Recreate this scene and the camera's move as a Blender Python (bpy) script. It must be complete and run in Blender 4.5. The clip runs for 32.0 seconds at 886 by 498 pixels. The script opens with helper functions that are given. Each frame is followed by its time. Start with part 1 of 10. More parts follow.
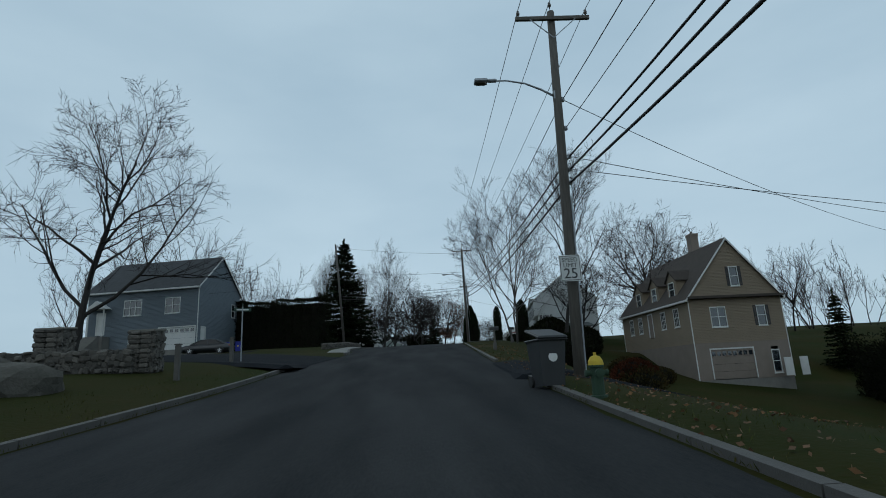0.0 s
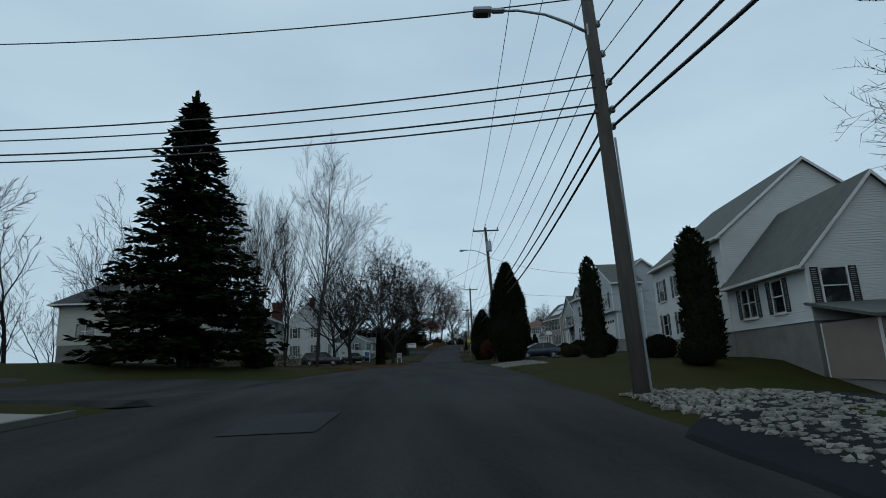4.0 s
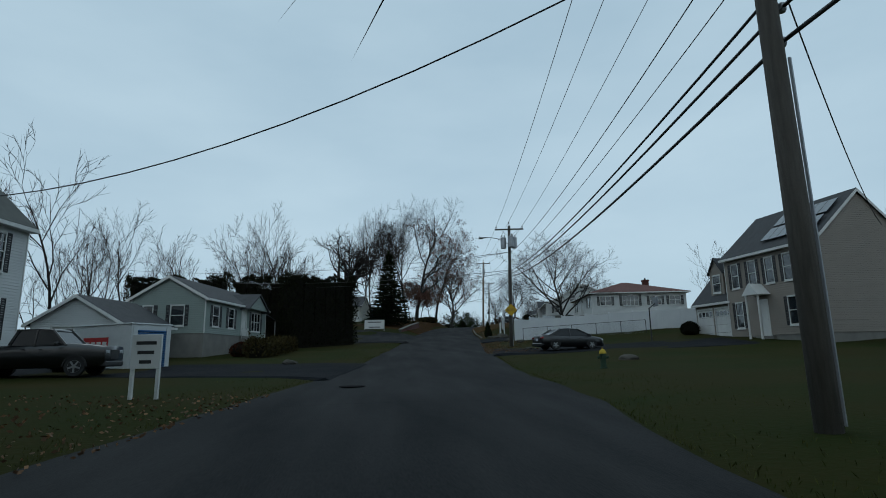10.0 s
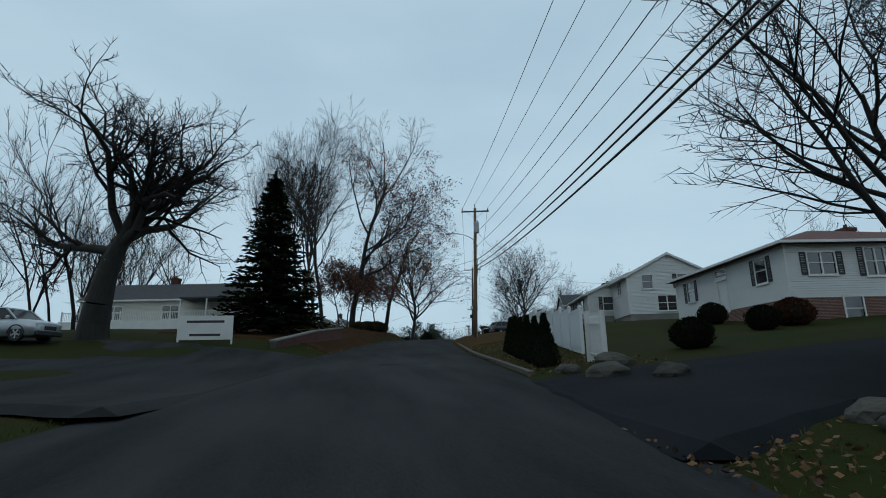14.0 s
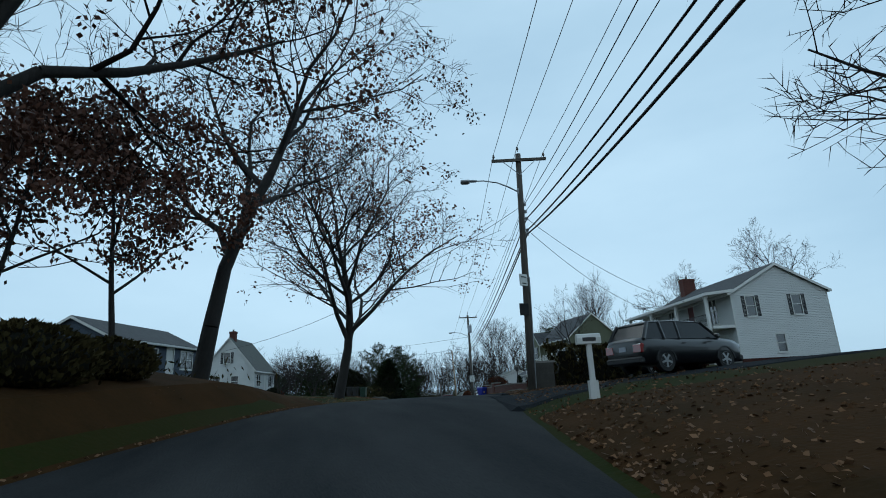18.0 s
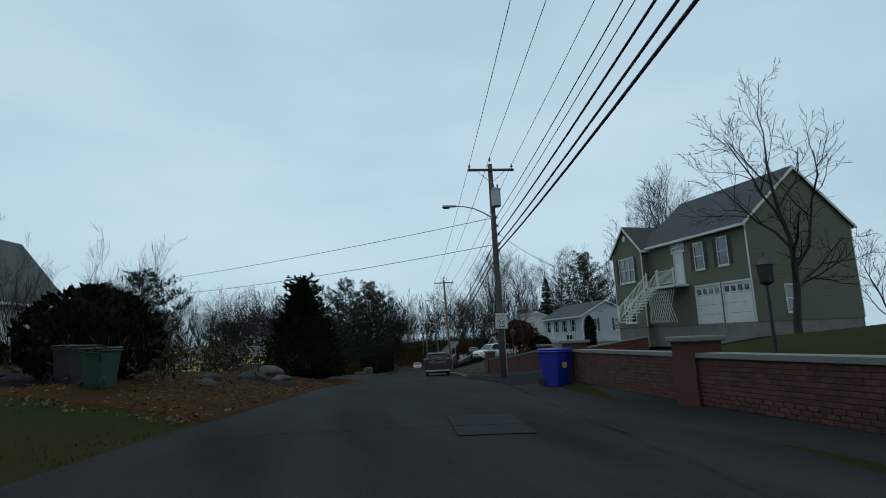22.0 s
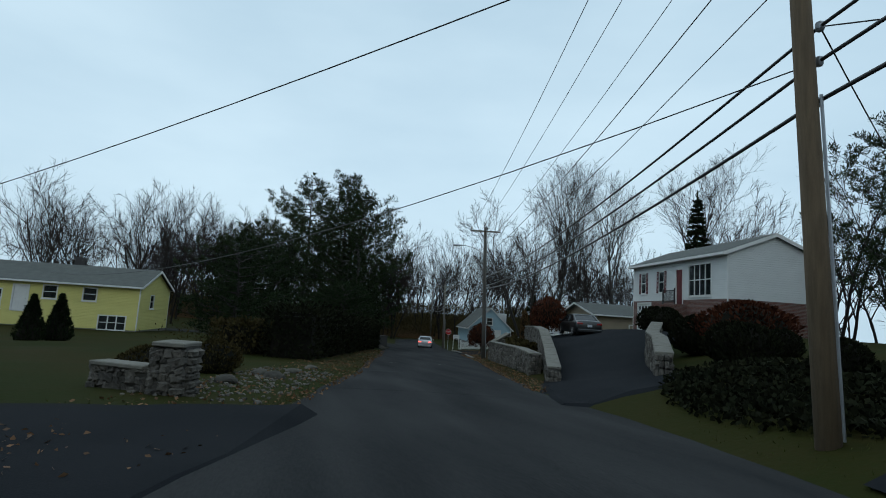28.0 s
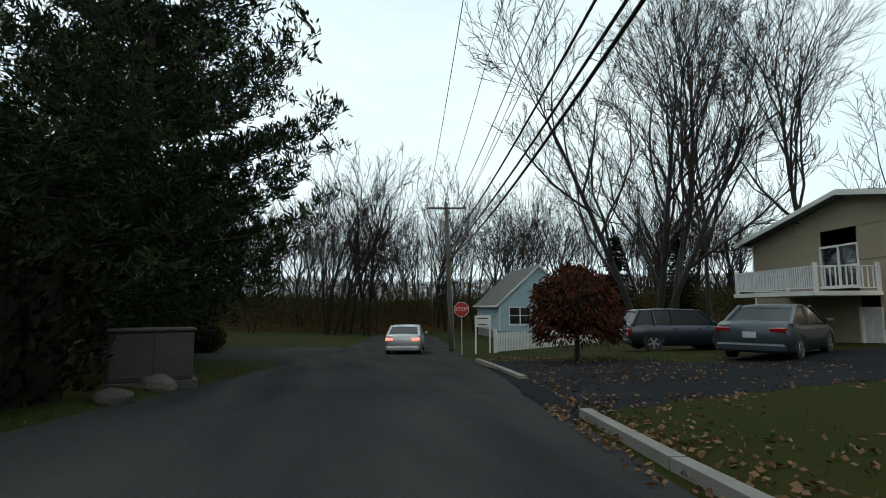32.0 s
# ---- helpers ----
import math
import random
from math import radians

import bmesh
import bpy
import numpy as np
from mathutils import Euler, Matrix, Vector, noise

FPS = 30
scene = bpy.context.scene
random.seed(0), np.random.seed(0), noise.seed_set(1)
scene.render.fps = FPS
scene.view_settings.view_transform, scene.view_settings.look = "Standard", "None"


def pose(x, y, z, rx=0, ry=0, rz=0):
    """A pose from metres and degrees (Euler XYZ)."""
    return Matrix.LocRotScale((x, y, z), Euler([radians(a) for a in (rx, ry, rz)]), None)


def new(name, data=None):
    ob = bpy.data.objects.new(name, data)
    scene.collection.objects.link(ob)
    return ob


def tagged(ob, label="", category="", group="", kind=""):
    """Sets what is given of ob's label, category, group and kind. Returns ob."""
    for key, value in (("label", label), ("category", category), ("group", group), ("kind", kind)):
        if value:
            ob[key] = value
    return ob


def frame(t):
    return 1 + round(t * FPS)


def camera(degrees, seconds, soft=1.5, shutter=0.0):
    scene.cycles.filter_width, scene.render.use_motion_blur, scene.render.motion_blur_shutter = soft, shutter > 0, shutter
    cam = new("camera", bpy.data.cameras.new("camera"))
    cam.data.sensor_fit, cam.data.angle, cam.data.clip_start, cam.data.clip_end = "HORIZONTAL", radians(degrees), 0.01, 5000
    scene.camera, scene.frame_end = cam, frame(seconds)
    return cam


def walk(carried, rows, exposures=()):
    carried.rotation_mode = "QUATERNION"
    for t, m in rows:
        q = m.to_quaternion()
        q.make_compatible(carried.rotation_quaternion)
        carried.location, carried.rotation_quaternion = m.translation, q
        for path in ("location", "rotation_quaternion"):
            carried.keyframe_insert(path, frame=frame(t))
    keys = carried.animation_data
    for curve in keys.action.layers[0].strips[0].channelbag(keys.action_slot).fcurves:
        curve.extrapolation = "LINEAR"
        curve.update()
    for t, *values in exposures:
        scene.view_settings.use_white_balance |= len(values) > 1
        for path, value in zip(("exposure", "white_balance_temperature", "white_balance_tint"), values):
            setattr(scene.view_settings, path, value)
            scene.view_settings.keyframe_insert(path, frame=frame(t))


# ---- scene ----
cam = camera(78.5, 32.0, soft=0.95)
# seconds, x, y, z, yaw, pitch, roll
ROWS = [
    (0.0, 0.002, -0.006, 1.451, -4.23, 13.32, -3.01),
    (0.5, 0.191, 7.254, 1.995, -4.11, 13.79, -3.11),
    (1.0, 0.340, 14.527, 2.526, -4.15, 13.82, -2.95),
    (1.5, 0.452, 21.575, 3.121, -4.44, 14.86, -2.95),
    (2.0, 0.599, 28.570, 3.816, -4.85, 15.42, -2.49),
    (2.5, 1.001, 35.383, 4.504, -4.93, 15.61, -1.51),
    (3.0, 1.463, 42.096, 5.113, -5.48, 14.94, -2.08),
    (3.5, 1.983, 48.438, 5.534, -5.81, 13.44, -2.45),
    (4.5, 3.152, 61.858, 6.431, -6.43, 12.07, -2.30),
    (5.5, 4.405, 75.569, 7.019, -7.19, 11.92, -1.55),
    (6.0, 5.026, 82.509, 7.120, -7.63, 11.29, -1.52),
    (6.5, 5.582, 89.234, 7.223, -8.12, 11.11, -1.86),
    (7.0, 6.330, 95.788, 7.437, -8.40, 10.86, -2.22),
    (7.5, 7.099, 102.544, 7.594, -8.48, 10.80, -2.16),
    (8.0, 7.860, 109.165, 7.693, -8.48, 10.76, -2.67),
    (8.5, 8.511, 115.567, 7.728, -8.28, 10.82, -2.22),
    (9.0, 9.273, 121.928, 7.836, -7.85, 10.68, -1.50),
    (9.5, 10.000, 128.367, 8.080, -7.21, 11.07, -0.97),
    (10.0, 10.277, 135.117, 8.260, -6.39, 11.16, -0.97),
    (10.5, 10.625, 141.551, 8.430, -5.32, 11.19, -0.08),
    (11.0, 11.034, 147.357, 8.596, -6.35, 11.20, 1.28),
    (11.5, 11.619, 152.873, 8.680, -8.36, 12.14, 1.71),
    (12.0, 12.224, 157.974, 8.688, -10.29, 12.39, 0.56),
    (12.5, 13.248, 163.517, 9.008, -11.60, 12.05, -0.10),
    (13.0, 14.408, 169.422, 9.520, -11.42, 12.14, -0.54),
    (13.5, 15.554, 176.215, 9.891, -10.84, 12.43, -1.21),
    (14.0, 16.459, 182.889, 10.284, -10.45, 12.69, -1.34),
    (14.5, 17.308, 189.293, 10.741, -10.17, 12.55, -1.66),
    (15.5, 19.471, 203.580, 11.767, -9.72, 13.85, -2.46),
    (16.5, 21.783, 218.043, 12.947, -10.42, 15.78, -2.95),
    (17.0, 22.903, 224.915, 13.545, -11.67, 16.20, -3.44),
    (17.5, 24.195, 231.489, 14.103, -13.18, 16.02, -4.20),
    (18.0, 25.707, 237.727, 14.623, -14.22, 14.94, -3.00),
    (18.5, 27.165, 243.618, 15.019, -15.26, 13.78, -2.02),
    (19.0, 28.461, 249.029, 15.401, -16.09, 12.22, -1.77),
    (19.5, 29.793, 254.470, 15.642, -16.32, 10.77, -1.74),
    (20.0, 31.116, 259.610, 15.764, -16.06, 9.97, -1.74),
    (20.5, 32.521, 265.176, 15.741, -15.52, 9.22, -2.17),
    (21.0, 33.919, 270.595, 15.727, -15.08, 9.46, -2.49),
    (21.5, 35.155, 275.815, 15.662, -15.12, 9.41, -2.63),
    (22.0, 36.247, 280.637, 15.566, -15.19, 9.43, -2.48),
    (22.5, 37.239, 285.010, 15.443, -15.15, 9.16, -1.86),
    (23.0, 38.228, 289.442, 15.401, -14.46, 8.46, -1.04),
    (23.5, 39.079, 293.765, 15.432, -12.91, 8.03, -1.21),
    (24.0, 40.003, 298.459, 15.285, -10.99, 7.83, -1.52),
    (24.5, 40.689, 303.580, 15.054, -9.41, 6.67, -1.62),
    (25.0, 41.172, 308.471, 14.765, -8.88, 6.55, -0.46),
    (25.5, 42.051, 313.278, 14.416, -8.60, 6.28, -0.14),
    (26.5, 43.964, 323.862, 13.952, -10.19, 5.97, 2.27),
    (27.5, 46.115, 334.882, 13.521, -13.03, 6.57, 3.29),
    (28.0, 47.342, 340.556, 13.188, -14.57, 6.90, 3.71),
    (28.5, 48.705, 346.228, 12.847, -15.61, 7.11, 3.52),
    (29.0, 50.249, 351.769, 12.521, -16.23, 6.98, 2.13),
    (29.5, 51.727, 357.247, 12.240, -16.49, 6.89, 1.81),
    (30.0, 53.087, 362.367, 11.895, -16.60, 6.71, 1.43),
    (30.5, 54.575, 367.554, 11.666, -16.52, 6.73, -0.13),
    (31.0, 56.066, 372.659, 11.487, -15.78, 6.58, 0.07),
    (31.5, 57.580, 377.739, 11.306, -14.81, 6.57, 0.05),
    (32.0, 59.121, 382.767, 11.127, -13.95, 6.14, -0.23),
]
walk(cam, [(t, Matrix.Translation((x, y, z)) @ pose(0, 0, 0, 0, 0, yaw) @ pose(0, 0, 0, 90 + pitch) @ pose(0, 0, 0, 0, 0, roll)) for t, x, y, z, yaw, pitch, roll in ROWS],
     exposures=[(0, 0.13, 6300, 6), (3.5, 0.18, 6300, 6), (5.5, 0.43, 6500, 8), (8.8, 0.43, 6500, 8), (9.8, 0.18, 6300, 5), (12.5, 0.18, 6250, 5), (14.5, 0.23, 6300, 5), (16.5, 0.33, 6000, 4), (18, 0.43, 5850, 2), (19.5, 0.38, 6000, 3),
                (21, 0.38, 6450, 6), (23, 0.28, 6250, 5), (24, 0.41, 6400, 6), (25, 0.53, 6500, 7), (28, 0.53, 6400, 6), (29, 0.61, 6500, 6), (30, 0.73, 6750, 8), (31, 0.88, 7250, 9), (32, 1.03, 7500, 8)])

# ---- world, sun and exposure ----
sky_world = bpy.data.worlds.new("overcast_sky")
scene.world = sky_world
sky_world.use_nodes = True
wn, wl = sky_world.node_tree.nodes, sky_world.node_tree.links
wn.clear()
w_out, w_bg, w_sky = wn.new("ShaderNodeOutputWorld"), wn.new("ShaderNodeBackground"), wn.new("ShaderNodeTexSky")
w_sky.sky_type, w_sky.sun_disc = "NISHITA", False
w_sky.sun_elevation, w_sky.sun_rotation, w_sky.dust_density = radians(32), radians(200), 3.0
w_sky_mul = wn.new("ShaderNodeVectorMath")
w_sky_mul.operation = "SCALE"
w_sky_mul.inputs["Scale"].default_value = 0.08
wl.new(w_sky.outputs[0], w_sky_mul.inputs[0])
w_co, w_map = wn.new("ShaderNodeTexCoord"), wn.new("ShaderNodeMapping")
w_map.inputs["Scale"].default_value = (1.0, 1.0, 3.0)
wl.new(w_co.outputs["Generated"], w_map.inputs[0])
w_noise, w_ramp = wn.new("ShaderNodeTexNoise"), wn.new("ShaderNodeValToRGB")
w_noise.inputs["Scale"].default_value, w_noise.inputs["Detail"].default_value = 1.6, 5.0
wl.new(w_map.outputs[0], w_noise.inputs["Vector"])
w_ramp.color_ramp.elements[0].position, w_ramp.color_ramp.elements[1].position = 0.3, 0.72
w_ramp.color_ramp.elements[0].color = (0.36, 0.48, 0.58, 1)
w_ramp.color_ramp.elements[1].color = (0.48, 0.60, 0.69, 1)
wl.new(w_noise.outputs["Fac"], w_ramp.inputs[0])
w_mix = wn.new("ShaderNodeMix")
w_mix.data_type = "RGBA"
w_mix.inputs["Factor"].default_value = 0.9
wl.new(w_sky_mul.outputs[0], w_mix.inputs["A"])
wl.new(w_ramp.outputs[0], w_mix.inputs["B"])
wl.new(w_mix.outputs["Result"], w_bg.inputs["Color"])
w_bg.inputs["Strength"].default_value = 1.0
wl.new(w_bg.outputs[0], w_out.inputs[0])
sun = new("sun", bpy.data.lights.new("sun", "SUN"))
sun.data.energy, sun.data.angle, sun.data.color = 0.2, radians(25), (1.0, 0.97, 0.92)
sun.matrix_world = pose(0, 0, 60, 40, 0, 200)

# ---- the line of the road: station (metres) and lateral offset to the right ----
AX = [-0.43, 0.01, 0.45, 1.05, 2.05, 3.3, 4.74, 6.41, 8.19, 9.7, 11.0, 12.82, 15.26, 17.78, 20.11, 22.75, 26.16, 30.05, 34.1, 37.99, 40.94,
      43.38, 46.45, 50.47, 54.82, 59.17, 63.3, 66.9, 69.9]
ZR = [0.13, 1.33, 2.84, 4.19, 5.2, 5.76, 6.12, 6.39, 6.74, 7.14, 7.62, 8.56, 9.61, 10.81, 12.14, 13.45, 14.35, 14.42, 14.11, 13.69, 12.82, 12.1,
      11.2, 10.38, 9.76, 9.15, 8.5, 8.1]


def spline(vals, start, step, at):
    n = len(vals)
    f = (at - start) / step
    if f <= 0:
        return vals[0] + (vals[1] - vals[0]) * f
    if f >= n - 1:
        return vals[-1] + (vals[-1] - vals[-2]) * (f - n + 1)
    i = int(f)
    u = f - i
    m0 = (vals[i + 1] - vals[i - 1]) / 2 if i > 0 else vals[1] - vals[0]
    m1 = (vals[i + 2] - vals[i]) / 2 if i + 2 < n else vals[-1] - vals[-2]
    return (2 * u**3 - 3 * u * u + 1) * vals[i] + (u**3 - 2 * u * u + u) * m0 + (3 * u * u - 2 * u**3) * vals[i + 1] + (u**3 - u * u) * m1


def ax_x(s):
    return spline(AX, -16, 16, s)


def road_z(s):
    if s < 0:
        return ZR[0] + max(s, -40) * 0.06
    if s > 432:
        return ZR[-1] - min(s - 432, 60) * 0.012
    return spline(ZR, 0, 16, s)


def head(s):
    """Degrees by which the road's direction turns from +y to the right at a station."""
    return math.degrees(math.atan2(ax_x(s + 1) - ax_x(s - 1), 2))


def lay(s, u):
    """World x, y of a station and offset."""
    m = (ax_x(s + 1) - ax_x(s - 1)) / 2
    n = math.hypot(1, m)
    return ax_x(s) + u / n, s - m * u / n


def between(rows, s):
    """Interpolates rows of (s, v, v, ...)."""
    if s <= rows[0][0]:
        return rows[0][1:]
    for a, b in zip(rows, rows[1:]):
        if s <= b[0]:
            f = (s - a[0]) / (b[0] - a[0])
            f = f * f * (3 - 2 * f)
            return [p + (q - p) * f for p, q in zip(a[1:], b[1:])]
    return rows[-1][1:]


# right edge and left edge of the carriageway
EDGE = [(-40, 2.9, -6.2), (24, 2.9, -5.9), (36, 2.9, -5.3), (50, 2.9, -7.0), (62, 3.3, -7.6), (90, 3.5, -7.0), (104, 3.5, -6.6), (120, 3.0, -4.9),
        (140, 3.1, -4.7), (150, 3.9, -4.6), (162, 3.4, -4.4), (176, 2.9, -5.0), (200, 2.9, -5.9), (215, 2.4, -6.1), (235, 1.9, -6.0), (250, 2.0, -5.8),
        (260, 2.7, -5.6), (272, 2.6, -5.6), (290, 3.2, -5.0), (303, 3.9, -4.3), (320, 4.7, -3.6), (335, 4.9, -3.6), (350, 4.6, -3.0), (360, 3.3, -3.4),
        (376, 3.0, -4.6), (392, 2.1, -5.7), (408, 1.2, -6.0), (440, 1.2, -6.0)]
# height above the road at 1, 4, 9, 16, 30 and 80 m outside the edge
RIGHT = [(-40, .1, -.3, -.8, -1.6, -3.2, -5), (6, .1, -.35, -.9, -1.6, -3.2, -5), (14, .1, -.6, -1.7, -2.7, -4.0, -6), (24, .1, -.7, -2.9, -4.2, -5.2, -7), (36, .12, -.4, -2.6, -5.0, -6.4, -8), (46, .12, .0, -1.6, -4.2, -6.0, -8),
         (56, .12, .1, -.9, -3.2, -5.4, -8), (64, .1, .0, -.6, -1.6, -3.4, -5), (72, .02, -.3, -.8, -1.6, -2.2, -3), (78, .05, .1, .1, .2, -1, -2), (90, .15, .3, .4, .4, .3, 0),
         (108, .1, .15, .25, .5, .8, .5), (125, .15, .3, .5, .6, .6, .6), (150, .05, .2, .3, .4, .6, 1), (165, .05, .05, .1, .2, .5, 1.5), (180, .05, .0, .2, .5, 1.0, 2),
         (190, .1, .3, .7, 1.0, 1.6, 2), (202, .15, .4, .9, 1.4, 1.9, 2), (225, .3, .7, 1.2, 1.6, 1.8, 2), (245, .3, .6, 1.0, 1.3, 1.4, 1), (265, .1, .3, .7, 1.0, 1.0, 0),
         (277, .0, .05, .9, 1.2, 1.4, 0), (288, .0, .6, 1.2, 1.5, 1.7, 0), (298, .0, .8, 1.4, 1.7, 1.9, 0), (303, .02, .3, .8, 1.2, 1.6, 0), (312, .02, .3, 1.0, 1.4, 1.8, 0), (319, .03, .3, 1.1, 1.7, 2.1, 1), (325, .3, .9, 1.5, 2.0, 2.4, 2), (342, .4, 1.1, 1.7, 2.2, 2.6, 2),
         (354, .4, 1.2, 1.9, 2.2, 2.6, 2), (362, .1, .7, 2.0, 2.4, 2.8, 2), (376, .15, 1.8, 2.9, 3.0, 3.1, 2), (382, .2, 1.8, 2.9, 2.9, 3.0, 2), (390, .12, .3, .6, 1.0, 1.5, 1.5), (410, .12, .2, .3, .6, 1.0, 1.5), (440, .1, .2, .3, .6, 1, 2)]
LEFT = [(-40, .12, .3, .6, .8, 1, 1), (10, .12, .4, .8, .9, .8, .5), (30, .12, .4, .7, .4, .0, .0), (44, .05, .1, .1, -.2, -.4, -1), (60, .15, .4, .5, .3, .2, 0),
        (72, .02, .1, .2, .5, .8, 1), (90, .15, .4, .8, 1.4, 1.8, 2), (112, .1, .2, .3, .5, .7, 1), (130, .1, .1, .2, .3, .4, .5), (155, .05, .05, .1, .2, .3, .5), (190, .05, .0, .0, .1, .2, 1),
        (206, .05, .2, .4, .8, 1.0, 1.5), (216, .5, 1.0, 1.4, 1.7, 1.9, 2), (228, .6, 1.1, 1.5, 1.8, 1.9, 1.5), (240, .9, 1.6, 2.0, 2.0, 1.7, .8), (254, .9, 1.5, 1.8, 1.7, 1.4, .5), (262, .3, .5, .9, 1.5, 2.2, 1), (285, .1, .4, 1.0, 2.0, 2.8, 1),
        (296, .3, .8, 1.1, 1.5, 2.2, 0), (312, .3, .9, 1.2, 1.8, 2.6, 0), (330, .05, .2, .2, .0, -.5, -2), (345, .02, .05, .0, -.2, -.5, -1), (372, .1, .2, .2, .0, -.4, -1), (400, .1, .2, .3, .3, .3, .5), (440, .1, .2, .3, .5, 1, 2)]
OUT = (1, 4, 9, 16, 30, 80)


def rise(s, u):
    """Height of the ground above the road."""
    r, l = between(EDGE, s)
    if l <= u <= r:
        return 0.0
    d = u - r if u > r else l - u
    row = between(RIGHT if u > r else LEFT, s)
    if d <= 1:
        return row[0] * d
    for i in range(5):
        if d <= OUT[i + 1]:
            f = (d - OUT[i]) / (OUT[i + 1] - OUT[i])
            return row[i] + (row[i + 1] - row[i]) * f
    return row[5]


def ground_z(s, u):
    return road_z(s) + rise(s, u) + min(max(0.0, s - 446) * 0.08, 5.2)


def spot(s, u, lift=0.0, turn=0.0):
    """Pose on the ground at a station, x to the right of the road, y along it; turn: degrees counter-clockwise."""
    x, y = lay(s, u)
    return pose(x, y, ground_z(s, u) + lift, 0, 0, turn - head(s))


# ---- materials ----
def mat(name, c1, c2=None, scale=4.0, rough=0.8, bump=0.0, metal=0.0, fine=40.0, vary=0.0, stretch=(1, 1, 1), island=0.0, spec=0.5):
    m = bpy.data.materials.new(name)
    m.use_nodes = True
    n, l = m.node_tree.nodes, m.node_tree.links
    b = n["Principled BSDF"]
    b.inputs["Roughness"].default_value, b.inputs["Metallic"].default_value = rough, metal
    b.inputs["Specular IOR Level"].default_value = spec
    c2 = c2 or tuple(v * 0.8 for v in c1)
    co, mp = n.new("ShaderNodeTexCoord"), n.new("ShaderNodeMapping")
    mp.inputs["Scale"].default_value = stretch
    l.new(co.outputs["Object"], mp.inputs[0])
    big, small = n.new("ShaderNodeTexNoise"), n.new("ShaderNodeTexNoise")
    for t, sc, det in ((big, scale, 4.0), (small, fine, 3.0)):
        t.inputs["Scale"].default_value, t.inputs["Detail"].default_value = sc, det
        l.new(mp.outputs[0], t.inputs["Vector"])
    add = n.new("ShaderNodeMath")
    add.operation = "MULTIPLY_ADD"
    add.inputs[1].default_value = 0.55
    l.new(small.outputs["Fac"], add.inputs[0])
    half = n.new("ShaderNodeMath")
    half.operation = "MULTIPLY_ADD"
    half.inputs[1].default_value, half.inputs[2].default_value = 1.5, -0.55
    l.new(big.outputs["Fac"], half.inputs[0])
    l.new(half.outputs[0], add.inputs[2])
    mix = n.new("ShaderNodeMix")
    mix.data_type = "RGBA"
    mix.inputs["A"].default_value, mix.inputs["B"].default_value = (*c1, 1), (*c2, 1)
    l.new(add.outputs[0], mix.inputs["Factor"])
    last = mix.outputs["Result"]
    if vary or island:
        src = n.new("ShaderNodeObjectInfo").outputs["Random"] if vary else n.new("ShaderNodeNewGeometry").outputs["Random Per Island"]
        hsv, k = n.new("ShaderNodeHueSaturation"), n.new("ShaderNodeMapRange")
        k.inputs["To Min"].default_value, k.inputs["To Max"].default_value = 1 - (vary or island), 1 + (vary or island)
        l.new(src, k.inputs[0])
        l.new(k.outputs[0], hsv.inputs["Value"])
        l.new(last, hsv.inputs["Color"])
        last = hsv.outputs[0]
    l.new(last, b.inputs["Base Color"])
    if bump:
        bp = n.new("ShaderNodeBump")
        bp.inputs["Strength"].default_value, bp.inputs["Distance"].default_value = bump, 0.03
        l.new(add.outputs[0], bp.inputs["Height"])
        l.new(bp.outputs[0], b.inputs["Normal"])
    return m


def glow(name, c, strength):
    m = mat(name, c)
    b = m.node_tree.nodes["Principled BSDF"]
    b.inputs["Emission Color"].default_value, b.inputs["Emission Strength"].default_value = (*c, 1), strength
    return m


def glass(name, c, rough=0.03):
    m = mat(name, c, c, rough=rough, spec=0.9)
    m.node_tree.nodes["Principled BSDF"].inputs["Coat Weight"].default_value = 0.6
    return m


M_ASPHALT = mat("asphalt", (0.012, 0.0132, 0.0145), (0.045, 0.0455, 0.046), 0.9, 0.97, 0.7, fine=45, spec=0.05, stretch=(1, 0.16, 1))
M_DRIVE = mat("driveway_asphalt", (0.0085, 0.010, 0.0125), (0.018, 0.0195, 0.022), 0.5, 0.97, 0.4, fine=50, spec=0.05)
M_CONC = mat("concrete", (0.21, 0.20, 0.18), (0.12, 0.115, 0.105), 1.2, 0.9, 0.4)
M_KERB = mat("kerb_stone", (0.085, 0.078, 0.07), (0.05, 0.047, 0.044), 1.5, 0.9, 0.4)
M_POLE = mat("weathered_pole_wood", (0.115, 0.104, 0.09), (0.06, 0.053, 0.046), 3, 0.9, 0.5, stretch=(6, 6, 0.6), vary=0.25)
M_POLE2 = mat("tan_pole_wood", (0.17, 0.12, 0.072), (0.09, 0.063, 0.038), 3, 0.9, 0.5, stretch=(6, 6, 0.6))
M_GALV = mat("galvanised_metal", (0.33, 0.35, 0.37), (0.24, 0.25, 0.27), 3, 0.5, 0.05, 0.6)
M_CABLE = mat("black_cable", (0.012, 0.012, 0.013), (0.02, 0.02, 0.02), 3, 0.6)
M_PORC = mat("insulator", (0.12, 0.10, 0.09), (0.08, 0.07, 0.06), 3, 0.3)


# ---- building helpers ----
def part(name, bm, material, parent=None, label="", smooth=False):
    me = bpy.data.meshes.new(name)
    bm.to_mesh(me)
    bm.free()
    for m in material if isinstance(material, (list, tuple)) else [material]:
        me.materials.append(m)
    if smooth:
        me.polygons.foreach_set("use_smooth", [True] * len(me.polygons))
    ob = new(name, me)
    if parent is not None:
        ob.parent = parent
    if label:
        ob["label"] = label
    return ob


def thing(name, m, label, category, group="", kind=""):
    ob = new(name)
    ob.empty_display_size = 0.3
    ob.matrix_basis = m
    return tagged(ob, label, category, group, kind)


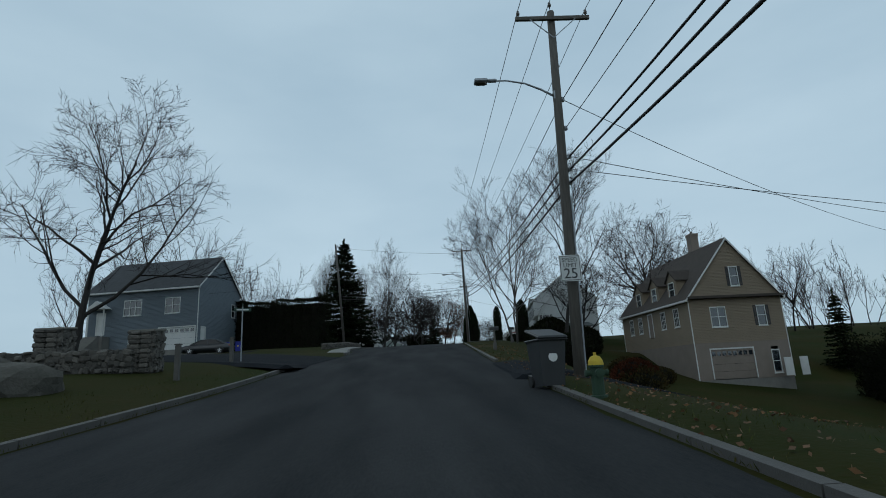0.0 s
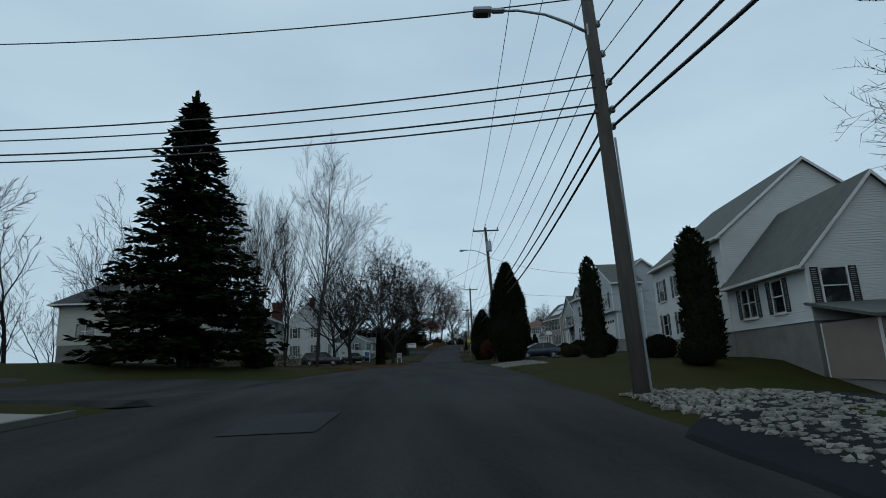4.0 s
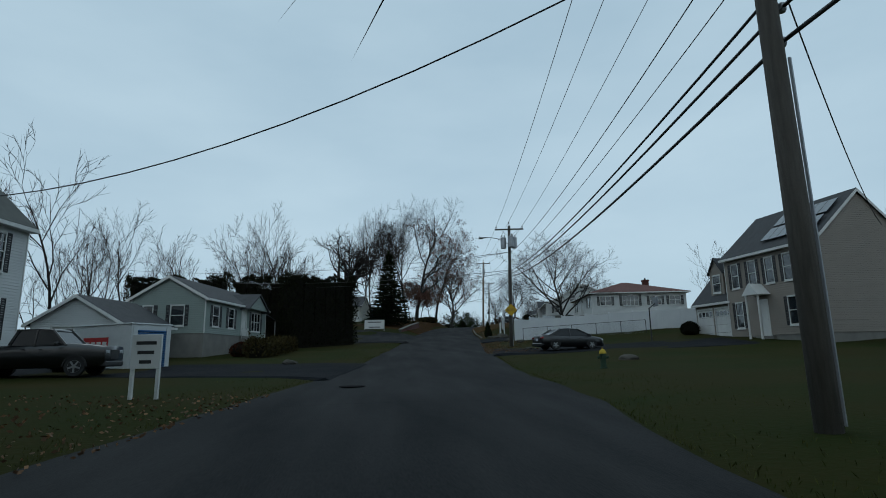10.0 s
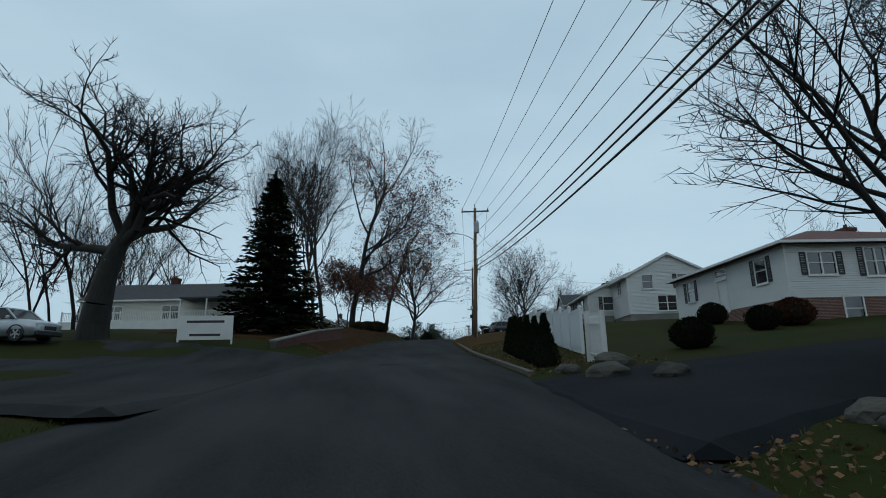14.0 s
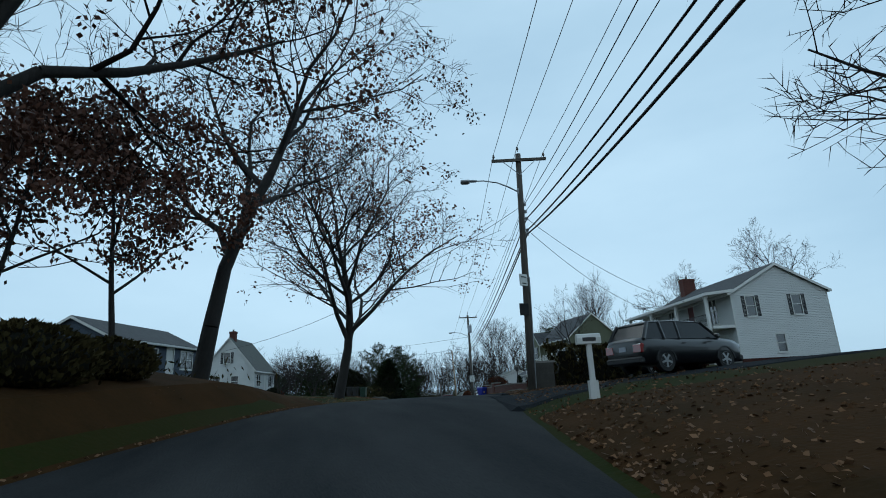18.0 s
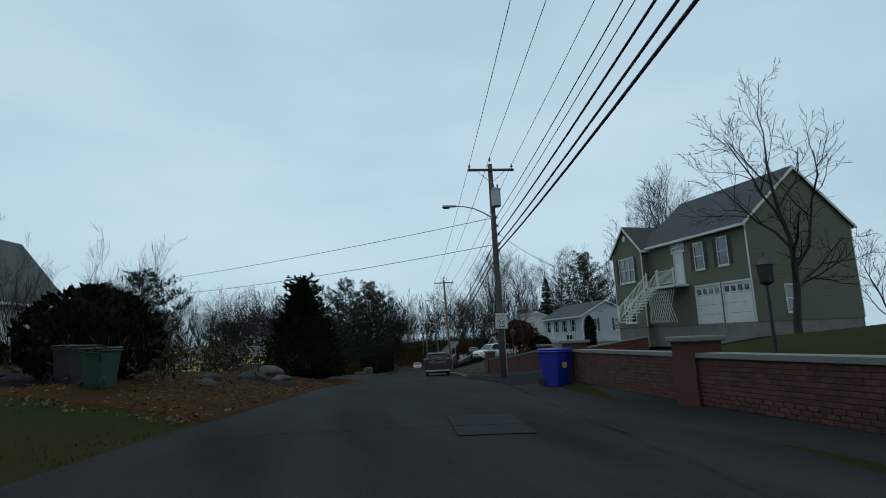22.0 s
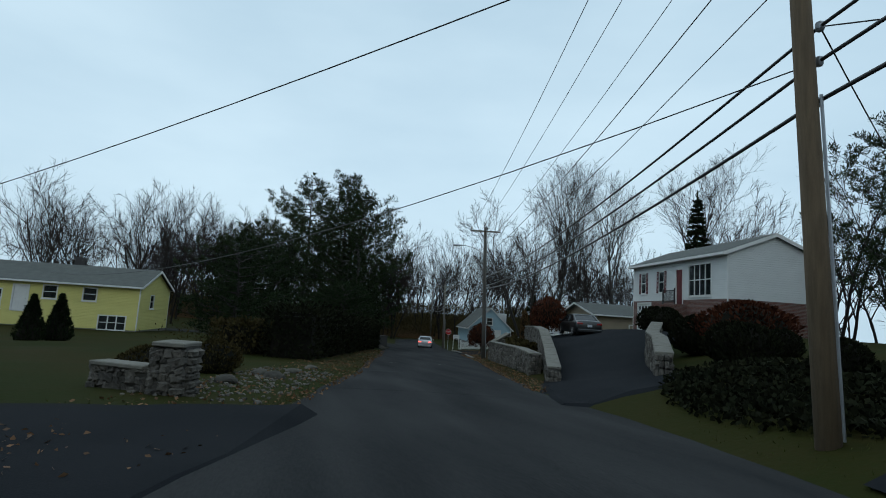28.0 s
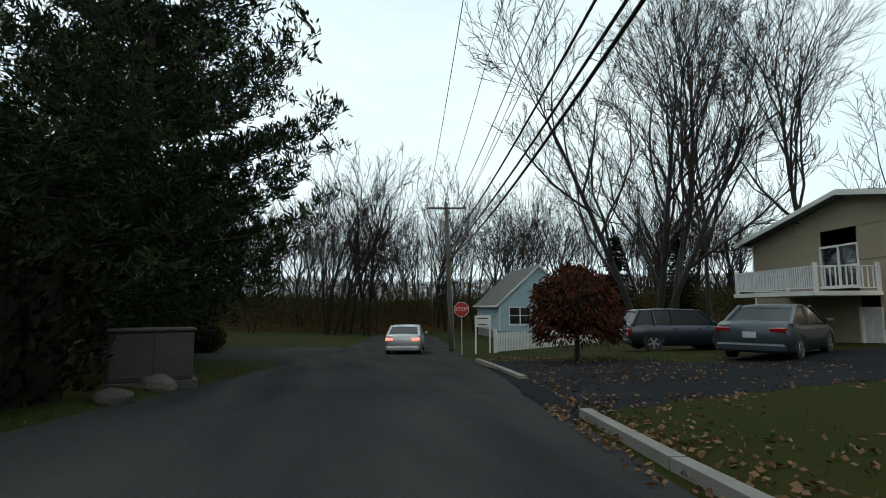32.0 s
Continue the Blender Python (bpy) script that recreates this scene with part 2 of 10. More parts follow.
def box(bm, x0, x1, y0, y1, z0, z1, mi=0, taper=0.0):
    t = taper
    v = [bm.verts.new(p) for p in ((x0, y0, z0), (x1, y0, z0), (x1, y1, z0), (x0, y1, z0), (x0 + t, y0 + t, z1), (x1 - t, y0 + t, z1), (x1 - t, y1 - t, z1), (x0 + t, y1 - t, z1))]
    for f in ((3, 2, 1, 0), (4, 5, 6, 7), (0, 1, 5, 4), (1, 2, 6, 5), (2, 3, 7, 6), (3, 0, 4, 7)):
        bm.faces.new([v[i] for i in f]).material_index = mi
    return v


def soft_box(bm, x0, x1, y0, y1, z0, z1, r=0.03):
    """A box with chamfered edges."""
    xs, ys, zs = (x0, x1), (y0, y1), (z0, z1)
    g = {}
    for i, x in enumerate(xs):
        for j, y in enumerate(ys):
            for k, z in enumerate(zs):
                sx, sy, sz = (r, -r)[i], (r, -r)[j], (r, -r)[k]
                g[i, j, k] = (bm.verts.new((x, y + sy, z + sz)), bm.verts.new((x + sx, y, z + sz)), bm.verts.new((x + sx, y + sy, z)))
    fs = []
    for a in (0, 1):
        fs += [[g[a, 0, 0][0], g[a, 1, 0][0], g[a, 1, 1][0], g[a, 0, 1][0]], [g[0, a, 0][1], g[1, a, 0][1], g[1, a, 1][1], g[0, a, 1][1]], [g[0, 0, a][2], g[1, 0, a][2], g[1, 1, a][2], g[0, 1, a][2]]]
        for b in (0, 1):
            fs += [[g[a, b, 0][0], g[a, b, 1][0], g[a, b, 1][1], g[a, b, 0][1]], [g[a, 0, b][0], g[a, 1, b][0], g[a, 1, b][2], g[a, 0, b][2]], [g[0, a, b][1], g[1, a, b][1], g[1, a, b][2], g[0, a, b][2]]]
            for c in (0, 1):
                fs.append(list(g[a, b, c]))
    cen = Vector(((x0 + x1) / 2, (y0 + y1) / 2, (z0 + z1) / 2))
    for f in fs:
        face = bm.faces.new(f)
        face.normal_update()
        if face.normal.dot(face.calc_center_median() - cen) < 0:
            face.normal_flip()


def tube(bm, pts, radii, sides=6, cap=True, mi=0):
    """A tube through points; radii: one each."""
    rings, prev = [], None
    pts = [Vector(p) for p in pts]
    for i, p in enumerate(pts):
        d = (pts[min(i + 1, len(pts) - 1)] - pts[max(i - 1, 0)]).normalized()
        a = d.orthogonal().normalized() if prev is None else (prev - d * prev.dot(d)).normalized()
        prev, b = a, d.cross(a)
        r = radii[i] if isinstance(radii, (list, tuple)) else radii
        rings.append([bm.verts.new(p + (a * math.cos(k * 2 * math.pi / sides) + b * math.sin(k * 2 * math.pi / sides)) * r) for k in range(sides)])
    for q, w in zip(rings, rings[1:]):
        for k in range(sides):
            bm.faces.new((q[k], q[(k + 1) % sides], w[(k + 1) % sides], w[k])).material_index = mi
    if cap and sides > 2:
        bm.faces.new(rings[0][::-1]).material_index = mi
        bm.faces.new(rings[-1]).material_index = mi


def lathe(bm, prof, sides=16, cx=0.0, cy=0.0, mi=0):
    """Turns (radius, z) pairs round the z axis."""
    rings = [[bm.verts.new((cx + r * math.cos(k * 2 * math.pi / sides), cy + r * math.sin(k * 2 * math.pi / sides), z)) for k in range(sides)] for r, z in prof]
    for q, w in zip(rings, rings[1:]):
        for k in range(sides):
            bm.faces.new((q[k], q[(k + 1) % sides], w[(k + 1) % sides], w[k])).material_index = mi
    bm.faces.new(rings[0][::-1]).material_index = mi
    bm.faces.new(rings[-1]).material_index = mi


def prism(bm, poly, y0, y1, mi=0):
    """Extrudes an (x, z) polygon from y0 to y1."""
    a, b = [bm.verts.new((x, y0, z)) for x, z in poly], [bm.verts.new((x, y1, z)) for x, z in poly]
    fs = [bm.faces.new(a), bm.faces.new(b[::-1])]
    for i in range(len(poly)):
        j = (i + 1) % len(poly)
        fs.append(bm.faces.new((a[j], a[i], b[i], b[j])))
    for f in fs:
        f.material_index = mi
    bmesh.ops.recalc_face_normals(bm, faces=fs)


# ---- ground and road ----
M_GRASS = mat("lawn_grass", (0.013, 0.024, 0.004), (0.033, 0.024, 0.0075), 0.22, 1.0, 0.8, fine=9, spec=0.05)


def edge_noise(s, k):
    return 0.22 * noise.noise((s * 0.35, k, 0)) + 0.1 * noise.noise((s * 1.3, k, 5))


def build_ground():
    bm = bmesh.new()
    ss = [-300, -160, -90] + [-60 + 2.5 * i for i in range(205)] + [470, 520, 600, 720, 900, 1200]
    rows = []
    for s in ss:
        r, l = between(EDGE, s)
        us = [-500, -250, -140, -95, -70, -52] + [l - d for d in (40, 30, 23, 18, 14, 11, 8.5, 6.2, 4.2, 2.8, 1.6, 0.8)] + [l + 0.3, (l + r) / 2, r - 0.3]
        us += [r + d for d in (0.8, 1.6, 2.8, 4.2, 6.2, 8.5, 11, 14, 18, 23, 30, 40)] + [52, 70, 95, 140, 250, 500]
        row = []
        for u in us:
            x, y = lay(s, u)
            inside = l + 0.1 < u < r - 0.1
            z = ground_z(s, u) + (-0.06 if inside else 0.0)
            off = max(0, u - r, l - u)
            z += 0 if inside else min(off, 6) / 6 * 0.16 * noise.noise((x * 0.22, y * 0.22, 3))
            if off > 80:
                z += -min(off - 80, 300) * 0.03 * (1 if s > 240 else 0.4)
            row.append(bm.verts.new((x, y, z)))
        rows.append(row)
    for a, b in zip(rows, rows[1:]):
        for i in range(len(a) - 1):
            bm.faces.new((a[i], a[i + 1], b[i + 1], b[i]))
    ob = part("ground", bm, M_GRASS, None, smooth=True)
    tagged(ob, "lawns and verges of thin green and brown winter grass", "ground", kind="structure")


def build_road():
    bm = bmesh.new()
    rows = []
    for i in range(420):
        s = -60 + i * 1.25
        r, l = between(EDGE, s)
        r, l = r + edge_noise(s, 1), l + edge_noise(s, 9)
        row = []
        for f in (0, 0.08, 0.25, 0.42, 0.5, 0.58, 0.75, 0.92, 1):
            u = l + (r - l) * f
            x, y = lay(s, u)
            crown = 0.07 * (1 - (2 * f - 1) ** 2)
            row.append(bm.verts.new((x, y, road_z(s) + crown - 0.02 + 0.012 * noise.noise((x * 0.5, y * 0.5, 0)))))
        rows.append(row)
    for a, b in zip(rows, rows[1:]):
        for k in range(8):
            bm.faces.new((a[k], a[k + 1], b[k + 1], b[k]))
    ob = part("road", bm, M_ASPHALT, None, smooth=True)
    tagged(ob, "worn dark grey asphalt carriageway, damp and patched", "road", kind="structure")


build_ground()
build_road()


PAVED = []


def drape(name, s0, s1, u0, u1, material, label, lift=0.03, ds=1.0, wob=0.12, kind="structure", cat="driveway", flare=0.0):
    """A strip of paving that follows the ground; u0 and u1 may be functions of s, wob the raggedness of its edge."""
    PAVED.append((s0, s1, 1 if (u1(s0) if callable(u1) else u1) > 0 else -1, cat))
    bm = bmesh.new()
    rows = []
    n = max(3, int(abs(s1 - s0) / ds))
    for i in range(n + 1):
        s = s0 + (s1 - s0) * i / n
        a, b = u0(s) if callable(u0) else u0, u1(s) if callable(u1) else u1
        row = []
        for k in range(25):
            f = (k / 24) ** 1.4
            u = a + (b - a) * f
            se = s + (0 if 0 < i < n else wob * 2 * noise.noise((u, s, 2)))
            fl = flare * max(0.0, 1 - f * 4) * (1 if i == n else (-1 if i == 0 else 0))
            x, y = lay(se + fl, u + (wob * noise.noise((s, 7, k)) if k in (0, 24) else 0))
            row.append(bm.verts.new((x, y, ground_z(s, u) + lift)))
        rows.append(row)
    for a, b in zip(rows, rows[1:]):
        for k in range(24):
            f = bm.faces.new((a[k], a[k + 1], b[k + 1], b[k]))
    rim = rows[0] + [r[-1] for r in rows[1:]] + rows[-1][-2::-1] + [r[0] for r in rows[-2:0:-1]]
    mid = sum((v.co for v in rim), Vector()) / len(rim)
    low = []
    for i, v in enumerate(rim):
        e = rim[(i + 1) % len(rim)].co - rim[i - 1].co
        o = Vector((e.y, -e.x, 0)).normalized() * 0.3
        o = o if o.dot(v.co - mid) > 0 else -o
        low.append(bm.verts.new(v.co + o - Vector((0, 0, 0.16))))
    bmesh.ops.recalc_face_normals(bm, faces=bm.faces)
    for i in range(len(rim)):
        j = (i + 1) % len(rim)
        bm.faces.new((rim[i], rim[j], low[j], low[i]))
    bm.normal_update()
    for f in bm.faces:
        if f.normal.z < -0.5:
            f.normal_flip()
    return tagged(part(name, bm, material, None), label, cat, kind=kind)


# ---- utility poles, lamps and wires ----
# station, offset, height of the top above the road, arm drop, lean (right, along), tan wood, lamp height, transformers
POLES = [("a", -26, 3.9, 10.9, 0, 0, 0, 0), ("b", 15.4, 4.35, 11.8, 0.35, 0.2, 9.3, 0), ("c", 65.6, 3.9, 11.7, -0.2, 0.2, 8.5, 0), ("d", 104.2, 5.0, 12.5, -0.5, 0.0, 10.4, 1), ("e", 142.2, 5.1, 11.6, 0.0, 0.0, 8.65, 0),
         ("f", 180.9, 4.95, 10.4, 0.2, 0.0, 9.4, 3), ("g", 229.1, 3.8, 11.9, 0.35, 0.0, 9.6, 1), ("h", 259.8, 3.6, 10.5, 0.3, 0.0, 9.3, 0), ("i", 306.9, 4.65, 10.95, -0.05, 0.2, 8.7, 1), ("j", 348.0, 5.35, 11.5, -0.5, 0.0, 9.0, 0),
         ("k", 382.8, 3.25, 10.7, -0.4, 0.2, 9.1, 0), ("l", 414.5, 0.9, 8.9, -0.3, 0, 0, 0), ("m", 455, 1.2, 9.5, 0, 0, 0, 0)]
# heights above the road of the service wire and the three cables
LOW = {"b": (8.57, 6.58, 6.2, 5.8), "c": (8.1, 6.6, 6.0, 5.65), "d": (9.6, 6.4, 6.0, 5.4), "e": (8.1, 6.5, 6.15, 5.65), "f": (8.1, 6.5, 6.25, 6.0), "g": (9.7, 7.2, 6.7, 6.4), "h": (8.1, 7.4, 6.9, 6.75),
       "i": (8.1, 7.2, 6.7, 6.4), "j": (8.8, 6.4, 5.9, 5.3), "k": (8.5, 6.7, 5.95, 5.75)}
PTS = {}


def pole(key, s, u, top, lean_u, lean_s, lamp, cans):
    tan = key in "gj"
    g = rise(s, u)
    m = spot(s, u)
    h = top - g
    rotm = m.to_3x3()

    def at(z, dx=0.0, dy=0.0):
        f = z / h
        return Vector((lean_u * f + dx, lean_s * f + dy, z))
    th = thing("utility_pole", m, ("tall tan wooden utility pole carrying wires" if tan else "weathered grey wooden utility pole carrying wires beside the road"), "utility pole", "utility poles along the road")
    bm = bmesh.new()
    tube(bm, [at(-0.5), at(h * 0.3), at(h * 0.6), at(h)], [0.17, 0.155, 0.14, 0.12], 12)
    part("pole", bm, M_POLE2 if tan else M_POLE, th, smooth=True)
    bm = bmesh.new()
    az = h - 0.35
    for y in (-0.16,):
        c = at(az)
        box(bm, c.x - 1.22, c.x + 1.22, c.y + y - 0.05, c.y + y + 0.05, az - 0.06, az + 0.06)
    part("crossarm", bm, M_POLE, th)
    for sx in (-1, 1):
        bm = bmesh.new()
        c = at(az)
        tube(bm, [(c.x + sx * 0.75, c.y - 0.2, az - 0.05), (c.x, c.y - 0.14, az - 0.7)], 0.018, 4)
        part("brace", bm, M_GALV, th)
    tops = []
    for dx, dz in ((-1.12, 0), (0, 0.42), (1.12, 0)):
        bm = bmesh.new()
        c = at(az, dx, -0.16 if dx else 0)
        lathe(bm, [(0.02, 0), (0.02, 0.09), (0.055, 0.1), (0.06, 0.16), (0.04, 0.18), (0.05, 0.22), (0.03, 0.25)], 8)
        ob = part("insulator", bm, M_PORC, th, smooth=True)
        ob.location = (c.x, c.y, az + 0.05 + dz)
        tops.append((c.x, c.y, az + 0.3 + dz))
    za, zb, zc, zd = LOW.get(key, (min(9.0, top - 0.8), 6.6, 6.1, 5.7))
    low = [at(za - g, 0.16), at(zb - g, 0.2, -0.1), at(zc - g, 0.22, 0), at(zd - g, 0.22, 0.1), at((za + zb) / 2 - g, 0.18)]
    PTS[key] = [m @ Vector(p) for p in tops] + [m @ p for p in low]
    for p in low:
        bm = bmesh.new()
        lathe(bm, [(0.05, p.z - 0.07), (0.07, p.z - 0.04), (0.07, p.z + 0.04), (0.05, p.z + 0.07)], 6, p.x, p.y)
        part("cable_clamp", bm, M_GALV, th)
    bm = bmesh.new()
    tube(bm, [at(0.1, 0.15, -0.1), at(h * 0.45, 0.15, -0.1)], 0.025, 5)
    part("conduit", bm, M_GALV, th)
    if lamp:
        z = lamp - g - 0.6
        c = at(z)
        lt = thing("street_lamp", m @ Matrix.Translation(c), "grey cobra-head street lamp on a curved arm", "street lamp", "street lamps on the poles")
        bm = bmesh.new()
        tube(bm, [(-0.1, 0, 0), (-0.5, 0, 0.25), (-1.0, 0, 0.48), (-1.6, 0, 0.6), (-1.95, 0, 0.6)], [0.035, 0.035, 0.03, 0.028, 0.028], 8)
        part("arm", bm, M_GALV, lt, smooth=True)
        bm = bmesh.new()
        for x0, x1, hw, z0, z1 in ((-2.2, -1.9, 0.07, 0.56, 0.66), (-2.62, -2.2, 0.15, 0.53, 0.65)):
            soft_box(bm, x0, x1, -hw, hw, z0, z1, 0.03)
        part("head", bm, M_GALV, lt)
        bm = bmesh.new()
        soft_box(bm, -2.56, -2.26, -0.11, 0.11, 0.5, 0.535, 0.015)
        part("lens", bm, M_PORC, lt)
        bm = bmesh.new()
        box(bm, -0.12, -0.02, -0.1, 0.1, -0.12, 0.15)
        part("bracket", bm, M_GALV, lt)
    for k in range(cans):
        dx, dy = ((0.42, 0.0), (-0.5, 0.0), (0.1, -0.5))[k] if cans > 1 else (0.12, -0.42)
        zc = h - (2.0 if cans > 1 else 2.4)
        tt = thing("transformer", m @ Matrix.Translation(at(zc, dx, dy)), "grey cylindrical pole-mounted electric transformer", "transformer", "transformers on the poles")
        bm = bmesh.new()
        lathe(bm, [(0.2, 0), (0.24, 0.03), (0.24, 0.85), (0.26, 0.87), (0.26, 0.92), (0.12, 1.0)], 16)
        part("tank", bm, M_GALV, tt, smooth=False)
        for q in (-0.1, 0.1):
            bm = bmesh.new()
            lathe(bm, [(0.03, 0.95), (0.05, 1.02), (0.03, 1.06), (0.05, 1.12), (0.02, 1.2)], 8, q)
            part("bushing", bm, M_PORC, tt)
        bm = bmesh.new()
        box(bm, -0.06, 0.06, -0.06 + (0.3 if not dx or cans == 1 else 0), 0.06 + (0.3 if not dx or cans == 1 else 0), 0.3, 0.6)
        part("bracket", bm, M_GALV, tt)
    return th


for key, s, u, top, lu, ls, lamp, cans in POLES:
    pole(key, s, u, top, lu, ls, lamp, cans)


def wire(a, b, sag, r, label="black overhead wire strung between poles", group="overhead wires", name="overhead_wire"):
    a, b = Vector(a), Vector(b)
    bm = bmesh.new()
    n = 14
    pts = []
    for i in range(n + 1):
        f = i / n
        p = a.lerp(b, f) - a
        p.z -= sag * 4 * f * (1 - f)
        pts.append(p)
    tube(bm, pts, r, 5, cap=False)
    ob = part(name, bm, M_CABLE, None, smooth=True)
    ob.location = a
    return tagged(ob, label, "cable", group)


for (k0, *_r0), (k1, *_r1) in zip(POLES, POLES[1:]):
    for i, (sag, r) in enumerate(((0.5, 0.012), (0.5, 0.012), (0.5, 0.012), (0.6, 0.014), (0.55, 0.028), (0.5, 0.03), (0.6, 0.035), (0.5, 0.011))):
        wire(PTS[k0][i], PTS[k1][i], sag, r, "thick black bundled telephone cable between poles" if i == 6 else "black overhead wire strung between poles")

# ---- more materials ----
M_BARK = mat("grey_brown_bark", (0.029, 0.025, 0.022), (0.013, 0.0115, 0.010), 5, 0.95, 0.8, stretch=(3, 3, 0.7))
M_TWIG = mat("twig_bark", (0.024, 0.020, 0.018), (0.014, 0.0115, 0.011), 3, 0.95, spec=0.1)
M_PALE = mat("pale_birch_bark", (0.06, 0.054, 0.047), (0.03, 0.027, 0.024), 4, 0.9, 0.4)
M_OAKLEAF = mat("dead_oak_leaves", (0.10, 0.035, 0.016), (0.05, 0.02, 0.012), 2, 0.8, island=0.4)
M_EVER = mat("evergreen_foliage", (0.008, 0.013, 0.006), (0.015, 0.021, 0.009), 1.2, 0.9, island=0.45, spec=0.03)
M_PINE = mat("pine_needles", (0.012, 0.021, 0.009), (0.024, 0.034, 0.014), 1.0, 0.85, island=0.45, spec=0.05)
M_HEDGE = mat("dark_hedge_leaves", (0.008, 0.011, 0.006), (0.016, 0.016, 0.008), 1.0, 0.9, island=0.5, spec=0.03)
M_SHRUB = mat("brown_green_shrub_leaves", (0.055, 0.040, 0.016), (0.026, 0.026, 0.010), 1.5, 0.9, island=0.5, spec=0.05)
M_DRIED = mat("dried_brown_leaves", (0.10, 0.058, 0.026), (0.055, 0.034, 0.016), 1.5, 0.9, island=0.5, spec=0.05)
M_RUSSET = mat("russet_shrub_leaves", (0.07, 0.022, 0.011), (0.036, 0.014, 0.008), 1.5, 0.9, island=0.5, spec=0.05)
# near-black fill for foliage: the shade between leaves is put into its colour
M_CORE = mat("foliage_core_shade", (0.008, 0.009, 0.006), (0.014, 0.012, 0.009), 2, 0.95, spec=0.1)
M_LEAFLIT = mat("fallen_leaves", (0.17, 0.085, 0.035), (0.075, 0.038, 0.018), 1.5, 0.9, island=0.5)
M_ROCK = mat("weathered_rock", (0.085, 0.078, 0.068), (0.026, 0.026, 0.02), 1.6, 0.95, 0.9, fine=18, vary=0.35, spec=0.2)
M_STONE = mat("field_stone", (0.12, 0.108, 0.092), (0.05, 0.045, 0.039), 2.5, 0.9, 0.7, vary=0.4)
M_STONE_J = mat("field_stones", (0.12, 0.108, 0.092), (0.05, 0.045, 0.039), 2.5, 0.9, 0.7, island=0.4)
M_MORTAR = mat("stone_mortar", (0.065, 0.06, 0.052), (0.035, 0.033, 0.03), 4, 0.95, 0.6)
M_BRICK = mat("red_brick", (0.11, 0.034, 0.024), (0.055, 0.02, 0.015), 5, 0.9, 0.4, vary=0.35)
M_BRICK_J = mat("red_bricks", (0.11, 0.034, 0.024), (0.055, 0.02, 0.015), 5, 0.9, 0.4, island=0.35)
M_WHITE = mat("white_paint", (0.62, 0.62, 0.60), (0.50, 0.50, 0.48), 1.5, 0.6)
M_VINYL = mat("white_vinyl", (0.60, 0.62, 0.63), (0.50, 0.52, 0.54), 0.8, 0.5)
M_ROOF = mat("grey_asphalt_shingles", (0.055, 0.058, 0.062), (0.035, 0.036, 0.039), 2, 0.95, 0.6, fine=14)
M_ROOF_B = mat("brown_asphalt_shingles", (0.055, 0.042, 0.034), (0.034, 0.027, 0.022), 2, 0.95, 0.6, fine=14)
M_ROOF_G = mat("weathered_green_grey_shingles", (0.085, 0.092, 0.085), (0.055, 0.06, 0.056), 2, 0.95, 0.6, fine=14)
M_ROOF_R = mat("dull_red_shingles", (0.12, 0.045, 0.036), (0.075, 0.03, 0.025), 2, 0.95, 0.6, fine=14)
M_PANE = glass("window_glass", (0.016, 0.02, 0.024))
M_BLACK = mat("black_paint", (0.012, 0.012, 0.013), (0.02, 0.02, 0.02), 3, 0.5)
M_SHUT = mat("black_shutter_paint", (0.014, 0.016, 0.02), (0.022, 0.022, 0.025), 3, 0.6)
M_SHUT_R = mat("red_shutter_paint", (0.12, 0.012, 0.014), (0.08, 0.010, 0.011), 3, 0.6)
M_TYRE = mat("tyre_rubber", (0.012, 0.012, 0.012), (0.02, 0.02, 0.02), 6, 0.85)
M_RIM = mat("alloy_rim", (0.42, 0.43, 0.44), (0.33, 0.34, 0.35), 6, 0.35, metal=0.8)
M_TAIL = glass("red_lamp_glass", (0.22, 0.008, 0.008), 0.1)
M_TAIL_ON = glow("lit_red_tail_lamp", (0.9, 0.10, 0.08), 2.2)
M_HEADL = glass("clear_lamp_glass", (0.45, 0.47, 0.5), 0.1)
M_PLATE = mat("number_plate", (0.45, 0.47, 0.52), (0.35, 0.38, 0.45), 20, 0.5)
M_CARTRIM = mat("dark_car_trim", (0.015, 0.015, 0.016), (0.022, 0.022, 0.023), 5, 0.6)
M_CGLASS = mat("car_glass", (0.010, 0.012, 0.014), (0.014, 0.016, 0.018), 2, 0.16, spec=0.35)


def paint(name, c, metal=0.35):
    m = mat(name, c, tuple(v * 0.88 for v in c), 1.5, 0.35, metal=metal)
    m.node_tree.nodes["Principled BSDF"].inputs["Coat Weight"].default_value = 0.5
    return m


def siding(name, c, k=0.82, vary=0.0, course=0.125):
    """Painted clapboard: each course leans out to its lower edge."""
    m = mat(name, c, tuple(v * k for v in c), 0.6, 0.75, 0.12, stretch=(1, 1, 2.5))
    n, l = m.node_tree.nodes, m.node_tree.links
    co, sp, mu, fr, bp = n.new("ShaderNodeTexCoord"), n.new("ShaderNodeSeparateXYZ"), n.new("ShaderNodeMath"), n.new("ShaderNodeMath"), n.new("ShaderNodeBump")
    mu.operation, fr.operation = "MULTIPLY", "FRACT"
    mu.inputs[1].default_value = -1 / course
    l.new(co.outputs["Object"], sp.inputs[0])
    l.new(sp.outputs["Z"], mu.inputs[0])
    l.new(mu.outputs[0], fr.inputs[0])
    l.new(fr.outputs[0], bp.inputs["Height"])
    bp.inputs["Strength"].default_value, bp.inputs["Distance"].default_value = 0.9, 0.04
    l.new(bp.outputs[0], n["Principled BSDF"].inputs["Normal"])
    return m


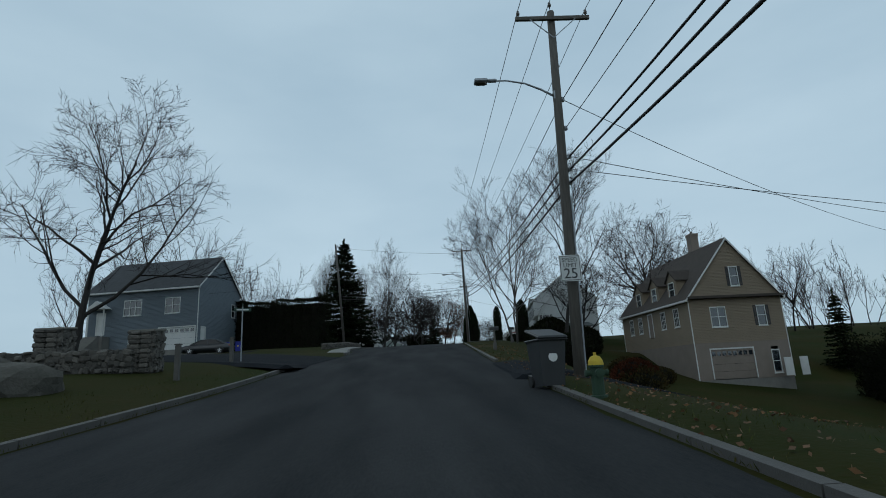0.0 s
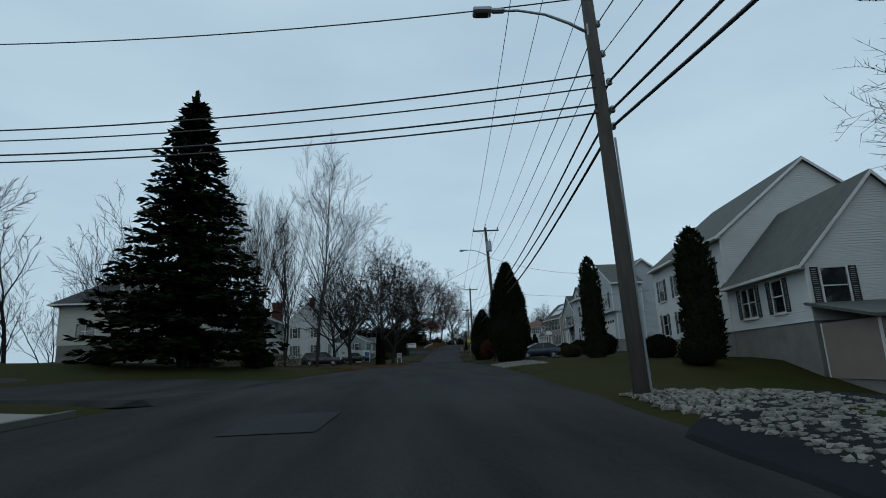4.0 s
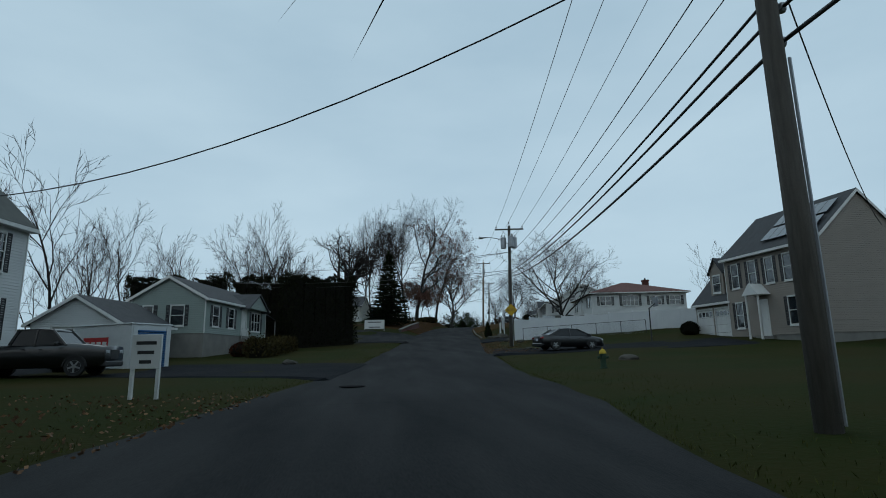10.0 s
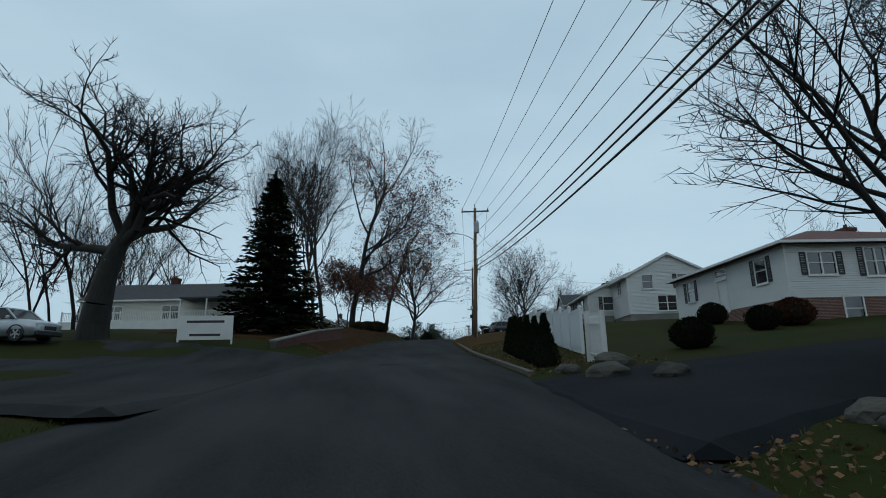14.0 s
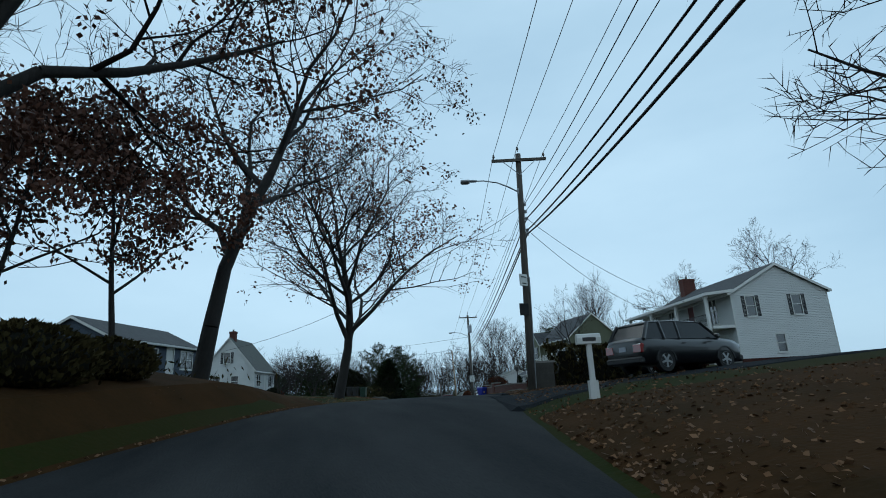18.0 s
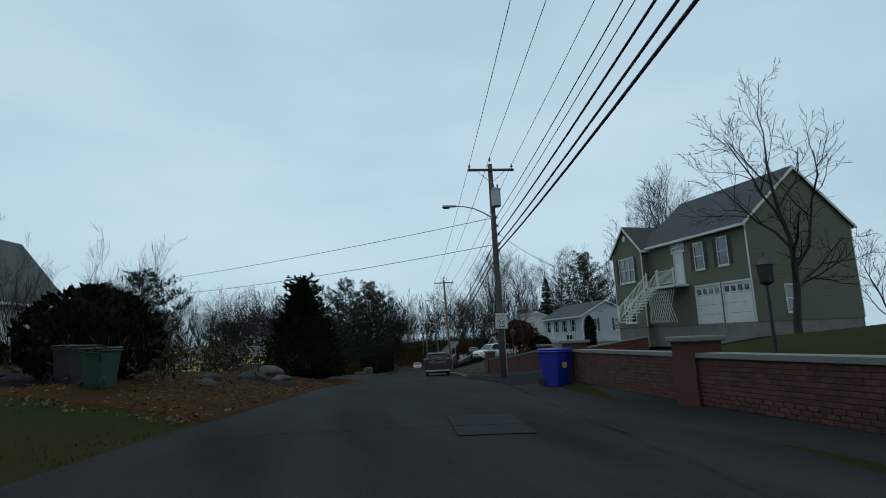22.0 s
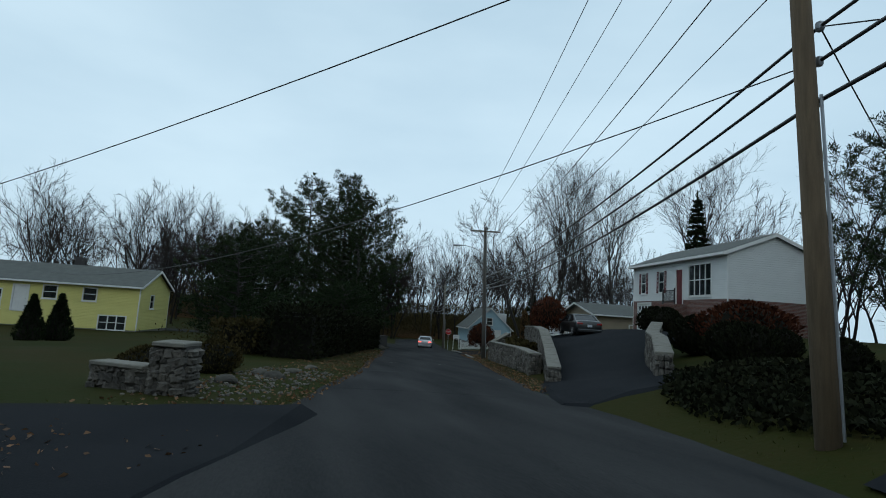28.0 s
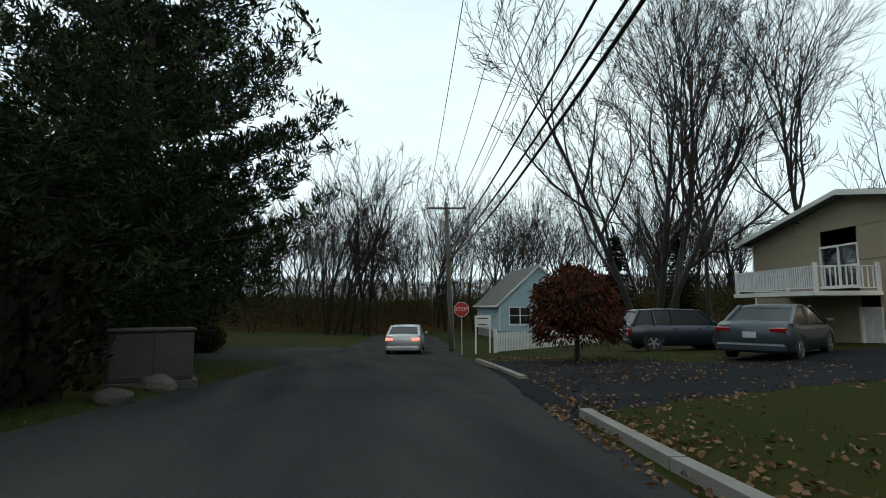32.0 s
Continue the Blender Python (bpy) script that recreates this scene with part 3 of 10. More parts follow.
def brick_face(name, c, joint):
    """Courses of brick with pale joints for walls seen from afar."""
    m = mat(name, c, tuple(v * 0.7 for v in c), 2.0, 0.9, 0.3)
    n, l = m.node_tree.nodes, m.node_tree.links
    co, sp, add, cb, bt = n.new("ShaderNodeTexCoord"), n.new("ShaderNodeSeparateXYZ"), n.new("ShaderNodeMath"), n.new("ShaderNodeCombineXYZ"), n.new("ShaderNodeTexBrick")
    l.new(co.outputs["Object"], sp.inputs[0])
    l.new(sp.outputs["X"], add.inputs[0])
    l.new(sp.outputs["Y"], add.inputs[1])
    l.new(add.outputs[0], cb.inputs["X"])
    l.new(sp.outputs["Z"], cb.inputs["Y"])
    l.new(cb.outputs[0], bt.inputs["Vector"])
    bt.inputs["Color1"].default_value, bt.inputs["Color2"].default_value, bt.inputs["Mortar"].default_value = (*c, 1), (*(v * 0.55 for v in c), 1), (*joint, 1)
    bt.inputs["Scale"].default_value, bt.inputs["Brick Width"].default_value, bt.inputs["Row Height"].default_value, bt.inputs["Mortar Size"].default_value = 1.0, 0.215, 0.075, 0.009
    l.new(bt.outputs["Color"], n["Principled BSDF"].inputs["Base Color"])
    return m


M_CAP = mat("weathered_cap_stone", (0.17, 0.16, 0.135), (0.09, 0.085, 0.072), 2.5, 0.95, 0.5)


# ---- plants ----
def mesh_np(name, verts, quads, material, smooth=False):
    me = bpy.data.meshes.new(name)
    me.from_pydata(verts.tolist() if isinstance(verts, np.ndarray) else verts, [], quads.tolist() if isinstance(quads, np.ndarray) else quads)
    me.materials.append(material)
    if smooth:
        me.polygons.foreach_set("use_smooth", [True] * len(me.polygons))
    return me


def tubes_np(segs, sides):
    """Tapered prisms from rows of (p0, p1, r0, r1)."""
    if not len(segs):
        return np.zeros((0, 3)), np.zeros((0, 4), int)
    a = np.array([s[0] for s in segs])
    b = np.array([s[1] for s in segs])
    r0, r1 = np.array([s[2] for s in segs]), np.array([s[3] for s in segs])
    d = b - a
    d /= np.linalg.norm(d, axis=1, keepdims=True) + 1e-9
    ref = np.where(np.abs(d[:, 2:3]) < 0.9, [[0, 0, 1.0]], [[1.0, 0, 0]])
    x = np.cross(d, ref)
    x /= np.linalg.norm(x, axis=1, keepdims=True)
    y = np.cross(d, x)
    ang = np.arange(sides) * 2 * np.pi / sides
    ring = x[:, None] * np.cos(ang)[None, :, None] + y[:, None] * np.sin(ang)[None, :, None]
    v = np.concatenate([a[:, None] + ring * r0[:, None, None], b[:, None] + ring * r1[:, None, None]], 1).reshape(-1, 3)
    k = np.arange(sides)
    q = np.stack([k, (k + 1) % sides, (k + 1) % sides + sides, k + sides], 1)
    f = (np.arange(len(segs))[:, None, None] * 2 * sides + q[None]).reshape(-1, 4)
    return v, f


def spikes_np(segs):
    """Three-sided twigs that run out to a point."""
    v, _ = tubes_np(segs, 3)
    v = v.reshape(-1, 6, 3)
    v = np.concatenate([v[:, :3], v[:, 3:].mean(1, keepdims=True)], 1).reshape(-1, 3)
    f = np.arange(len(segs))[:, None, None] * 4 + np.array([[0, 1, 3], [1, 2, 3], [2, 0, 3]])[None]
    return v, f.reshape(-1, 3)


def blades_np(p, d, length, width, rng):
    """Narrow four-cornered leaves from points p along d."""
    n = len(p)
    d = d / (np.linalg.norm(d, axis=1, keepdims=True) + 1e-9)
    side = np.cross(d, rng.normal(size=(n, 3)))
    side /= np.linalg.norm(side, axis=1, keepdims=True) + 1e-9
    L = length * rng.uniform(0.6, 1.3, (n, 1))
    w = width * rng.uniform(0.6, 1.3, (n, 1))
    v = np.stack([p, p + d * L * 0.5 + side * w, p + d * L, p + d * L * 0.5 - side * w], 1).reshape(-1, 3)
    return v, np.arange(n * 4).reshape(-1, 4)


def grow(seed, height, fork=0.3, spread=0.9, levels=4, kids=(7, 6, 5, 4), stems=1, r0=None, droop=0.0, wig=0.16, lean=(0, 0), up=0.1, lead=0.95, limb=0.62):
    """The limbs of a bare tree: rows of (p0, p1, r0, r1, level), and the twig ends."""
    rng = np.random.default_rng(seed)
    segs, tips = [], []
    r0 = r0 or height * 0.018

    def branch(p, d, length, r, lev):
        n = 1 if lev == levels else (7, 5, 4, 2)[lev]
        step = length / n
        d = d / np.linalg.norm(d)
        pts, dirs = [p], [d]
        for i in range(n):
            bias = np.array([0, 0, (up if lev else 0.02) - (droop if lev >= 2 else 0)])
            d = d + rng.normal(size=3) * wig * (0.5 if lev == 0 else 1) + bias
            d = d / np.linalg.norm(d)
            q = p + d * step
            ra, rb = r * (1 - 0.75 * i / n), r * (1 - 0.75 * (i + 1) / n)
            segs.append((p, q, ra, rb, lev))
            p = q
            pts.append(p)
            dirs.append(d)
        if lev >= levels:
            tips.append((p, d))
            return
        nk = kids[min(lev, len(kids) - 1)]
        for k in range(nk):
            f = (fork if lev == 0 else 0.22) + (1 - (fork if lev == 0 else 0.22)) * (k + rng.uniform(0.1, 0.9)) / nk
            j = min(n - 1, int(f * n))
            base = pts[j] + (pts[j + 1] - pts[j]) * (f * n - j)
            ax = dirs[j + 1]
            o = np.cross(ax, rng.normal(size=3))
            o /= np.linalg.norm(o) + 1e-9
            if lev == 0:
                az = k * 2.4 + rng.uniform(-0.4, 0.4)
                o = np.array([math.cos(az), math.sin(az), 0])
            ang = spread * rng.uniform(0.7, 1.15) * (1.0 - 0.35 * f if lev == 0 else 0.85)
            nd = ax * math.cos(ang) + o * math.sin(ang)
            branch(base, nd, length * ((limb if lev == 0 else 0.55) * (1.15 - 0.5 * f)) * rng.uniform(0.75, 1.2), r * (1 - 0.7 * f) * 0.62, lev + 1)

    for s in range(stems):
        az = s * 2 * math.pi / stems + rng.uniform(0, 1)
        tilt = 0.0 if stems == 1 else rng.uniform(0.12, 0.3)
        d = np.array([math.cos(az) * tilt + lean[0], math.sin(az) * tilt + lean[1], 1.0])
        branch(np.array([math.cos(az), math.sin(az), 0]) * (0 if stems == 1 else r0 * 1.2) + np.array([0, 0, -0.3]), d, height * (lead if stems == 1 else rng.uniform(0.8, 0.95)), r0 if stems == 1 else r0 * 0.75, 0)
    return segs, tips


TREES = {}


def tree_kind(key, seed, height, leaves=0, bark=None, thin=0.008, **kw):
    """Meshes of one kind of bare tree, shared by all trees of it."""
    segs, tips = grow(seed, height, **kw)
    thick = [s for s in segs if s[4] <= 1]
    last = max(s[4] for s in segs)
    fine = [(a, b, max(r, thin), max(q, thin * 0.7), l) for a, b, r, q, l in segs if 2 <= l < last]
    ends = [(a, b, max(r, thin * 1.3), thin, l) for a, b, r, q, l in segs if l == last]
    tv, tf = tubes_np(thick, 8)
    fv, ff = tubes_np(fine, 3)
    ev, ef = spikes_np(ends)
    ff = ff.tolist() + (ef + len(fv)).tolist()
    fv = np.concatenate([fv, ev])
    meshes = [("trunk", mesh_np("trunk", tv, tf, bark or M_BARK, True)), ("crown", mesh_np("crown", fv, ff, M_TWIG, True))]
    if leaves:
        rng = np.random.default_rng(seed + 1)
        ends = np.array([t[0] for t in tips])
        low = ends[ends[:, 2] < np.quantile(ends[:, 2], 0.55)]
        c = low[rng.integers(0, len(low), leaves // 14)]
        p = np.repeat(c, 14, 0) + rng.normal(size=(len(c) * 14, 3)) * 0.28
        d = rng.normal(size=p.shape) + [0, 0, -0.9]
        v, f = blades_np(p, d, 0.2, 0.065, rng)
        meshes.append(("leaves", mesh_np("leaves", v, f, M_OAKLEAF)))
    TREES[key] = meshes


def put_tree(key, s, u, scale=1.0, turn=0.0, label="bare deciduous tree with a grey trunk and fine twigs", group="", tilt=(0, 0), wide=1.0, lift=-0.05):
    m = spot(s, u, lift, turn) @ pose(0, 0, 0, tilt[0], tilt[1], 0)
    th = thing("tree", m, label, "tree", group)
    th.scale = (scale * wide, scale * wide, scale)
    for name, me in TREES[key]:
        new(name, me).parent = th
    return th


tree_kind("maple", 11, 14, fork=0.2, spread=1.0, kids=(12, 8, 7, 4), droop=0.06, wig=0.16, r0=0.23, thin=0.011)
tree_kind("dome", 24, 12, fork=0.24, spread=1.15, kids=(15, 8, 6, 4), droop=0.02, wig=0.14, r0=0.18, up=0.13, thin=0.0085, lead=0.5, limb=1.05)
tree_kind("twin", 25, 20, fork=0.36, spread=0.72, kids=(9, 8, 6, 4), stems=2, wig=0.13, r0=0.22, up=0.14, thin=0.01)
tree_kind("oak_young", 26, 8, leaves=5600, fork=0.3, spread=1.1, kids=(8, 6, 5), levels=3, wig=0.2, r0=0.1, thin=0.01)
tree_kind("round", 12, 12, fork=0.16, spread=1.0, kids=(10, 8, 6, 4), stems=2, droop=0.05, wig=0.16, r0=0.26, thin=0.012)
tree_kind("vase", 13, 13, fork=0.25, spread=0.8, kids=(9, 7, 6, 4), stems=3, wig=0.14, r0=0.24, thin=0.012)
tree_kind("spread", 22, 14, fork=0.2, spread=1.25, kids=(10, 8, 6, 5), stems=2, droop=0.08, wig=0.17, r0=0.21, up=0.1, thin=0.011)
tree_kind("poplar", 14, 20, fork=0.3, spread=0.55, kids=(14, 7, 5, 3), wig=0.1, r0=0.2, up=0.2, thin=0.009)
tree_kind("tall", 15, 20, fork=0.38, spread=0.75, kids=(12, 8, 6, 4), wig=0.15, r0=0.26, thin=0.012)
tree_kind("oak", 16, 18, leaves=7000, fork=0.3, spread=1.05, kids=(10, 8, 6, 4), wig=0.2, r0=0.34, thin=0.011)
tree_kind("oak_wide", 24, 17, leaves=5000, fork=0.24, spread=1.05, kids=(15, 8, 6, 4), droop=0.02, wig=0.17, r0=0.31, up=0.12, thin=0.011, lead=0.75, limb=0.82)
tree_kind("birch", 18, 15, bark=M_PALE, fork=0.22, spread=0.75, kids=(11, 7, 6, 4), stems=3, wig=0.14, r0=0.16, droop=0.04, thin=0.009)
tree_kind("small", 19, 6, fork=0.2, spread=0.9, kids=(8, 6, 5, 3), wig=0.2, r0=0.12, thin=0.006)
tree_kind("snag", 23, 12, fork=0.6, spread=1.15, kids=(12, 8, 7, 4), wig=0.25, r0=0.62, up=0.1, thin=0.012, lead=0.5, limb=1.15)
tree_kind("scrub", 21, 9, fork=0.15, spread=0.6, levels=3, kids=(8, 6, 5), stems=3, wig=0.15, r0=0.09)
for _k, _sd in (("far_a", 31), ("far_b", 32), ("far_c", 33)):
    tree_kind(_k, _sd, 14 if _k != "far_c" else 18, levels=3, kids=(8, 6, 6) if _k != "far_b" else (5, 5, 5), fork=0.25, spread=0.8, stems=1 if _k != "far_b" else 2, thin=0.024, wig=0.15, r0=0.2)


def core_mesh(bm, prof, sides=12, amp=0.12, seed=0):
    """A lumpy closed body of revolution from (radius, z)."""
    rings = []
    for r, z in prof:
        rings.append([])
        for k in range(sides):
            a = k * 2 * math.pi / sides
            q = r * (1 + amp * noise.noise((math.cos(a) * 1.5 + seed, math.sin(a) * 1.5, z * 0.8)))
            rings[-1].append(bm.verts.new((q * math.cos(a), q * math.sin(a), z)))
    for q, w in zip(rings, rings[1:]):
        for k in range(sides):
            bm.faces.new((q[k], q[(k + 1) % sides], w[(k + 1) % sides], w[k]))
    bm.faces.new(rings[0][::-1])
    bm.faces.new(rings[-1])


PLANT = {}


def column_kind(key, seed, height, radius, material, n=5200, shape="column", blade=0.34, width=0.07):
    """Dense upright evergreen: lumpy core with upward sprays of foliage."""
    rng = np.random.default_rng(seed)
    prof = {"column": ((0, .55), (.08, .8), (.25, 1.0), (.45, .97), (.62, .85), (.78, .62), (.9, .34), (1, .04)),
            "cone": ((0, .75), (.06, 1.0), (.2, .93), (.4, .72), (.6, .5), (.8, .27), (.92, .12), (1, .02)),
            "slim": ((0, .8), (.1, 1.0), (.4, 1.0), (.7, .9), (.88, .65), (.96, .35), (1, .05)),
            "ball": ((0, .5), (.1, .8), (.3, 1.0), (.55, 1.0), (.75, .82), (.9, .5), (1, .1))}[shape]
    zs, rs = np.array([p[0] for p in prof]), np.array([p[1] for p in prof])
    z = np.sort(rng.uniform(0, 1, n) ** 0.9)
    a = rng.uniform(0, 2 * np.pi, n)
    lump = np.array([noise.noise((math.cos(q) * 1.3 + seed, math.sin(q) * 1.3, w * height * 0.55)) + 0.5 * noise.noise((math.cos(q) * 4, math.sin(q) * 4 + seed, w * height * 1.8)) for q, w in zip(a, z)])
    r = np.interp(z, zs, rs) * radius * (1 + 0.2 * lump) * rng.uniform(0.8, 1.04, n)
    p = np.stack([r * np.cos(a), r * np.sin(a), z * height], 1)
    d = np.stack([np.cos(a) * 0.55, np.sin(a) * 0.55, np.full(n, 0.9)], 1) + rng.normal(size=(n, 3)) * 0.35
    if shape == "cone" and height > 5:
        for _ in range(260):
            w, q = rng.uniform(0.05, 0.99), rng.uniform(0, 2 * np.pi)
            rr = np.interp(w, zs, rs) * radius
            o = np.array([math.cos(q), math.sin(q), rng.uniform(0.35, 1.1)])
            L = rng.uniform(0.35, 0.95)
            st = np.array([rr * math.cos(q) * 0.9, rr * math.sin(q) * 0.9, w * height])
            k = rng.uniform(0, 1, (26, 1))
            p = np.concatenate([p, st + o * L * k])
            d = np.concatenate([d, np.tile(o, (26, 1)) + rng.normal(size=(26, 3)) * 0.55])
    v, f = blades_np(p, d, blade, width, rng)
    # solid body behind the sprays, coloured as the shaded inside of the crown
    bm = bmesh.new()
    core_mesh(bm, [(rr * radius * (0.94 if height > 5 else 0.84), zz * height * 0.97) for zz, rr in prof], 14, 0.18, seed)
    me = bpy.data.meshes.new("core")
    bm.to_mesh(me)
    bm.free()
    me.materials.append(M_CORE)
    PLANT[key] = [("crown", mesh_np("crown", v, f, material)), ("shade_core", me)]


def spruce_kind(key, seed, height, radius, material, whorls=30, full=1.0, tuft=0.5):
    """Layered conifer: trunk, drooping boughs with needles on both sides."""
    rng = np.random.default_rng(seed)
    segs = [(np.array([0, 0, height * i / 6 - 0.2]), np.array([0, 0, height * (i + 1) / 6 - 0.2]), height * 0.014 * (1 - i / 6.4), height * 0.014 * (1 - (i + 1) / 6.4)) for i in range(6)]
    P, D, thin = [], [], []
    for w in range(whorls):
        f = (w + rng.uniform(0, 0.5)) / whorls
        z = height * (0.06 + 0.93 * f)
        nb = int((19 - 9 * f) * full)
        for b in range(nb):
            az = rng.uniform(0, 2 * np.pi)
            L = radius * (1 - f) ** 0.85 * rng.uniform(0.72, 1.1) + 0.12
            out = np.array([math.cos(az), math.sin(az), 0])
            p = np.array([0, 0, z])
            m = max(4, int(L / 0.26))
            prev = p
            for k in range(1, m + 1):
                t = k / m
                q = p + out * L * t + np.array([0, 0, -0.45 * L * t + 0.30 * L * t * t + 0.03 * rng.normal()])
                thin.append((prev, q, 0.022 * (1 - t) + 0.006, 0.022 * (1 - t) + 0.004))
                for _ in range(int(5 * tuft + 2)):
                    P.append(prev + (q - prev) * rng.uniform())
                    sd = np.cross(out, [0, 0, 1.0]) * rng.choice([-1, 1])
                    D.append(out * rng.uniform(0.3, 0.9) + sd * rng.uniform(0.2, 1.0) + np.array([0, 0, rng.uniform(-0.45, 0.25)]))
                prev = q
    for _ in range(70):
        k = rng.uniform(-1.6, 0.6)
        P.append(np.array([0, 0, height * 0.985 + k]) + rng.normal(size=3) * 0.05)
        D.append(np.array([rng.normal() * 0.25 * (0.8 - k), rng.normal() * 0.25 * (0.8 - k), 0.9]))
    v, f = blades_np(np.array(P), np.array(D), 0.36 * tuft + 0.2, 0.085, rng)
    tv, tf = tubes_np(segs, 7)
    bv, bf = tubes_np(thin, 3)
    PLANT[key] = [("trunk", mesh_np("trunk", tv, tf, M_BARK, True)), ("branch_frame", mesh_np("branch_frame", bv, bf, M_BARK)), ("crown", mesh_np("crown", v, f, material))]


def pine_kind(key, seed, height, radius, material, limbs=46, tufts=20):
    """White pine: long level limbs that turn up, with tufts of needles."""
    rng = np.random.default_rng(seed)
    segs = [(np.array([0.1 * math.sin(i), 0.1 * math.cos(i), height * i / 7 - 0.2]), np.array([0.1 * math.sin(i + 1), 0.1 * math.cos(i + 1), height * (i + 1) / 7 - 0.2]), height * 0.017 * (1 - i / 7.5), height * 0.017 * (1 - (i + 1) / 7.5)) for i in range(7)]
    P, D, thin = [], [], []
    for w in range(limbs):
        f = (w + rng.uniform(0, 0.8)) / limbs
        z = height * (0.05 + 0.92 * f)
        az = w * 2.4 + rng.uniform(-0.5, 0.5)
        L = radius * (0.35 + 0.9 * math.sin(math.pi * min(1, 0.28 + 0.72 * f))) * rng.uniform(0.6, 1.12) * (1 if f < 0.85 else 0.6)
        out = np.array([math.cos(az), math.sin(az), 0])
        m = max(4, int(L / 0.5))
        prev = np.array([0, 0, z])
        for k in range(1, m + 1):
            t = k / m
            q = np.array([0, 0, z]) + out * L * t + np.array([0, 0, L * (0.02 * t + 0.34 * t * t)]) + rng.normal(size=3) * 0.06
            thin.append((prev, q, 0.05 * (1 - t) + 0.012, 0.05 * (1 - t) + 0.01))
            if t > 0.25:
                for j in range(4):
                    sd = np.cross(out, [0, 0, 1.0]) * rng.choice([-1, 1])
                    e = q + sd * rng.uniform(0.1, 0.75) * (1.2 - 0.5 * t) + out * rng.uniform(-0.3, 0.3) + np.array([0, 0, rng.uniform(-0.1, 0.35)])
                    thin.append((q, e, 0.014, 0.008))
                    ax = (e - q) / (np.linalg.norm(e - q) + 1e-9) + np.array([0, 0, 0.7])
                    for _ in range(tufts):
                        P.append(e + rng.normal(size=3) * 0.10)
                        D.append(ax + rng.normal(size=3) * 0.75)
            prev = q
    v, f = blades_np(np.array(P), np.array(D), 0.32, 0.036, rng)
    tv, tf = tubes_np(segs, 8)
    bv, bf = tubes_np(thin, 3)
    PLANT[key] = [("trunk", mesh_np("trunk", tv, tf, M_BARK, True)), ("branch_frame", mesh_np("branch_frame", bv, bf, M_BARK)), ("crown", mesh_np("crown", v, f, material))]


column_kind("arborvitae", 41, 7.4, 1.42, M_EVER, 9000, blade=0.3, width=0.05)
column_kind("slim_cedar", 42, 5.5, 0.75, M_EVER, 2600, "slim", 0.26, 0.05)
column_kind("cone_cedar", 43, 3.0, 0.85, M_EVER, 2000, "cone", 0.22, 0.045)
column_kind("big_cedar", 44, 8.0, 2.5, M_EVER, 14000, "cone", 0.30, 0.042)
column_kind("brown_column", 49, 3.4, 0.5, M_DRIED, 1800, "slim", 0.26, 0.04)
column_kind("ball_dark", 45, 1.3, 0.85, M_HEDGE, 2200, "ball", 0.13, 0.035)
column_kind("ball_brown", 46, 1.2, 0.95, M_SHRUB, 2200, "ball", 0.13, 0.035)
column_kind("ball_russet", 47, 1.5, 1.1, M_RUSSET, 2400, "ball", 0.14, 0.035)
column_kind("rhododendron", 48, 2.0, 1.3, M_HEDGE, 2200, "ball", 0.24, 0.06)
spruce_kind("spruce", 51, 15, 3.6, M_EVER, 36, 1.0, 0.62)
spruce_kind("spruce_small", 52, 9, 2.4, M_EVER, 24, 0.9)
pine_kind("pine", 53, 17, 5.2, M_PINE, 84, 14)
pine_kind("pine_low", 54, 9, 3.4, M_PINE, 40, 16)


def put_plant(key, s, u, scale=1.0, label="", category="tree", name="tree", turn=0.0, wide=1.0, group="", lift=-0.05, tilt=(0, 0)):
    th = thing(name, spot(s, u, lift, turn) @ pose(0, 0, 0, tilt[0], tilt[1], 0), label, category, group)
    th.scale = (scale * wide, scale * wide, scale)
    for nm, me in PLANT[key]:
        new(nm, me).parent = th
    return th


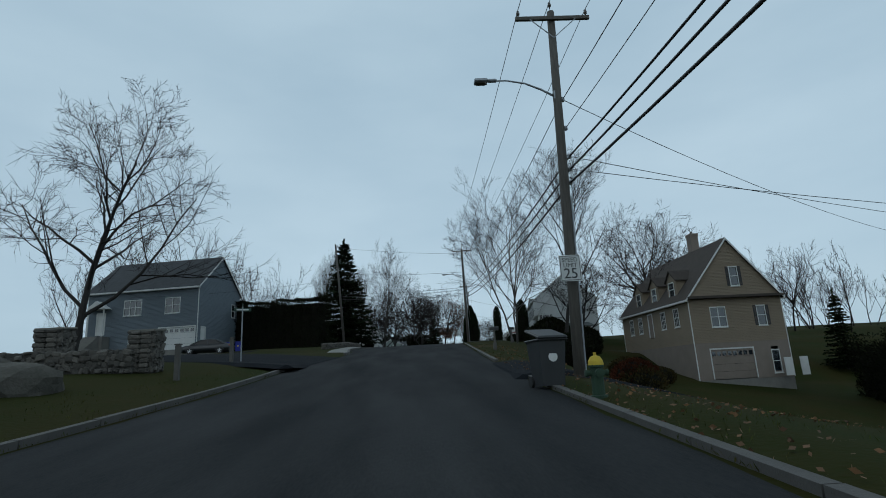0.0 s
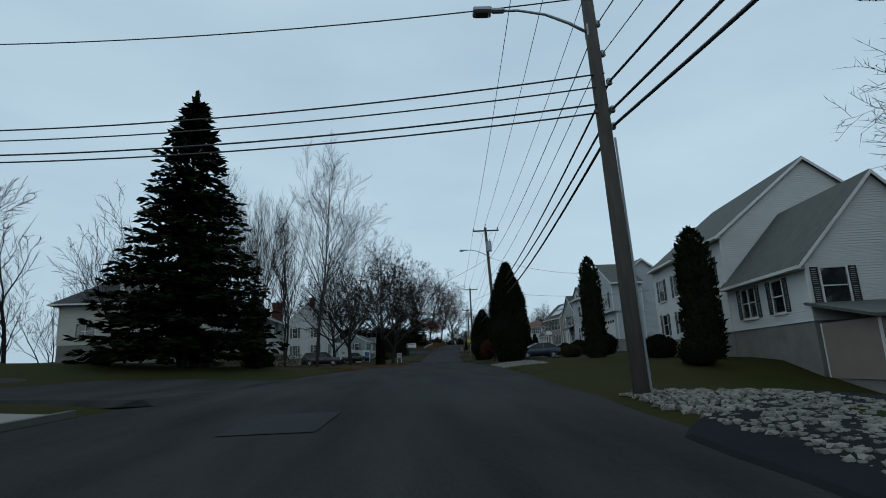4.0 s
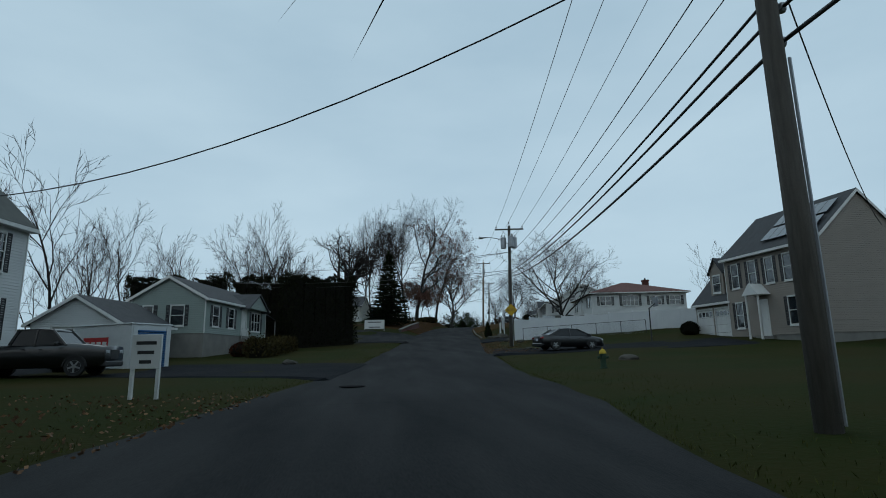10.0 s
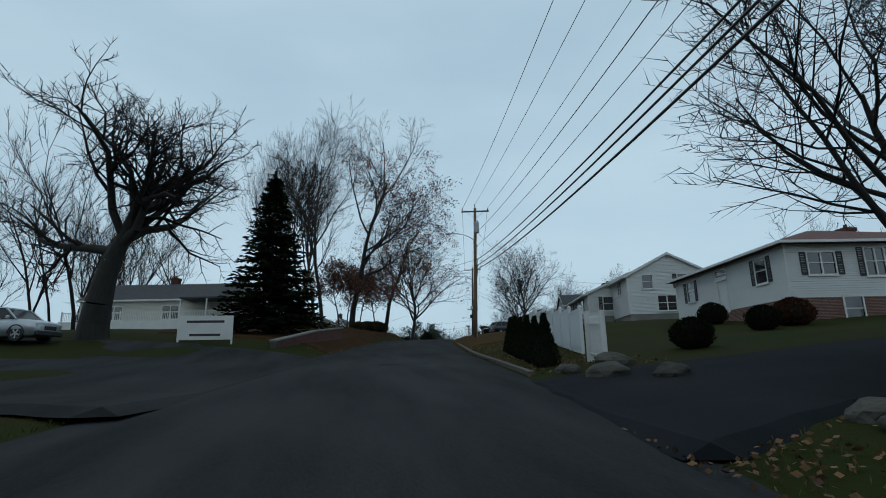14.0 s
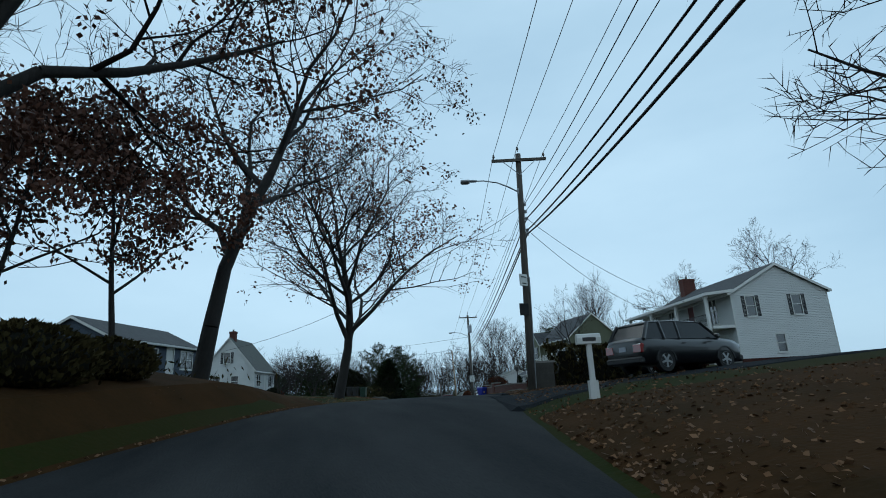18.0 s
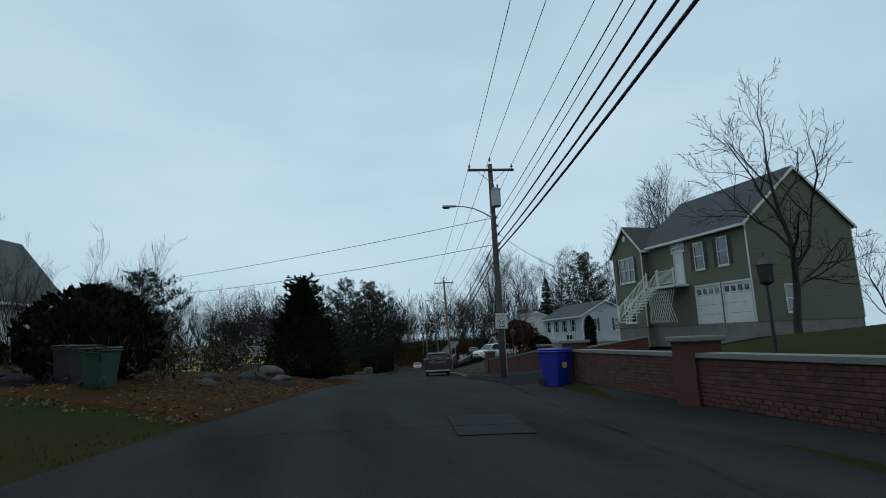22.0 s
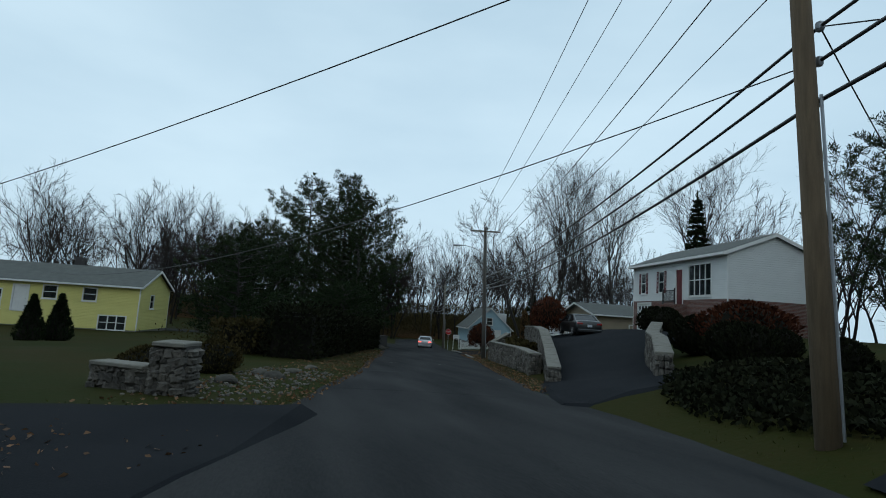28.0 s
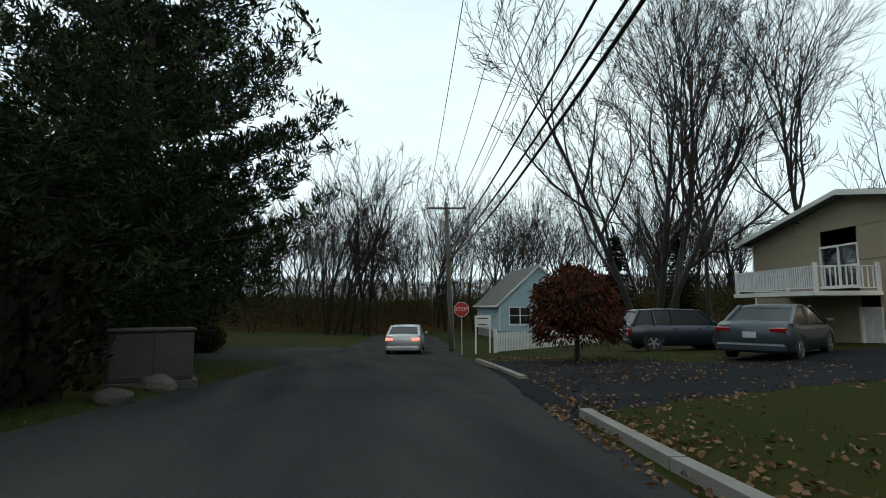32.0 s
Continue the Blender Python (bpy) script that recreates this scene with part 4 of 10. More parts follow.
def hedge(s0, u0, s1, u1, h, thick, label, material=None, n=None, group="", name="hedge", ragged=0.3):
    """A clipped or ragged hedge along a line on the ground."""
    rng = np.random.default_rng(int(s0 * 10 + u0 * 7) % 9999)
    a, b = Vector((*lay(s0, u0), 0)), Vector((*lay(s1, u1), 0))
    L = (b - a).length
    zmid = ground_z(s0, u0)
    d = (b - a) / L
    m = Matrix.Translation((a.x, a.y, zmid)) @ Matrix.Rotation(math.atan2(d.y, d.x), 4, "Z")
    dz = (ground_z(s1, u1) - zmid) / L
    th = thing(name, m, label, "hedge", group)
    n = n or int(L * h * 210 + 900)
    side = rng.integers(0, 3, n)
    x = rng.uniform(-0.1, L + 0.1, n)
    w = np.where(side == 0, -1, np.where(side == 1, 1, rng.uniform(-1, 1, n))) * thick / 2
    top = h * (1 + ragged * np.array([noise.noise((q * 0.8, s0, 1)) + 0.6 * noise.noise((q * 2.4, u0, 2)) for q in x]))
    z = np.where(side == 2, 1.0, rng.uniform(0, 1, n)) * top
    p = np.stack([x, w * rng.uniform(0.85, 1.1, n) + 0.1 * rng.normal(size=n), z + x * dz], 1)
    ends = rng.random(n) < thick / (L + thick) * 1.1
    p[ends, 0] = np.where(rng.random(ends.sum()) < 0.5, 0, L) + 0.08 * rng.normal(size=ends.sum())
    p[ends, 1] = rng.uniform(-1, 1, ends.sum()) * thick / 2
    dd = np.stack([rng.normal(size=n) * 0.5, np.sign(w) * 0.6 + rng.normal(size=n) * 0.4, rng.uniform(0.2, 1.2, n)], 1)
    v, f = blades_np(p, dd, 0.24, 0.055, rng)
    new("foliage", mesh_np("foliage", v, f, material or M_HEDGE)).parent = th
    # near-black blocks fill the hedge; their colour stands for the shade within
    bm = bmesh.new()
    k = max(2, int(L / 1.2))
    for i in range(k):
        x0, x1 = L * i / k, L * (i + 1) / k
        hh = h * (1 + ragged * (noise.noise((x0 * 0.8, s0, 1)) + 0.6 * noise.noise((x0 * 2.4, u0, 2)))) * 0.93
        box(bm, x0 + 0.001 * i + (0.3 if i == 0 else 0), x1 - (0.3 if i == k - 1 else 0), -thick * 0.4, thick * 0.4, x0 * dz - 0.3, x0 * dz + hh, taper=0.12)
    part("shaded_fill", bm, M_CORE, th)
    return th


def put_shrub(key, s, u, scale=1.0, label="rounded evergreen shrub beside the lawn", wide=1.0, group="garden shrubs"):
    return put_plant(key, s, u, scale, label, "shrub", "shrub", random.uniform(0, 360), wide, group)


# ---- houses ----
WIN = {}


def cut(a, b, holes):
    """Pieces of a..b outside the holes."""
    out, x = [], a
    for h0, h1 in sorted(holes):
        if h1 <= x or h0 >= b:
            continue
        if h0 > x:
            out.append((x, h0))
        x = max(x, h1)
    if x < b:
        out.append((x, b))
    return out


def wall_mesh(width, z0, z1, holes, gable=0.0, pitch=0.115, lap=0.02):
    """Lapped boards in the plane y = 0 facing -y, from x = 0 to width, with a gable on top and openings (x0, x1, z0, z1)."""
    bm = bmesh.new()
    n = max(1, round((z1 + gable - z0) / pitch))
    p = (z1 + gable - z0) / n
    for i in range(n):
        a, b = z0 + i * p, z0 + (i + 1) * p

        def lim(z):
            if z <= z1 or not gable:
                return 0.0, width
            f = (z - z1) / gable / 2
            return width * f, width * (1 - f)
        (l0, r0), (l1, r1) = lim(a), lim(b)
        hs = [(h[0], h[1]) for h in holes if h[2] < b - p * 0.3 and h[3] > a + p * 0.3]
        for q, w in cut(l0, r0, hs):
            qt, wt = max(q, l1), min(w, r1)
            if wt - qt < 0.002:
                if w - q < 0.004:
                    continue
                qt = wt = (q + w) / 2
                wt += 0.001
            v = [bm.verts.new(c) for c in ((q, -lap, a), (w, -lap, a), (wt, 0, b), (qt, 0, b), (q, 0, a), (w, 0, a))]
            bm.faces.new((v[0], v[1], v[2], v[3]))
            bm.faces.new((v[4], v[5], v[1], v[0]))
    bmesh.ops.remove_doubles(bm, verts=bm.verts, dist=0.0008)
    return bm


def lattice(bm, xbars, zbars, x0, x1, z0, z1, ya, yb):
    """Flat bars crossing one another in one connected piece; bars are (from, to) along x or z."""
    xs = sorted({round(v, 4) for v in (x0, x1, *[e for b in xbars for e in b[:2]])})
    zs = sorted({round(v, 4) for v in (z0, z1, *[e for b in zbars for e in b[:2]])})
    solid = set()
    for i in range(len(xs) - 1):
        for j in range(len(zs) - 1):
            cx, cz = (xs[i] + xs[i + 1]) / 2, (zs[j] + zs[j + 1]) / 2
            if any(a < cx < b for a, b in xbars) or any(a < cz < b for a, b in zbars):
                solid.add((i, j))
    vs = {}

    def vert(i, j, k):
        if (i, j, k) not in vs:
            vs[i, j, k] = bm.verts.new((xs[i], (ya, yb)[k], zs[j]))
        return vs[i, j, k]
    for i, j in solid:
        bm.faces.new([vert(i, j, 0), vert(i + 1, j, 0), vert(i + 1, j + 1, 0), vert(i, j + 1, 0)])
        bm.faces.new([vert(i, j + 1, 1), vert(i + 1, j + 1, 1), vert(i + 1, j, 1), vert(i, j, 1)])
        for di, dj, p, q in ((-1, 0, (i, j), (i, j + 1)), (1, 0, (i + 1, j + 1), (i + 1, j)), (0, -1, (i + 1, j), (i, j)), (0, 1, (i, j + 1), (i + 1, j + 1))):
            if (i + di, j + dj) not in solid:
                bm.faces.new([vert(*p, 1), vert(*q, 1), vert(*q, 0), vert(*p, 0)])


def window_meshes(w, h, style, trim, shutter):
    key = (round(w, 2), round(h, 2), style, trim.name, shutter.name if shutter else "")
    if key in WIN:
        return WIN[key]
    out = []

    def keep(name, bm, m):
        me = bpy.data.meshes.new(name)
        bm.to_mesh(me)
        bm.free()
        me.materials.append(m)
        out.append((name, me))
    bm = bmesh.new()
    t = 0.085
    nx = {"double": 2, "triple": 3, "bay": 4}.get(style, 1)
    xbars = [(-w / 2 - t, -w / 2), (w / 2, w / 2 + t)] + [(-w / 2 + w * k / nx - 0.045, -w / 2 + w * k / nx + 0.045) for k in range(1, nx)]
    zbars = [(-t, 0), (h, h + t), (h * 0.49, h * 0.49 + 0.05)]
    if style == "grid":
        xbars += [(-w / 2 + w * q / 3 - 0.01, -w / 2 + w * q / 3 + 0.01) for q in (1, 2)]
        zbars += [(h * 0.245 - 0.01, h * 0.245 + 0.01), (h * 0.77 - 0.01, h * 0.77 + 0.01)]
    lattice(bm, xbars, zbars, -w / 2 - t, w / 2 + t, -t, h + t, -0.04, 0.0)
    keep("window_frame", bm, trim)
    bm = bmesh.new()
    box(bm, -w / 2 - 0.13, w / 2 + 0.13, -0.09, 0.0, -t - 0.05, -t + 0.0)
    keep("window_sill", bm, trim)
    for k in range(nx):
        for g in (0, 1):
            bm = bmesh.new()
            x0, x1 = -w / 2 + w * k / nx + 0.03, -w / 2 + w * (k + 1) / nx - 0.03
            z0, z1 = (0.02, h * 0.49) if g == 0 else (h * 0.49 + 0.05, h - 0.02)
            box(bm, x0, x1, 0.025 - 0.012 * g, 0.035 - 0.012 * g, z0, z1)
            keep("pane", bm, M_PANE)
    if shutter:
        for sx in (-1, 1):
            bm = bmesh.new()
            c = sx * (w / 2 + t + 0.2)
            for x0, x1 in ((c - 0.17, c - 0.12), (c + 0.12, c + 0.17)):
                box(bm, x0, x1, -0.05, -0.015, -0.05, h + 0.05)
            for z0, z1 in ((-0.05, 0.02), (h - 0.02, h + 0.05), (h * 0.48, h * 0.53)):
                box(bm, c - 0.12, c + 0.12, -0.049, -0.015, z0, z1)
            for k in range(int(h / 0.09)):
                z = 0.03 + k * 0.09
                box(bm, c - 0.12, c + 0.12, -0.04 + 0.001 * (k % 2), -0.018, z, z + 0.06)
            keep("shutter", bm, shutter)
    WIN[key] = out
    return out


def door_meshes(w, h, kind, material, trim):
    key = (round(w, 2), round(h, 2), kind, material.name, trim.name)
    if key in WIN:
        return WIN[key]
    out = []

    def keep(name, bm, m):
        me = bpy.data.meshes.new(name)
        bm.to_mesh(me)
        bm.free()
        me.materials.append(m)
        out.append((name, me))
    bm = bmesh.new()
    t = 0.11
    for x0, x1, z0, z1 in ((-w / 2 - t, -w / 2, 0, h + t), (w / 2, w / 2 + t, 0, h + t), (-w / 2, w / 2, h, h + t)):
        box(bm, x0, x1, -0.05, 0.08, z0, z1)
    keep("door_frame", bm, trim)
    if kind == "garage":
        n = 4
        for k in range(n):
            bm = bmesh.new()
            z0, z1 = h * k / n + 0.008, h * (k + 1) / n - 0.008
            box(bm, -w / 2, w / 2, 0.03, 0.06, z0, z1)
            m = max(3, int(w / 0.6))
            for q in range(m):
                x0 = -w / 2 + w * q / m
                box(bm, x0 + 0.07, x0 + w / m - 0.07, 0.018, 0.031, z0 + 0.09, z1 - 0.09, taper=0.0)
            keep("door_section", bm, material)
        m = max(3, int(w / 0.6))
        for q in range(m):
            bm = bmesh.new()
            x0 = -w / 2 + w * q / m
            box(bm, x0 + 0.10, x0 + w / m - 0.10, 0.010, 0.02, h * 0.79, h * 0.93)
            keep("door_light", bm, M_PANE)
    else:
        bm = bmesh.new()
        box(bm, -w / 2, w / 2, 0.03, 0.07, 0, h)
        for sx in (-1, 1):
            for z0, z1 in ((0.15, 0.8), (1.0, 1.75)):
                box(bm, min(sx * 0.07, sx * (w / 2 - 0.1)), max(sx * 0.07, sx * (w / 2 - 0.1)), 0.018, 0.031, z0, z1)
        keep("door_leaf", bm, material)
        bm = bmesh.new()
        lathe(bm, [(0.03, 0), (0.035, 0.03), (0.02, 0.06)], 8, w / 2 - 0.1, 0)
        for v in bm.verts:
            v.co = (v.co.x, -v.co.z + 0.02, 1.0 + v.co.y)
        keep("door_handle", bm, M_RIM)
    WIN[key] = out
    return out


def volume(th, ox, oy, w, d, eave, gable, ridge, wallm, roofm, openings=(), z0=0.0, trim=None, over=0.35, base=0.4, pitch=0.115, basem=None, shutter=None, lower=None, lower_h=0.0, walls="SNWE", doorm=None, drop=1.2):
    """One block of a house with its middle at (ox, oy): walls with openings, gable roof, trim.
    openings: (face, middle along the face, sill height, width, height, kind); kinds window styles, door, garage."""
    trim = trim or M_WHITE
    hw, hd = w / 2, d / 2
    faces = {"S": (pose(ox - hw, oy - hd, 0), w, gable if ridge == "y" else 0), "E": (pose(ox + hw, oy - hd, 0, 0, 0, 90), d, gable if ridge == "x" else 0),
             "N": (pose(ox + hw, oy + hd, 0, 0, 0, 180), w, gable if ridge == "y" else 0), "W": (pose(ox - hw, oy + hd, 0, 0, 0, -90), d, gable if ridge == "x" else 0)}
    for key in walls:
        m, L, g = faces[key]
        holes = [(c - a / 2, c + a / 2, zb + z0, zb + z0 + hh) for f, c, zb, a, hh, k in openings if f == key]
        if lower and lower_h:
            wob = part("wall", wall_mesh(L, z0 + base, z0 + lower_h, [h for h in holes if h[2] < z0 + lower_h], 0, 0.075 if "brick" in lower.name else 0.5, 0.006), lower, th)
            wob.matrix_local = m
            wob = part("wall", wall_mesh(L, z0 + lower_h, z0 + eave, [h for h in holes if h[3] > z0 + lower_h], g, pitch), wallm, th)
        else:
            wob = part("wall", wall_mesh(L, z0 + base, z0 + eave, holes, g, pitch), wallm, th)
        wob.matrix_local = m
        for f, c, zb, a, hh, k in openings:
            if f != key:
                continue
            if k in ("door", "garage", "reddoor"):
                dm = doorm or M_WHITE
                parts_ = door_meshes(a, hh, "garage" if k == "garage" else "door", dm if k != "reddoor" else M_SHUT_R, trim)
                nm = "garage_door" if k == "garage" else "door"
            else:
                parts_ = window_meshes(a, hh, k.replace("+", ""), trim, shutter if "+" in k else None)
                nm = "window"
            main = new(nm, parts_[0][1])
            main.parent = th
            main.matrix_local = m @ Matrix.Translation((c, 0, zb + z0))
            for pn, me in parts_[1:]:
                new(pn, me).parent = main
    if base:
        bm = bmesh.new()
        box(bm, ox - hw + 0.04, ox + hw - 0.04, oy - hd + 0.04, oy + hd - 0.04, z0 - drop, z0 + base)
        part("foundation", bm, basem or M_CONC, th)
    for sx in (-1, 1):
        for sy in (-1, 1):
            bm = bmesh.new()
            x, y = ox + sx * hw, oy + sy * hd
            box(bm, x - 0.05 if sx > 0 else x - 0.03, x + 0.03 if sx > 0 else x + 0.05, y - 0.05 if sy > 0 else y - 0.03, y + 0.03 if sy > 0 else y + 0.05, z0 + base, z0 + eave)
            part("corner_board", bm, trim, th)
    # roof: two slabs with fascia and rake boards
    if gable:
        run = hd if ridge == "x" else hw
        L = (hw if ridge == "x" else hd) + over * 0.6
        sl = gable / run
        t = 0.13
        for sg in (-1, 1):
            bm = bmesh.new()
            e = run + over
            zr, ze = z0 + eave + gable + 0.02, z0 + eave - over * sl + 0.02
            pr = [(0, zr), (sg * e, ze), (sg * e, ze + t), (0, zr + t)]
            prism(bm, pr, -L, L)
            ob = part("roof", bm, roofm, th)
            ob.matrix_local = pose(ox, oy, 0, 0, 0, 90 if ridge == "x" else 0)
            bm = bmesh.new()
            box(bm, min(sg * e, sg * (e + 0.1)), max(sg * e, sg * (e + 0.1)), -L, L, ze - 0.05, ze + t - 0.03)
            ob = part("gutter", bm, trim, th)
            ob.matrix_local = pose(ox, oy, 0, 0, 0, 90 if ridge == "x" else 0)
            for end in (-1, 1):
                bm = bmesh.new()
                y0, y1 = (L, L + 0.03) if end > 0 else (-L - 0.03, -L)
                prism(bm, [(0, zr - 0.09), (sg * e, ze - 0.09), (sg * e, ze + t - 0.02), (0, zr + t - 0.02)], y0, y1)
                ob = part("rake_board", bm, trim, th)
                ob.matrix_local = pose(ox, oy, 0, 0, 0, 90 if ridge == "x" else 0)
            bm = bmesh.new()
            box(bm, min(sg * run, sg * e), max(sg * run, sg * e), -L, L, ze - 0.05, ze - 0.03)
            ob = part("soffit", bm, trim, th)
            ob.matrix_local = pose(ox, oy, 0, 0, 0, 90 if ridge == "x" else 0)


def chimney(th, x, y, z0, z1, w=0.8, d=0.6, material=None):
    bm = bmesh.new()
    box(bm, x - w / 2, x + w / 2, y - d / 2, y + d / 2, z0, z1)
    box(bm, x - w / 2 - 0.06, x + w / 2 + 0.06, y - d / 2 - 0.06, y + d / 2 + 0.06, z1 - 0.25, z1 - 0.02)
    part("chimney", bm, material or M_BRICK_J, th)
    bm = bmesh.new()
    lathe(bm, [(0.13, z1 - 0.02), (0.13, z1 + 0.25), (0.1, z1 + 0.26)], 10, x, y)
    part("chimney_pot", bm, M_KERB, th)


def dormer(th, x, y, z, w, h, depth, face, wallm, roofm, trim):
    """A small gabled dormer whose front faces -x (W) or -y (S)."""
    m = pose(x, y, z, 0, 0, {"S": 0, "W": -90}[face])
    bm = bmesh.new()
    box(bm, -w / 2, w / 2, 0, depth, 0, h)
    prism(bm, [(-w / 2 - 0.05, h), (w / 2 + 0.05, h), (0, h + w * 0.42)], 0.0, depth)
    ob = part("dormer", bm, wallm, th)
    ob.matrix_local = m
    bm = bmesh.new()
    for sg in (-1, 1):
        prism(bm, [(0, h + w * 0.42 + 0.02), (sg * (w / 2 + 0.2), h - 0.12), (sg * (w / 2 + 0.2), h - 0.04), (0, h + w * 0.42 + 0.12)], -0.2, depth + 0.3)
    r = part("dormer_roof", bm, roofm, ob)
    ps = window_meshes(w * 0.52, h * 0.72, "plain", trim, None)
    wn_ = new("window", ps[0][1])
    wn_.parent = ob
    wn_.location = (0, -0.03, h * 0.14)
    for pn, me in ps[1:]:
        q = new(pn, me)
        q.parent = ob
        q.location = (0, -0.03, h * 0.14)


def porch_steps(th, x, y, z, w, n, face="W", material=None):
    m = pose(x, y, 0, 0, 0, {"S": 0, "W": -90, "E": 90, "N": 180}[face])
    for k in range(n):
        bm = bmesh.new()
        box(bm, -w / 2, w / 2, -0.3 * (n - k), 0, z - 0.18 * (n - k), z - 0.18 * (n - k - 1), 0)
        ob = part("step", bm, material or M_CONC, th)
        ob.matrix_local = m


def railing(th, pts, h=0.95, step=0.13, material=None):
    """Posts, rails and balusters along a broken line of local points."""
    material = material or M_WHITE
    for a, b in zip(pts, pts[1:]):
        a, b = Vector(a), Vector(b)
        L = (b - a).length
        for z in (0.12, h - 0.06):
            bm = bmesh.new()
            tube(bm, [a + Vector((0, 0, z)), b + Vector((0, 0, z))], 0.03, 4)
            part("rail", bm, material, th)
        for k in range(1, int(L / step)):
            p = a.lerp(b, k * step / L)
            bm = bmesh.new()
            box(bm, p.x - 0.016, p.x + 0.016, p.y - 0.016, p.y + 0.016, p.z + 0.1, p.z + h - 0.06)
            part("baluster", bm, material, th)
    for p in pts:
        bm = bmesh.new()
        box(bm, p[0] - 0.05, p[0] + 0.05, p[1] - 0.05, p[1] + 0.05, p[2], p[2] + h + 0.08)
        part("post", bm, material, th)


# ---- vehicles ----
def loft(bm, sections):
    """Skins closed loops of equal length one after the other."""
    rings = [[bm.verts.new(p) for p in sec] for sec in sections]
    n = len(rings[0])
    for a, b in zip(rings, rings[1:]):
        for k in range(n):
            bm.faces.new((a[k], a[(k + 1) % n], b[(k + 1) % n], b[k]))
    bm.faces.new(rings[0][::-1])
    bm.faces.new(rings[-1])
    bmesh.ops.recalc_face_normals(bm, faces=bm.faces)


def body_section(y, hw, zb, zm, zt):
    """Car body outline at y: half width, bottom, widest and top heights."""
    half = [(0.0, zb), (hw * 0.8, zb), (hw * 0.95, zb + 0.06), (hw, zm - 0.12), (hw, zm), (hw * 0.97, zm + (zt - zm) * 0.5), (hw * 0.88, zt - 0.015), (hw * 0.5, zt + 0.012), (0.0, zt + 0.02)]
    return [(x, y, z) for x, z in half] + [(-x, y, z) for x, z in half[-2:0:-1]]


def car(m, kind, paintm, label, lit=False, group="parked vehicles", name="car", plate=True):
    """A vehicle with its nose towards +y, wheels on z = 0."""
    P = {"sedan": dict(L=4.8, W=0.92, belt=0.97, hood=0.93, deck=1.04, roof=1.46, cab=(-1.9, -0.95, 0.35, 1.42), clear=0.2, wr=0.33, wb=1.42),
         "suv": dict(L=4.75, W=0.95, belt=1.12, hood=1.08, deck=1.14, roof=1.70, cab=(-2.2, -1.85, 0.55, 1.25), clear=0.24, wr=0.37, wb=1.40),
         "hatch": dict(L=4.4, W=0.9, belt=1.0, hood=0.95, deck=1.06, roof=1.52, cab=(-2.05, -1.0, 0.1, 1.38), clear=0.2, wr=0.35, wb=1.36),
         "pickup": dict(L=5.7, W=1.0, belt=1.28, hood=1.30, deck=1.25, roof=1.92, cab=(-0.75, -0.5, 0.75, 1.35), clear=0.34, wr=0.40, wb=1.78)}[kind]
    L, Wd, hl = P["L"], P["W"], P["L"] / 2
    th = thing(name, m, label, "car" if kind != "pickup" else "truck", group)
    bm = bmesh.new()
    c = P["clear"]
    secs = []
    for f, kw, zb, zt in ((-1.0, 0.80, c + 0.22, P["deck"] - 0.16), (-0.985, 0.9, c + 0.10, P["deck"] - 0.06), (-0.93, 0.97, c + 0.03, P["deck"]), (-0.7, 1.0, c, P["deck"] + 0.01), (-0.35, 1.0, c, P["belt"]), (0.0, 1.0, c, P["belt"]),
                          (0.35, 1.0, c, P["belt"] - 0.01), (0.5, 1.0, c, P["hood"] + 0.03), (0.75, 0.99, c, P["hood"] - 0.03), (0.92, 0.93, c + 0.02, P["hood"] - 0.12), (0.985, 0.8, c + 0.08, P["hood"] - 0.22), (1.0, 0.66, c + 0.2, P["hood"] - 0.32)):
        if kind == "pickup" and f < -0.3:
            zt = P["deck"]
        if kind == "pickup" and f >= 0.9:
            zt, kw = P["hood"] - 0.1, max(kw, 0.9)
        secs.append(body_section(f * hl, Wd * kw, zb, zb + (zt - zb) * 0.6, zt))
    loft(bm, secs)
    part("body", bm, paintm, th, smooth=True)
    y0, y1, y2, y3 = P["cab"]
    rw, zr, zbelt = Wd * 0.76, P["roof"], P["belt"] - 0.03

    def cab(bm, grow_, lo, hi):
        a = [(-Wd * 0.9 - grow_, y0 - grow_, lo), (Wd * 0.9 + grow_, y0 - grow_, lo), (Wd * 0.9 + grow_, y3 + grow_, lo), (-Wd * 0.9 - grow_, y3 + grow_, lo)]
        f = (hi - zbelt) / (zr - zbelt)
        def mid(p, q):
            return tuple(p[i] + (q[i] - p[i]) * f for i in range(3))
        t = [(-rw - grow_, y1 - grow_, hi), (rw + grow_, y1 - grow_, hi), (rw + grow_, y2 + grow_, hi), (-rw - grow_, y2 + grow_, hi)]
        v0, v1 = [bm.verts.new(p) for p in a], [bm.verts.new(p) for p in t]
        for i in range(4):
            j = (i + 1) % 4
            bm.faces.new((v0[i], v0[j], v1[j], v1[i]))
        bm.faces.new(v1)
        bm.faces.new(v0[::-1])
    bm = bmesh.new()
    cab(bm, 0.0, zbelt, zr - 0.04)
    part("glasshouse", bm, M_CGLASS, th, "dark tinted car windows")
    posts = [(y0, y1, 0.07), (y3, y2, 0.05), ((y1 + y2) / 2 + 0.05, (y1 + y2) / 2 + 0.05, 0.045)] + ([(y1 + 0.55, y1 + 0.5, 0.06)] if kind == "suv" else [])
    for sx in (-1, 1):
        for ya, yb, wd in posts:
            bm = bmesh.new()
            tube(bm, [(sx * Wd * 0.9, ya, zbelt), (sx * (rw + 0.002), yb, zr - 0.03)], wd, 5)
            part("pillar", bm, paintm, th)
    bm = bmesh.new()
    secs = []
